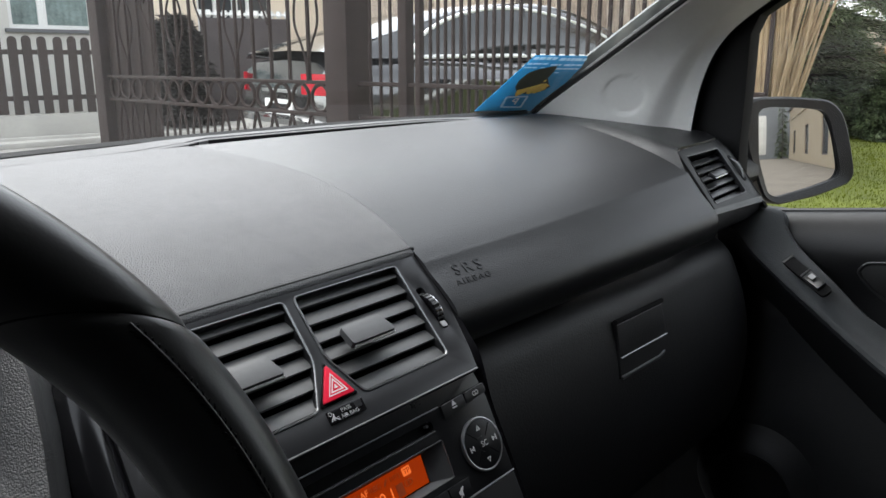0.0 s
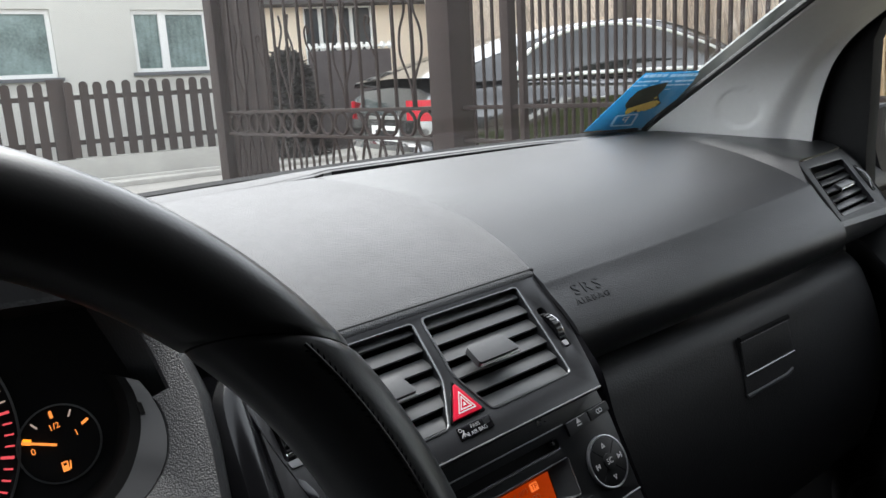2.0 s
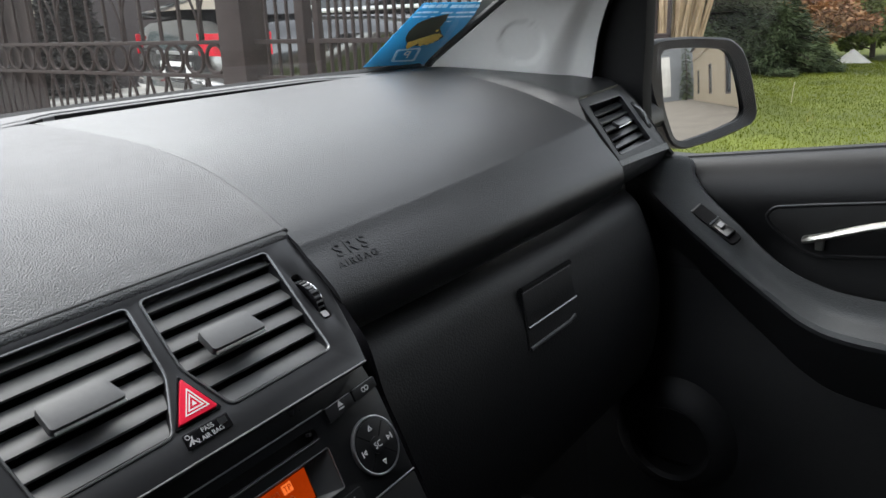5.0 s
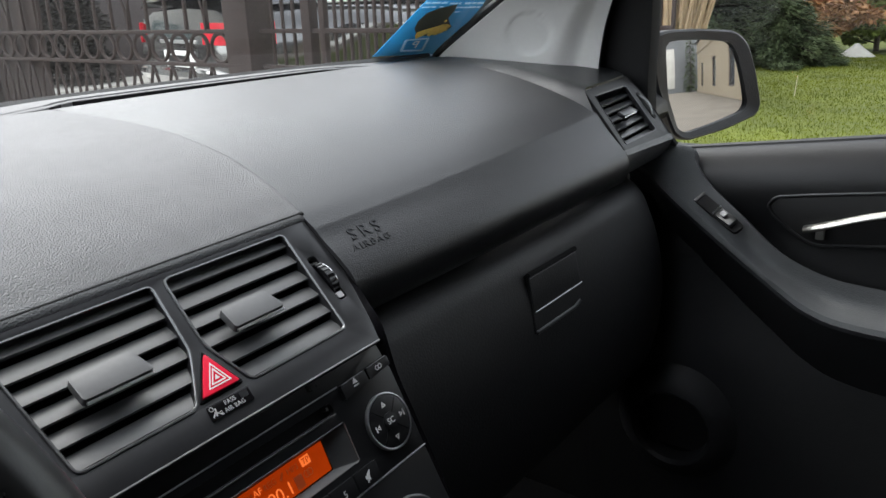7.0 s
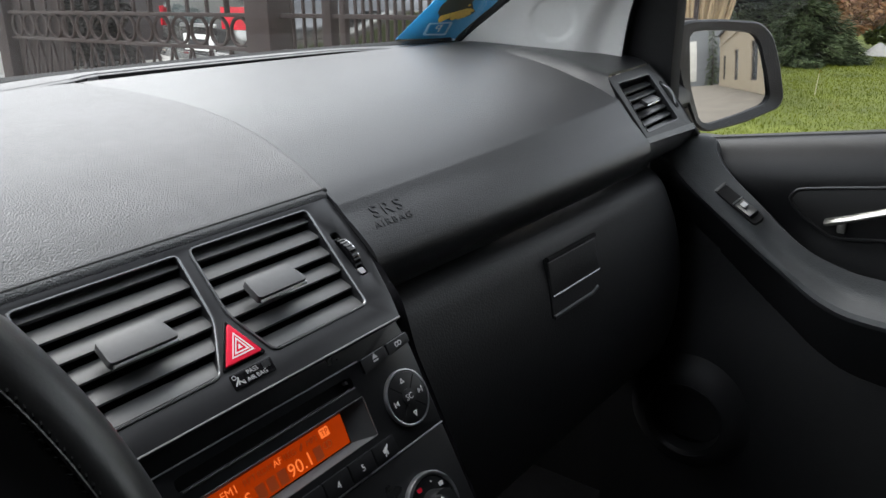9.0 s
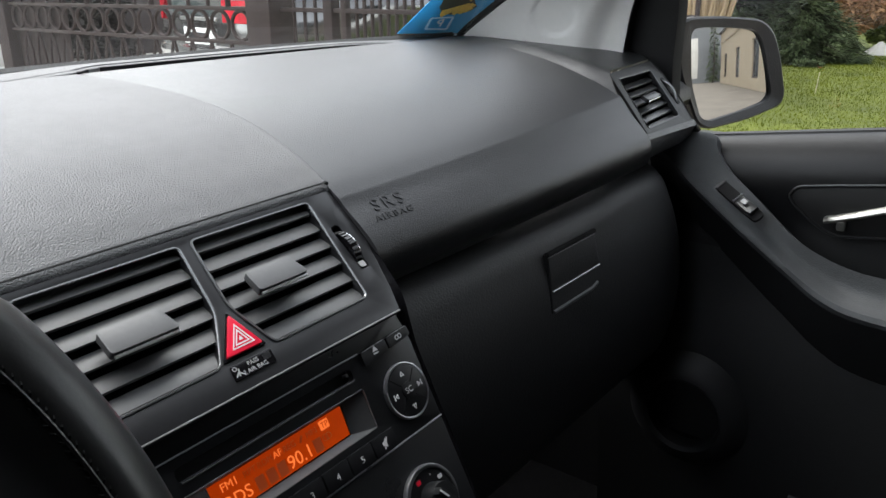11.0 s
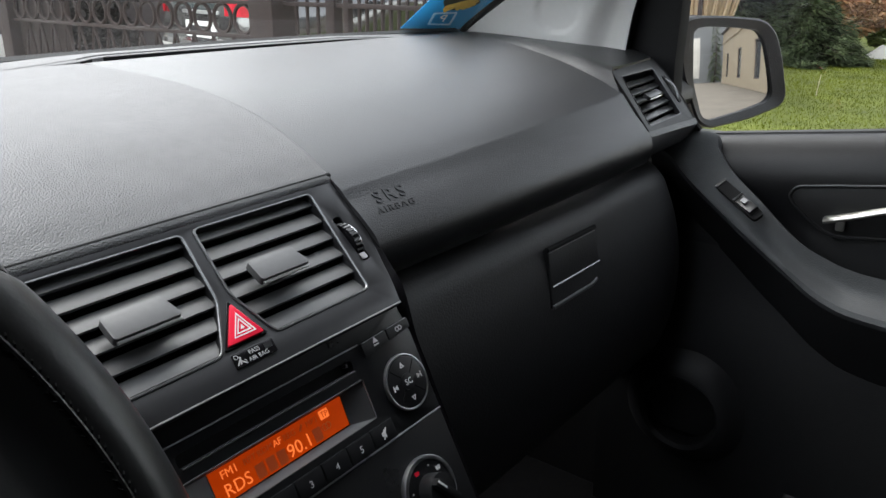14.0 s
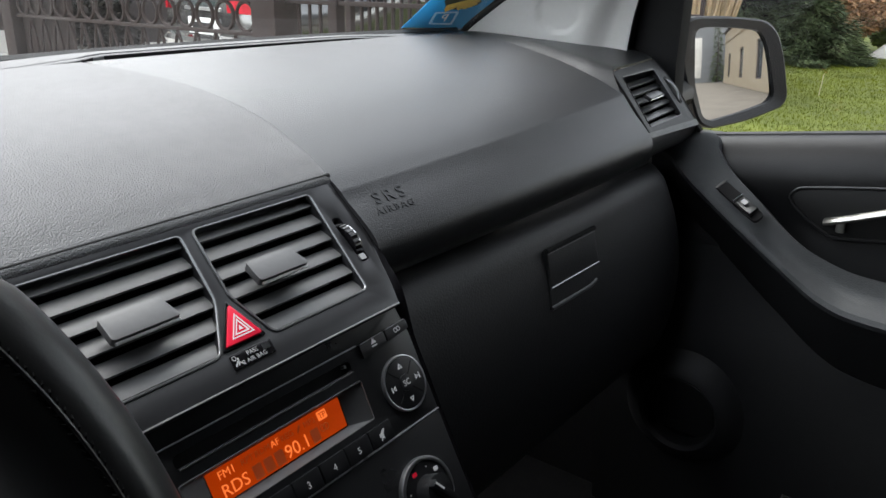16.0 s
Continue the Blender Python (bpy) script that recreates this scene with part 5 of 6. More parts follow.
glass_outline = rounded([(-0.081, 0.073), (-0.056, 0.0758), (0.0, 0.0725), (0.0485, 0.0665), (0.0640, 0.0458), (0.0777, 0.004), (0.0885, -0.0358), (0.0795, -0.0490), (0.0256, -0.0606), (-0.0385, -0.0714), (-0.0565, -0.0638), (-0.0765, -0.0081)], 0.016, 6)
case_outline = rounded([(-0.1110, 0.082), (-0.0864, 0.0915), (-0.0115, 0.0897), (0.0577, 0.0824), (0.0844, 0.0619), (0.1017, 0.02), (0.1164, -0.0416), (0.1083, -0.0577), (0.0379, -0.0749), (-0.0418, -0.0837), (-0.0666, -0.0718), (-0.1030, 0.0117)], 0.020, 6)


def toward(points, f):
    return [(p[0] * f, p[1] * f) for p in points]


rows = []
for pts, h in ((toward(glass_outline, 1.0), -0.012), (toward(glass_outline, 1.0), 0.001), (toward(case_outline, 0.965), 0.005), (toward(case_outline, 1.0), 0.002), (toward(case_outline, 1.01), -0.012), (toward(case_outline, 1.0), -0.035), (toward(case_outline, 0.86), -0.070), (toward(case_outline, 0.5), -0.092)):
    c = Vector((0, 0))
    row = []
    for k in range(72):
        a = 2 * math.pi * k / 72
        d = Vector((math.cos(a), math.sin(a)))
        best = 0
        for p, q in zip(pts, pts[1:] + pts[:1]):
            e = Vector(q) - Vector(p)
            den = d.x * e.y - d.y * e.x
            if abs(den) < 1e-12:
                continue
            t = (p[0] * e.y - p[1] * e.x) / den
            u = (p[0] * d.y - p[1] * d.x) / den
            if t > 0 and -1e-9 <= u <= 1 + 1e-9:
                best = max(best, t)
        row.append(MM @ Vector((d.x * best, d.y * best, h)))
    rows.append(row)
bm = loft(rows, closed=True)
bmesh.ops.holes_fill(bm, edges=[e for e in bm.edges if e.is_boundary and all((MM.inverted() @ v.co).z < -0.08 for v in e.verts)], sides=100)
part("case", bm, MIRRORCASE, mirror)


def inside(p, poly):
    c = False
    for a, b in zip(poly, poly[1:] + poly[:1]):
        if (a[1] > p[1]) != (b[1] > p[1]) and p[0] < (b[0] - a[0]) * (p[1] - a[1]) / (b[1] - a[1]) + a[0]:
            c = not c
    return c


bm = loft([[MM @ Vector((x, y, -0.001 - (x * x + y * y) / (2 * 1.3))) for x in np.linspace(-0.095, 0.095, 49)] for y in np.linspace(-0.085, 0.085, 45)])
wide = toward(glass_outline, 1.025)
bmesh.ops.delete(bm, geom=[f for f in bm.faces if not inside((MM.inverted() @ f.calc_center_median())[:2], wide)], context="FACES")
part("mirror_glass", bm, MIRROR, mirror, "convex mirror glass", smooth=60)
part("arm", tube([(0.79, 0.02, 0.965), (0.85, 0.03, 0.968), (0.93, 0.02, 0.97)], [0.035, 0.03, 0.028], 12, flat=0.8), MIRRORCASE, mirror)

# ---------------------------------------------------------------- parking card behind the windscreen
card = thing("parking_card", (0.62, 0.27, 1.075), "blue parking card with a yellow emblem leaning against the windscreen", "parking card")
CF = frame_of((0.584, 0.296, 1.077), (0.95, -0.31, 0.0), (0.0, -0.80, 0.60))


def on_card(u, v):
    """From shares of the card's width and height."""
    a, b, c, d = Vector((-0.004, -0.003)), Vector((0.122, -0.0145)), Vector((0.138, 0.121)), Vector((0.033, 0.1275))
    return (a * (1 - u) + b * u) * (1 - v) + (d * (1 - u) + c * u) * v


def card_patch(points):
    return [tuple(on_card(u, v)) for u, v in points]


part("sheet", plate(card_patch([(0, 0), (1, 0), (1, 1), (0, 1)]), CF, -0.0006, 0.0, bevel=0), BLUE, card)
part("emblem", plate(card_patch([(0.223, 0.454), (0.174, 0.571), (0.191, 0.708), (0.304, 0.775), (0.449, 0.813), (0.555, 0.835), (0.595, 0.733), (0.602, 0.621), (0.716, 0.521), (0.791, 0.468), (0.750, 0.402), (0.653, 0.350), (0.492, 0.330), (0.326, 0.370)]), CF, 0.0, 0.0005), CARDDARK, card)
for k in range(6):
    a = radians(212 + 24 * k)
    c = Vector((0.64, 0.53))
    r = (0.35, 0.22, 0.18, 0.155, 0.14, 0.11)[k]
    d, s = Vector((math.cos(a), math.sin(a))), Vector((-math.sin(a), math.cos(a)))
    part("emblem_ray", plate(card_patch([tuple(c + d * 0.015 + s * 0.008), tuple(c + d * r + s * r * 0.19), tuple(c + d * r * 1.05), tuple(c + d * r - s * r * 0.19), tuple(c + d * 0.015 - s * 0.008)]), CF, 0.0004, 0.0009), YELLOW, card)
part("emblem_eye", plate(card_patch(circle(0.018, 10, (0.60, 0.575))), CF, 0.0004, 0.0008), YELLOW, card)
part("box_print", plate(card_patch(rounded([(0.318, 0.068), (0.665, 0.062), (0.590, 0.298), (0.243, 0.278)], 0.03)), CF, 0.0, 0.0005, [card_patch(rounded([(0.348, 0.092), (0.625, 0.088), (0.565, 0.272), (0.285, 0.255)], 0.02))]), CARDTEXT, card)
pc = on_card(0.46, 0.178)
lettering("print", "P", 0.024, CF @ shift(pc.x, pc.y, 0.0004) @ Matrix.Rotation(radians(2), 4, "Z"), WHITE, card, deep=0.0002, mirror=True)
rng = random.Random(3)
for u0, u1, v, h in ((0.03, 0.42, 0.955, 0.045), (0.48, 0.97, 0.945, 0.045), (0.02, 0.36, 0.865, 0.025), (0.42, 0.60, 0.850, 0.025), (0.66, 0.98, 0.850, 0.025), (0.02, 0.24, 0.800, 0.018), (0.30, 0.36, 0.800, 0.012), (0.58, 0.98, 0.785, 0.022), (0.62, 0.73, 0.715, 0.014)):
    u = u0
    while u < u1 - 0.03:
        w = min(u1 - u, rng.uniform(0.05, 0.14))
        part("print_bar", plate(card_patch([(u, v - h / 2), (u + w, v - h / 2), (u + w, v + h / 2), (u, v + h / 2)]), CF, 0.0, 0.0004), CARDTEXT, card)
        u += w + 0.02

# ---------------------------------------------------------------- outside: ground
EYE = Vector((-0.375, -0.462, 1.175))


def out(az, d, z=0.0):
    """A place at a bearing (degrees, to the right of ahead) and a distance from the driver."""
    return Vector((EYE.x + d * math.sin(radians(az)), EYE.y + d * math.cos(radians(az)), z))


def sheet(x0, x1, y0, y1, n, m, z, wave=0.0):
    bm = bmesh.new()
    xs, ys = np.linspace(x0, x1, n), np.linspace(y0, y1, m)
    grid = [[bm.verts.new((x, y, z + wave * noise.noise((x * 0.35, y * 0.35, 1.7)))) for x in xs] for y in ys]
    for a, b in zip(grid, grid[1:]):
        for i in range(n - 1):
            bm.faces.new((a[i], a[i + 1], b[i + 1], b[i]))
    return bm


single("ground", sheet(-400, 400, -400, 400, 9, 9, -0.02), DRIVE, (0, 0, -0.02), "worn grey-beige paved ground", "ground", "structure", car=False)
single("road", sheet(-60, 60, 7.6, 10.9, 3, 3, -0.012), ASPHALT, (0, 9, -0.012), "grey asphalt side road", "road", "structure", car=False)
single("pavement", join(span((-60, 6.0, -0.03), (60, 7.5, 0.05), 0.02), span((-60, 10.95, -0.03), (60, 12.2, 0.06), 0.02)), CONCRETE, (0, 7, 0.0),
       "pale concrete pavement along the road", "pavement", "structure", car=False)
lawn = single("lawn", sheet(2.3, 40, -2.4, 5.5, 120, 30, 0.06, 0.07), GRASS, (10, -2, 0.02), "short green lawn beside the drive", "lawn", "structure", car=False)
single("lawn_stake", tube([(8.55, 1.415, 0.0), (8.553, 1.410, 0.15), (8.56, 1.400, 0.30)], [0.006, 0.005, 0.004], 7), BRIGHTWOOD, (8.55, 1.415, 0.0), "thin pale wooden stake standing in the lawn", "stake", car=False)
single("driveway", span((2.25, 2.4, -0.1), (9.0, 8.0, 0.15), 0.01), CONCRETE, (5, 5, 0), "pale concrete driveway behind the gate", "driveway", "structure", car=False)
single("garden_path", span((13.5, -1.2, 0.0), (30, 0.6, 0.13), 0.02), CONCRETE, (18, 0, 0), "pale gravel path beyond the lawn", "path", "structure", car=False)

rng = np.random.default_rng(9)
n = 140000
gx, gy = rng.uniform(3.2, 15.0, n), rng.uniform(-1.4, 5.3, n)
ga, gh, gb = rng.uniform(0, 2 * math.pi, n), rng.uniform(0.0, 0.012, n), rng.uniform(-0.014, 0.014, (n, 2))
side = np.stack([np.cos(ga), np.sin(ga)], 1) * 0.0045
root = np.stack([gx, gy], 1)
soil = [0.06 + 0.07 * noise.noise((x * 0.35, y * 0.35, 1.7)) for x, y in zip(gx.tolist(), gy.tolist())]
low = np.array(soil)[:, None] - 0.012
tips = np.concatenate([root + gb, low + 0.026 + gh[:, None]], 1)
verts = np.stack([np.concatenate([root - side, low], 1), np.concatenate([root + side, low], 1), tips], 1).reshape(-1, 3)
turf = thing("grass", (9, 2, 0.02), "short yellow-green grass blades on the lawn", "grass", kind="stuff", car=False)
me = bpy.data.meshes.new("blades")
me.from_pydata((verts - np.array(turf.location)).tolist(), [], np.arange(3 * n).reshape(-1, 3).tolist())
me.materials.append(BLADE)
new("blades", me).parent = turf
heap = [[out(81.5, 15.0) + Vector((r * math.cos(a) * (1 + 0.12 * math.sin(3 * a)), r * math.sin(a), z)) for a in np.linspace(0, 2 * math.pi, 24, endpoint=False)] for r, z in ((0.34, 0.0), (0.30, 0.06), (0.20, 0.13), (0.10, 0.21), (0.03, 0.27), (0.002, 0.28))]
single("gravel_heap", loft(heap, closed=True), CONCRETE, out(81.5, 15.0), "pale heap of gravel at the lawn's edge", "gravel heap", car=False)

# ---------------------------------------------------------------- street fence and the grey house behind it
A0, A1 = out(14.8, 12.75), out(24.0, 13.25)
along = (A1 - A0).normalized()
across = Vector((-along.y, along.x, 0))
fence = thing("street_fence", A0, "dark brown picket fence with rounded boards on a low concrete wall", "fence", car=False)


def along_fence(s, back=0.0, z=0.0):
    return A0 + along * s + across * back + Vector((0, 0, z))


FROT = Matrix.Rotation(math.atan2(along.y, along.x), 4, "Z")
part("low_wall", box((10, 0.25, 0.44), Matrix.Translation(along_fence(-2.25, 0.06, 0.16)) @ FROT, 0.015), CONCRETE, fence, "pale concrete footing wall")
part("kerb", box((10, 0.12, 0.10), Matrix.Translation(along_fence(-2.25, -0.45, 0.05)) @ FROT, 0.02), CONCRETE, fence)
for z in (0.62, 1.28):
    part("rail", box((10, 0.04, 0.07), Matrix.Translation(along_fence(-2.25, 0.05, z)) @ FROT, 0.004), PICKET, fence)
outl = [(-0.062, 0.0), (0.062, 0.0), (0.062, 1.05)] + [(0.062 * math.cos(a), 1.05 + 0.062 * math.sin(a)) for a in np.linspace(0.15, math.pi - 0.15, 8)] + [(-0.062, 1.05)]
board = plate(outl, Matrix.Rotation(radians(90), 4, "X"), -0.012, 0.012)
BOARD = mesh_of("picket", board, PICKET)
for i in range(-34, 13):
    s = i * 0.203
    jit = 0.012 * math.sin(i * 2.3)
    piece("picket", BOARD, fence, Matrix.Translation(along_fence(s, 0.0, 0.395 + jit * 0.6)) @ FROT @ Matrix.Rotation(radians(0.6 * math.sin(i * 1.7)), 4, "Y"))
for s in (-6.2, -3.2, -0.15, 2.62):
    part("fence_post", box((0.24, 0.08, 1.18), Matrix.Translation(along_fence(s, 0.06, 0.38 + 0.58)) @ FROT, 0.01), PICKET, fence)


def wall_with_windows(name, label, origin, turn, width, height, windows, material, base=0.0, car=False, thick=0.35):
    """A house front: a wall with real openings, and a window in each one: (x0, x1, z0, z1, mullion share, door)."""
    house = thing(name, origin, label, "house", car=False)
    m = Matrix.Translation(origin) @ turn @ Matrix.Rotation(radians(90), 4, "X")
    holes = [[(a, c), (b, c), (b, d), (a, d)] for a, b, c, d, *_ in windows]
    part("wall", plate([(0, base), (width, base), (width, height), (0, height)], m, -thick, 0.0, holes), material, house, smooth=0)
    for a, b, c, d, share, style in windows:
        g = part("window" if style != "door" else "door", plate([(a, c), (b, c), (b, d), (a, d)], m, -0.20, -0.14), DARKGLASS if style in ("dark", "terrace") else ROOMGLASS, house)
        f = 0.075 if style != "terrace" else 0.045
        part("frame", plate([(a, c), (b, c), (b, d), (a, d)], m, -0.16, -0.08, [[(a + f, c + f), (b - f, c + f), (b - f, d - f), (a + f, d - f)]]), WHITEPAINT if style != "dark" else DARKROOF, g, "white window frame")
        if share:
            x = a + (b - a) * share
            w = 0.07 if style != "terrace" else 0.035
            part("mullion", plate([(x - w, c), (x + w, c), (x + w, d), (x - w, d)], m, -0.15, -0.075), WHITEPAINT, g)
        if style == "white":
            part("sill", plate([(a - 0.08, c - 0.06), (b + 0.08, c - 0.06), (b + 0.08, c), (a - 0.08, c)], m, -0.10, 0.10), GREYWALL, g)
            part("net_curtain", loft([[m @ Vector((a + f + (b - a - 2 * f) * t, z, -0.132 + 0.005 * math.sin(t * 70) + 0.003 * math.sin(t * 23))) for t in np.linspace(0, 1, 90)] for z in (c + f, d - f)]), CURTAIN, g, "pale net curtain")
    return house, m


h_origin = along_fence(-6.0, 2.75, 0.0)
w0 = lambda az: ((out(az, 15.9) - h_origin).dot(along))
house, hm = wall_with_windows("grey_house", "pale grey rendered house with white windows", h_origin, FROT, w0(26.5), 5.2,
                              [(w0(6.9), w0(14.2), 1.66, 2.83, 0.505, "white"), (w0(19.15), w0(24.5), 1.70, 2.83, 0.40, "white")], PLASTER)
part("side_wall", plate([(0, 0), (7, 0), (7, 5.2), (0, 5.2)], hm @ shift(w0(26.5), 0, -0.001) @ Matrix.Rotation(radians(90), 4, "Y"), -0.3, 0.0), PLASTER, house, smooth=0)
part("roof", box((w0(26.5) + 1.0, 9, 0.25), Matrix.Translation(h_origin + along * (w0(26.5) / 2) + across * 3.6 + Vector((0, 0, 5.3))) @ FROT), DARKROOF, house)

# the ochre house behind the gate
T2 = Matrix.Rotation(radians(-22), 4, "Z")
o2 = out(26.6, 16.5)
ex2 = (T2 @ Vector((1, 0, 0)))


def w2(az):
    d = Vector((math.sin(radians(az)), math.cos(radians(az)), 0))
    n2 = T2 @ Vector((0, 1, 0))
    t = (o2 - EYE).dot(n2) / d.dot(n2)
    return (EYE + d * t - o2).dot(ex2)


house2, _ = wall_with_windows("ochre_house", "ochre rendered house with a white-framed glass door under dark eaves", o2, T2, w2(47), 4.5,
                                [(w2(30.7), w2(33.2), 0.25, 2.9, 0.48, "terrace"), (w2(33.3), w2(35.6), 0.25, 2.9, 0.35, "terrace")], BEIGE)
part("eaves", box((w2(47) + 1, 0.6, 0.18), Matrix.Translation(o2 + ex2 * (w2(47) / 2) + T2 @ Vector((0, -0.28, 2.97))) @ T2), DARKROOF, house2, "dark timber eaves")
rail_x = np.linspace(w2(30.4), w2(35.9), 12)
part("balustrade", join(box((w2(35.9) - w2(30.4), 0.05, 0.05), Matrix.Translation(o2 + ex2 * ((w2(35.9) + w2(30.4)) / 2) + T2 @ Vector((0, -0.9, 2.02))) @ T2),
                        *[tube([o2 + ex2 * x + T2 @ Vector((0, -0.9, 1.95)), o2 + ex2 * x + T2 @ Vector((0, -0.9, 2.00)), o2 + ex2 * x + T2 @ Vector((0, -0.9, 2.09))], [0.03, 0.065, 0.04], 10) for x in rail_x]), WHITEPAINT, house2, "white rail with round knobs before the door")
part("terrace_wall", box((w2(35.9) - w2(30.4), 0.12, 1.95), Matrix.Translation(o2 + ex2 * ((w2(35.9) + w2(30.4)) / 2) + T2 @ Vector((0, -0.9, 0.97))) @ T2, 0.01), DARKROOF, house2, "dark boarding below the rail")
q = h_origin + along * (w0(26.5) + 0.10) + across * -0.12
part("drainpipe", tube([q + Vector((0, 0, 5.1)), q + Vector((0, 0, 2.30))], 0.07, 10), WHITEPAINT, house, "white drainpipe at the corner")

# ---------------------------------------------------------------- iron gate along the drive
GX = 2.02
gate = thing("iron_gate", (GX, 3.5, 0.0), "dark brown wrought-iron gate with a band of rings and pointed scrolls", "gate", car=False)
part("end_post", box((0.09, 0.13, 2.2), Matrix.Translation((GX, 4.765, 1.1)), 0.006), IRON, gate)
for y, w in ((2.285, 0.155), (1.915, 0.050), (1.835, 0.03)):
    part("gate_post", box((w, w, 2.3), Matrix.Translation((GX, y, 1.15)), 0.006), IRON, gate)
part("post_cap", box((0.19, 0.19, 0.03), Matrix.Translation((GX, 2.285, 2.315)), 0.006), IRON, gate)
part("solid_panel", box((0.02, 0.60, 1.95), Matrix.Translation((GX + 0.03, 4.40, 1.03)), 0.004), IRON, gate, "sheet-iron panel")
for z, h in ((0.14, 0.03), (0.915, 0.018), (1.064, 0.018), (1.86, 0.03)):
    part("rail", box((0.028, 4.3, h), Matrix.Translation((GX, 2.55, z)), 0.003), IRON, gate)
SPIKE = plate([(-0.016, 0.0), (0.016, 0.0), (0.024, 0.035), (0.0, 0.12), (-0.024, 0.035)], Matrix.Translation((0, 0, 1.85)) @ Matrix.Rotation(radians(90), 4, "Z") @ Matrix.Rotation(radians(90), 4, "X"), -0.005, 0.005)
BAR = mesh_of("bar", join(box((0.015, 0.015, 0.80), Matrix.Translation((0, 0, 1.465)), 0.002), SPIKE), IRON)
bend = []
for sgn in (-1, 1):
    bend.append(tube([(0, sgn * 0.046 * math.sin(math.pi * t * 2.0), 0.15 + 0.76 * t) for t in np.linspace(0, 1, 22)], 0.0085, 6))
LOWBAR = mesh_of("bar", join(*bend), IRON)
RINGMESH = mesh_of("ring", tube([(0, 0.064 * math.cos(a), 0.99 + 0.064 * math.sin(a)) for a in np.linspace(0, 2 * math.pi, 29)[:-1]], 0.0095, 6, closed=True), IRON)
LEAFMESH = mesh_of("scroll", join(*[tube(smooth_line([(0, 0, 1.07), (0, s * 0.008, 1.16), (0, s * 0.040, 1.24), (0, s * 0.085, 1.33), (0, s * 0.080, 1.44), (0, s * 0.035, 1.54), (0, s * 0.055, 1.63)], 5), 0.0065, 6) for s in (-1, 1)]), IRON)
CURL = mesh_of("scroll", tube(smooth_line([(0, 0.0, 1.34), (0, 0.030, 1.40), (0, 0.065, 1.46), (0, 0.070, 1.52), (0, 0.045, 1.545), (0, 0.025, 1.52), (0, 0.040, 1.50)], 5), 0.006, 6), IRON)
THIN = mesh_of("bar", box((0.012, 0.0108, 1.74), Matrix.Translation((0, 0, 1.0)), 0.001), IRON)
for i in range(34):
    piece("bar", THIN, gate, Matrix.Translation((GX, 0.403 + 0.0415 * i, 0)))
for y in (2.008, 2.072, 2.138):
    piece("bar", THIN, gate, Matrix.Translation((GX, y, 0)))
y, k = 2.42, 0
while y < 4.66:
    piece("bar", BAR, gate, Matrix.Translation((GX, y, 0)))
    piece("low_bar", LOWBAR, gate, Matrix.Translation((GX, y, 0)))
    piece("ring", RINGMESH, gate, Matrix.Translation((GX, y + 0.074, 0)))
    if k % 4 == 1:
        piece("scroll", LEAFMESH, gate, Matrix.Translation((GX - 0.012, y, 0)))
    elif k % 4 == 3:
        piece("scroll", CURL, gate, Matrix.Translation((GX - 0.012, y, 0)))
    y += 0.152
    k += 1

# ---------------------------------------------------------------- parked car behind the gate
CH = radians(-12)
tail = out(39.9, 5.75, 0.15)
CM = Matrix.Translation(tail) @ Matrix.Rotation(CH, 4, "Z") @ Matrix.Diagonal((1.0, 1.06, 1.04, 1))


def car_p(x, y, z):
    """x ahead from the tail, y to its left from the right flank."""
    return CM @ Vector((x, y, z))


W = 1.80
parked = thing("parked_car", tail, "black saloon car with chrome window trim and red tail lights", "car", car=False)
stations = [(0.0, 0.16, 0.42, 0.74, 0.84), (0.06, 0.07, 0.30, 0.90, 0.96), (0.35, 0.02, 0.25, 0.97, 1.02), (0.8, 0.0, 0.22, 0.98, 1.03), (1.5, 0.0, 0.20, 0.97, 1.00), (2.6, 0.0, 0.20, 0.96, 0.99),
            (3.3, 0.01, 0.20, 0.93, 0.98), (4.1, 0.05, 0.22, 0.82, 0.90), (4.5, 0.14, 0.26, 0.70, 0.78), (4.65, 0.30, 0.36, 0.58, 0.62)]
rows = []
for x, i, z0, z1, z2 in stations:
    e = 0.055 * max(0.0, min(1.0, (x - 0.30) / 0.5, (4.3 - x) / 0.6))
    rows.append([car_p(x, y, z) for y, z in ((i + 0.10, z0), (i + 0.02, z0 + 0.10), (i - 0.2 * e, (z0 + z1) / 2), (i + 0.012 - 1.2 * e, z1 - 0.14), (i + 0.075, z1), (i + 0.3, z2), (W / 2, z2 + 0.02), (W - i - 0.3, z2), (W - i - 0.075, z1), (W - i - 0.012, z1 - 0.13), (W - i, (z0 + z1) / 2), (W - i - 0.02, z0 + 0.10), (W - i - 0.10, z0))])
bm = loft(rows, closed=True)
bmesh.ops.holes_fill(bm, edges=[e for e in bm.edges if e.is_boundary], sides=40)
part("body", bm, CARPAINT, parked, smooth=50)
green = [(0.08, 1.03, 0.13, 0.99), (0.65, 1.20, 0.19, 0.99), (1.35, 1.38, 0.26, 0.98), (2.1, 1.455, 0.29, 0.97), (2.6, 1.43, 0.28, 0.97), (3.1, 1.26, 0.22, 0.96), (3.55, 1.00, 0.14, 0.95)]
rows = []
for x, z, i, zb in green:
    rows.append([car_p(x, y, q) for y, q in ((0.075, zb), (0.085 + (i - 0.085) * 0.55, zb + (z - zb) * 0.6), (i - 0.03, zb + (z - zb) * 0.92), (i + 0.08, z), (W / 2, z + 0.015), (W - i - 0.08, z), (W - i + 0.03, zb + (z - zb) * 0.92), (W - 0.085 - (i - 0.085) * 0.55, zb + (z - zb) * 0.6), (W - 0.075, zb))])
fine = [smooth_line([r[j] for r in rows], 4) for j in range(9)]
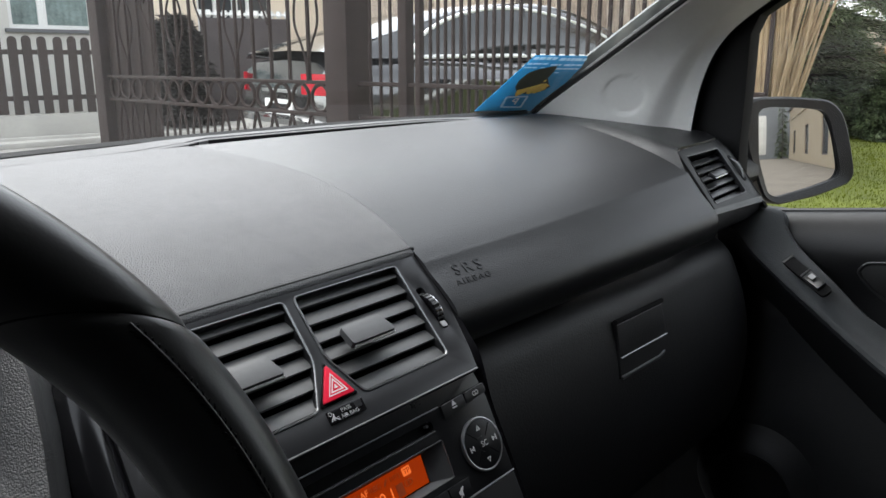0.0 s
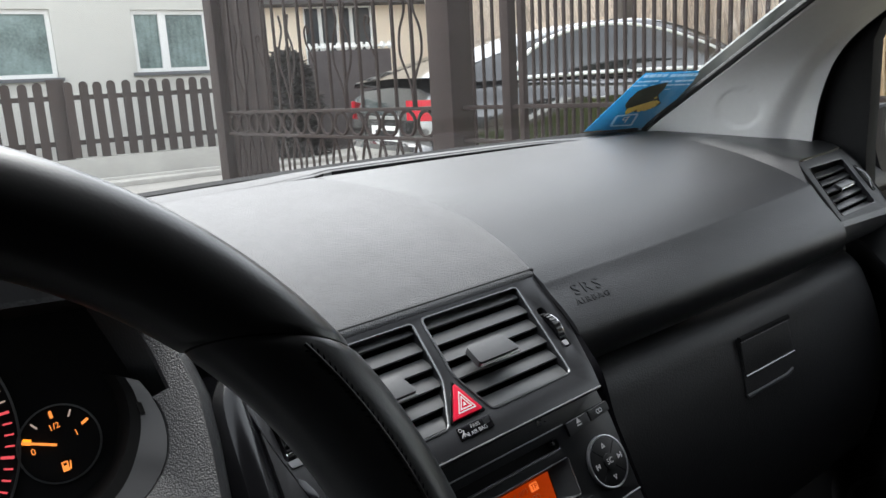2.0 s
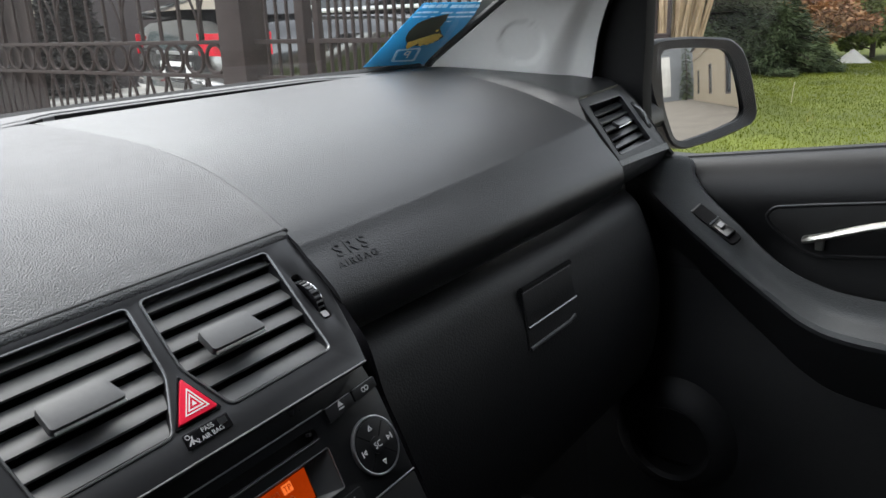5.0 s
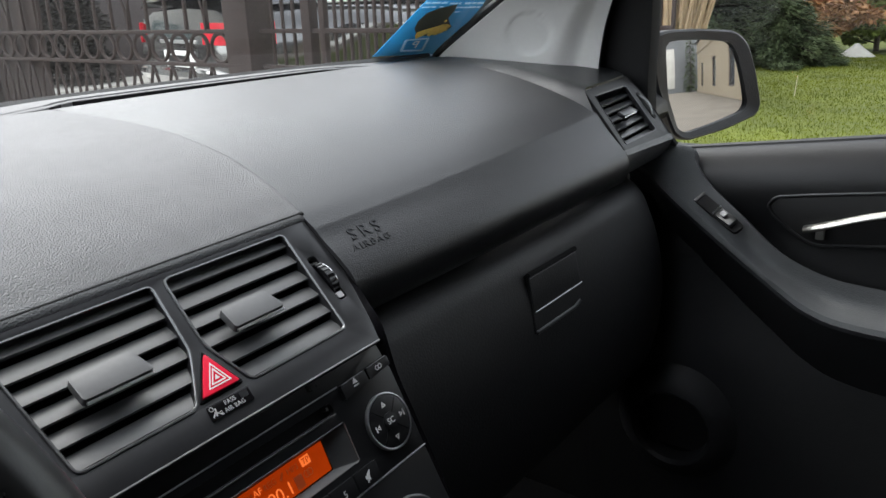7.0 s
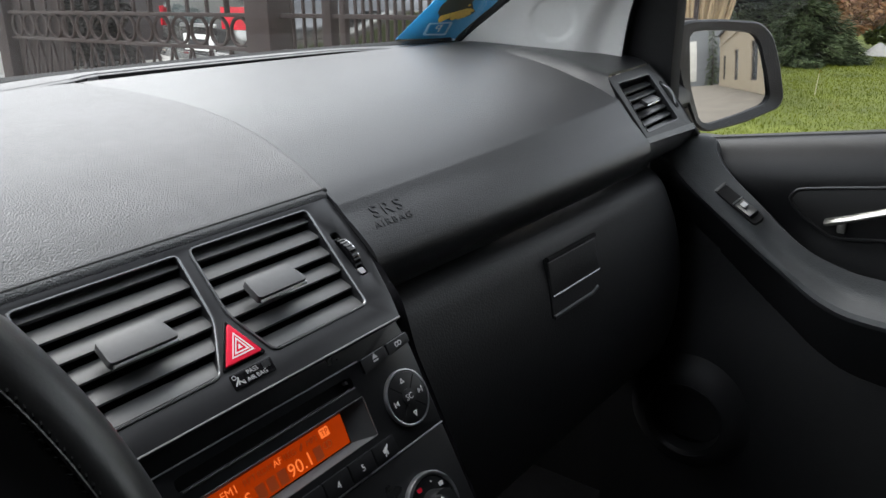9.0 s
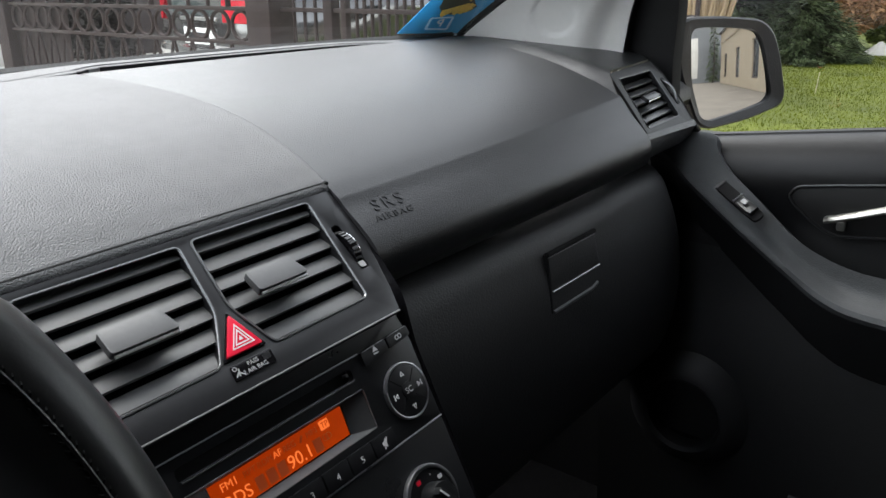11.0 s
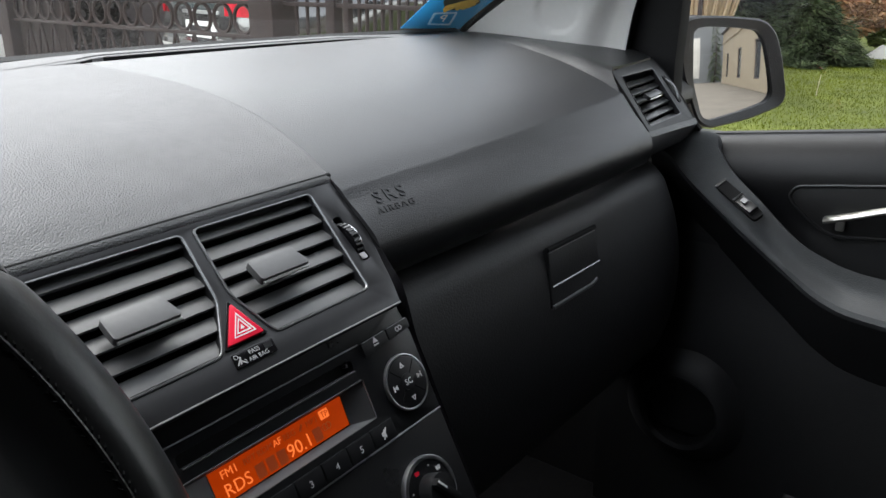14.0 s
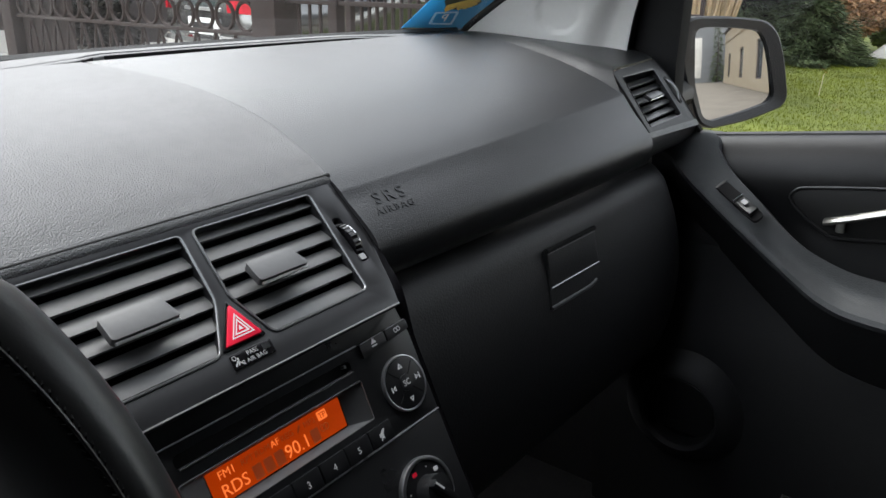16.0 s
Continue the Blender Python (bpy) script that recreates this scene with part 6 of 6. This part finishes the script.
part("cabin", loft(fine), CARPAINT, parked, smooth=60)
part("rear_window", loft([[p + (CM.to_3x3() @ Vector((-0.004, 0, 0.006))) for p in fine[j][0:8]] for j in (2, 3, 4, 5, 6)]), CARGLASS, parked, "pale reflecting rear window", smooth=60)


def dlo(f, low):
    """The outline of the side windows, along x from back to front."""
    x = 0.72 + 2.50 * f
    zb = 1.0 + 0.015 * math.sin(math.pi * f)
    zt = zb + 0.03 + 0.35 * (max(0.0, math.sin(math.pi * f ** 0.86)) ** 0.72)
    z = zb if low else zt
    g = max(0.0, (z - 0.99) / 0.46)
    return car_p(x, 0.046 + 0.17 * g, z)


fs = np.linspace(0.0, 1.0, 26)
part("side_window", loft([[lerp(dlo(f, True), dlo(f, False), q) + CM.to_3x3() @ Vector((0, -0.030 * math.sin(math.pi * q) * math.sin(math.pi * f), 0)) for q in np.linspace(0, 1, 9)] for f in fs], thick=0.004), CARGLASS, parked, "dark reflecting side windows")
part("window_trim", tube([dlo(f, False) for f in fs] + [dlo(f, True) for f in fs[::-1]], 0.017, 8, closed=True), BRIGHT, parked, "chrome window surround")
for f in (0.47, 0.20):
    part("door_pillar", tube([dlo(f, True) + (CM.to_3x3() @ Vector((0, -0.004, 0))), dlo(f + 0.03, False) + (CM.to_3x3() @ Vector((0, -0.004, 0)))], 0.022, 6), GLOSS, parked)
tl = part("tail_light", loft([[car_p(x, y, z) for x, y in ((0.30, -0.008), (0.14, 0.008), (0.040, 0.080), (-0.012, 0.22), (-0.016, 0.46))] for z in (0.73, 0.77, 0.85, 0.88)], thick=0.01), TAIL, parked, "red tail light")
part("tail_light", loft([[car_p(x, W - y, z) for x, y in ((0.30, -0.008), (0.14, 0.008), (0.040, 0.080), (-0.012, 0.22))] for z in (0.73, 0.77, 0.85, 0.88)], thick=0.01), TAIL, parked, "red tail light")
part("number_plate", box((0.012, 0.52, 0.12), CM @ shift(-0.010, W / 2, 0.62)), WHITEPAINT, parked, "plain pale number plate")
part("plate_print", box((0.004, 0.36, 0.05), CM @ shift(-0.018, W / 2, 0.62)), BLACK, parked)
part("boot_trim", box((0.02, 0.62, 0.025), CM @ shift(-0.008, W / 2, 0.745), 0.006), SATIN, parked, "bright strip over the number plate")
part("rear_bumper", tube(smooth_line([CM @ Vector(p) for p in ((0.30, 0.0, 0.50), (0.06, 0.10, 0.50), (-0.035, 0.45, 0.50), (-0.05, W / 2, 0.50), (-0.035, W - 0.45, 0.50), (0.06, W - 0.10, 0.50), (0.30, W, 0.50))], 5), 0.055, 8), CARPAINT, parked)
for x in (1.45, 2.45):
    part("door_handle", box((0.20, 0.03, 0.025), CM @ shift(x, -0.056, 0.82), 0.008), DARKSATIN, parked)
part("sill_trim", box((2.6, 0.02, 0.05), CM @ shift(2.2, 0.0, 0.28), 0.006), CHROME, parked)
part("wing_mirror", box((0.12, 0.20, 0.13), CM @ shift(3.02, -0.10, 1.02), 0.03), CARPAINT, parked)
for x in (0.85, 3.65):
    for y in (0.10, W - 0.10):
        w = part("wheel", tube([car_p(x, y - 0.10, 0.31), car_p(x, y + 0.10, 0.31)], 0.31, 32), TYRE, parked)
        part("rim", tube([car_p(x, y - 0.105 if y < 1 else y + 0.105, 0.31), car_p(x, y - 0.06 if y < 1 else y + 0.06, 0.31)], 0.21, 24), SATIN, w)

# ---------------------------------------------------------------- plants


def twigs(rng, base, n, height, spread, r, lean=(0, 0), wiggle=0.06):
    """Many thin upright stems from one foot."""
    bms = []
    for k in range(n):
        a, s = rng.uniform(0, 2 * math.pi), spread * rng.random() ** 0.7
        tip = Vector((s * math.cos(a) + lean[0], s * math.sin(a) + lean[1], height * rng.uniform(0.75, 1.1)))
        foot = base + Vector((rng.uniform(-0.12, 0.12), rng.uniform(-0.12, 0.12), 0)) * spread
        pts = [foot + tip * t + Vector((rng.uniform(-1, 1), rng.uniform(-1, 1), 0)) * wiggle * t for t in (0, 0.2, 0.4, 0.6, 0.8, 1.0)]
        rr = r * rng.uniform(0.5, 1.2)
        bms.append(tube(pts, [rr, rr * 0.9, rr * 0.75, rr * 0.6, rr * 0.4, rr * 0.15], 5))
    return join(*bms)


def leaf_cloud(rng, clumps, n, size, needle=False):
    """Small leaves gathered in clumps: (centre, radii)."""
    bm = bmesh.new()
    for k in range(n):
        c, r = clumps[rng.randrange(len(clumps))]
        d = Vector((rng.gauss(0, 1), rng.gauss(0, 1), rng.gauss(0, 1))).normalized()
        rad = 0.55 + 0.5 * rng.random()
        p = Vector(c) + Vector((d.x * r[0], d.y * r[1], d.z * r[2])) * rad
        if p.z < 0.05:
            p.z = 0.05 + 0.1 * rng.random()
        a = Vector((d.x, d.y, d.z * 0.4 - 0.15 + rng.uniform(-0.3, 0.3))).normalized()
        s = a.cross(Vector((rng.uniform(-1, 1), rng.uniform(-1, 1), 1))).normalized()
        le, wi = size * rng.uniform(0.6, 1.4), size * (0.22 if needle else 0.42) * rng.uniform(0.7, 1.3)
        if needle:
            q = (p, p + a * le * 0.5 + s * wi, p + a * le, p + a * le * 0.5 - s * wi)
        else:
            q = (p, p + a * le * 0.4 + s * wi, p + a * le, p + a * le * 0.4 - s * wi)
        bm.faces.new([bm.verts.new(v) for v in q])
    return bm


def bush(name, label, category, seed, at, height, width, n, size, material, needle=False, trunk=0.05, bark=DARKBARK, low=0.08, clumps=26, shape=1.0):
    rng = random.Random(seed)
    at = Vector(at)
    t = thing(name, at, label, category, car=False)
    cl, limbs = [], [tube([at, at + Vector((0.03, 0.02, height * 0.4)), at + Vector((0.0, 0.04, height * 0.85))], [trunk, trunk * 0.7, trunk * 0.2], 8)]
    for k in range(clumps):
        z = low + (1 - low) * rng.random() ** 0.9
        prof = (1 - z ** 1.6) ** 0.5 * shape + (1 - shape) * math.sin(math.pi * min(1, z + 0.1))
        a = rng.uniform(0, 2 * math.pi)
        r = width * (0.25 + 0.75 * rng.random() ** 0.5) * max(0.15, prof)
        c = at + Vector((r * math.cos(a), r * math.sin(a), z * height))
        q = width * rng.uniform(0.20, 0.38)
        cl.append((c, (q, q, q * rng.uniform(0.45, 0.8))))
        limbs.append(tube([at + Vector((0, 0, z * height * 0.75)), lerp(at + Vector((0, 0, z * height * 0.85)), c, 0.6), c], [trunk * 0.35, trunk * 0.22, trunk * 0.08], 5))
    part("trunk", join(*limbs), bark, t, "dark branching trunk")
    part("crown", leaf_cloud(rng, cl, n, size, needle), material, t, smooth=0)
    return t


def conifer(label, seed, at, height, width, n, size, low=0.3, boughs=90, droop=0.22):
    """A trunk with whorls of drooping boughs, each a fan of short needle sprays."""
    rng = random.Random(seed)
    at = Vector(at)
    t = thing("conifer", at, label, "tree", car=False)
    wood = [tube([at, at + Vector((0.04, 0.02, height * 0.5)), at + Vector((0, 0.03, height * 0.98))], [0.10 + 0.01 * height, 0.06 + 0.005 * height, 0.015], 8)]
    arms = []
    for k in range(boughs):
        z = low + (height * 0.97 - low) * (k / boughs) ** 1.25
        a = k * 2.39996 + rng.uniform(-0.3, 0.3)
        le = width * (1 - (z / height) ** 1.3) ** 0.8 * rng.uniform(0.7, 1.08) + 0.25
        d = Vector((math.cos(a), math.sin(a), 0))
        arms.append((z, d, le))
        wood.append(tube([at + Vector((0, 0, z)), at + d * le * 0.5 + Vector((0, 0, z + 0.02 * le)), at + d * le + Vector((0, 0, z - droop * le))], [0.03, 0.018, 0.006], 5))
    part("trunk", join(*wood), DARKBARK, t, "dark branching trunk")
    verts, faces = [], []
    total = sum(a[2] ** 1.3 for a in arms)
    for z, d, le in arms:
        side = Vector((-d.y, d.x, 0))
        for k in range(int(n * le ** 1.3 / total)):
            f = 0.12 + 0.90 * rng.random() ** 0.75
            w = rng.uniform(-1, 1) * 0.30 * le * (1.10 - f) ** 0.6
            p = at + d * le * f + side * w + Vector((0, 0, z + 0.05 * le * math.sin(2.5 * f) - droop * le * f * f - abs(w) * 0.25 + rng.gauss(0, 0.045)))
            if p.z < 0.10:
                p.z = 0.10 + 0.08 * rng.random()
            g = (d + side * (1.2 * w / (0.3 * le) + rng.uniform(-0.5, 0.5)) + Vector((0, 0, rng.uniform(-0.6, 0.25)))).normalized()
            s = g.cross(Vector((rng.uniform(-0.6, 0.6), rng.uniform(-0.6, 0.6), 1))).normalized()
            q, wi = size * rng.uniform(0.6, 1.4), size * rng.uniform(0.07, 0.12)
            b = len(verts)
            verts += [tuple(v) for v in (p - at, p + g * q * 0.5 + s * wi - at, p + g * q - at, p + g * q * 0.5 - s * wi - at)]
            faces.append((b, b + 1, b + 2, b + 3))
    me = bpy.data.meshes.new("crown")
    me.from_pydata(verts, [], faces)
    me.materials.append(NEEDLE)
    ob = new("crown", me)
    ob.parent = t
    return t


conifer("dark green spreading conifer with drooping boughs over the lawn", 1, out(72.2, 13.6), 8.5, 1.40, 120000, 0.12, 0.35, 120)
conifer("low spreading grey-green conifer at the lawn's edge", 51, out(76.9, 13.0), 1.05, 0.72, 40000, 0.085, 0.05, 80, 0.10)
conifer("dark green conifer with dense boughs behind the lawn", 2, out(66.0, 18.0), 8.0, 3.2, 60000, 0.17, 0.3, 110)
# out of view; its height holds back sky light from the side
conifer("unseen dark green conifer past the path, blocking side sky", 3, out(94.0, 20.0), 9.0, 2.6, 36000, 0.17, 0.4, 100)
conifer("tall dark conifer at the garden's end", 8, out(79.0, 26.0), 11.0, 4.2, 50000, 0.24, 0.3, 110)
# added out of view to darken the sky on the right
conifer("unseen tall conifer added to block the sky on the right", 41, out(97.0, 17.0), 10.0, 3.4, 16000, 0.28, 0.3, 80)
conifer("dark green conifer behind the bare shrubs", 31, out(60.5, 21.0), 6.0, 3.0, 22000, 0.22, 0.3, 90)
conifer("dark green conifer behind the bare shrubs", 32, out(65.5, 22.0), 6.5, 3.0, 22000, 0.22, 0.3, 90)
conifer("dark green conifer behind the thicket", 33, out(54.5, 24.0), 6.0, 3.4, 18000, 0.25, 0.3, 90)
conifer("dark green conifer behind the thicket", 34, out(48.5, 26.0), 5.5, 3.2, 16000, 0.25, 0.3, 90)
bush("rust_tree", "low spreading tree with rust-brown leaves", "tree", 5, out(79.4, 16.0), 1.40, 1.00, 16000, 0.08, LEAFBROWN, clumps=44, low=0.40, trunk=0.02)
bush("light_shrub", "yellow-green leafy shrub at the lawn's edge", "shrub", 6, out(82.6, 16.2), 1.5, 0.75, 12000, 0.08, LEAFGREEN, clumps=24, low=0.15)
bush("dark_bush", "dark clipped evergreen bush behind the gate", "bush", 7, out(29.2, 14.2), 1.80, 0.52, 24000, 0.12, HEDGE, True, clumps=90, low=0.03)
stems = thing("bare_shrub", out(70.5, 8.6), "tall bare shrub of pale tan upright stems", "shrub", car=False)
part("stems", twigs(random.Random(11), out(70.3, 8.6), 110, 3.4, 0.75, 0.021, (0.10, -0.06), 0.05), BARK, stems)
part("stems", twigs(random.Random(12), out(68.2, 9.2), 110, 3.4, 0.9, 0.018, (-0.05, 0.05), 0.06), BARK, stems)
for i, (az, d, n, h) in enumerate(((50, 12.0, 160, 3.2), (55, 10.5, 200, 3.4), (60, 10.5, 200, 3.5), (64, 9.8, 160, 3.4), (45, 14.0, 120, 3.0), (58, 13.5, 160, 3.8))):
    sh = thing("brown_shrub", out(az, d), "bare brown twiggy shrub", "shrub", group="bare shrubs", car=False)
    part("twigs", twigs(random.Random(20 + i), out(az, d), n, h, 1.1, 0.012, (0, 0), 0.14), TWIG, sh)
thicket = thing("thicket", out(56, 15), "dense bare brown thicket behind the parked car", "thicket", kind="stuff", car=False)
rng = random.Random(77)
for k in range(16):
    az, d = 42 + 1.85 * k, rng.uniform(13.5, 17.5)
    part("twigs", twigs(rng, out(az, d), 110, 4.6, 0.9, 0.016, (0, 0), 0.22), TWIG, thicket)
tr = thing("bare_tree", out(53.5, 9.2), "dark bare tree trunk among the shrubs", "tree", car=False)
part("trunk", tube([out(53.5, 9.2), out(53.6, 9.2, 1.2), out(53.3, 9.2, 2.6), out(53.8, 9.2, 4.2)], [0.11, 0.10, 0.085, 0.05], 10), DARKBARK, tr)
single("garden_wall", span((14, 7.5, 0), (40, 7.8, 2.6)), CREAM, (20, 7.6, 0), "cream garden wall behind the shrubs", "wall", "structure", car=False)

# ---------------------------------------------------------------- what the door mirror shows: the yard behind
yard, _ = wall_with_windows("yard_building", "cream rendered building with narrow dark windows beside the yard", Vector((5.9, -5.0, 0)), Matrix.Rotation(radians(-90), 4, "Z"), 24, 4.3,
                             [(c - 0.75, c + 0.75, 0.55, 2.45, 0, "dark") for c in (4.7, 10.0, 15.3, 21.0)], CREAM)
part("roof", span((5.7, -29.2, 4.3), (12, -4.8, 4.45)), DARKROOF, yard)
part("cornice", span((5.80, -29.1, 3.45), (5.92, -4.9, 3.60), 0.02), CREAM, yard)
garage = thing("garage", (2.0, -33, 0), "grey garage with a white door across the yard", "garage", car=False)
part("wall", span((-8.0, -33.3, 0.0), (8.6, -33.0, 8.4)), GREYWALL, garage)
part("door", span((1.9, -32.98, 0.5), (3.4, -32.9, 4.6), 0.01), CONCRETE, garage, "white door")
conifer("dark green conifer between the garage and the building", 9, (5.4, -31.6, 0), 6.0, 0.7, 5000, 0.25, 0.3, 50)
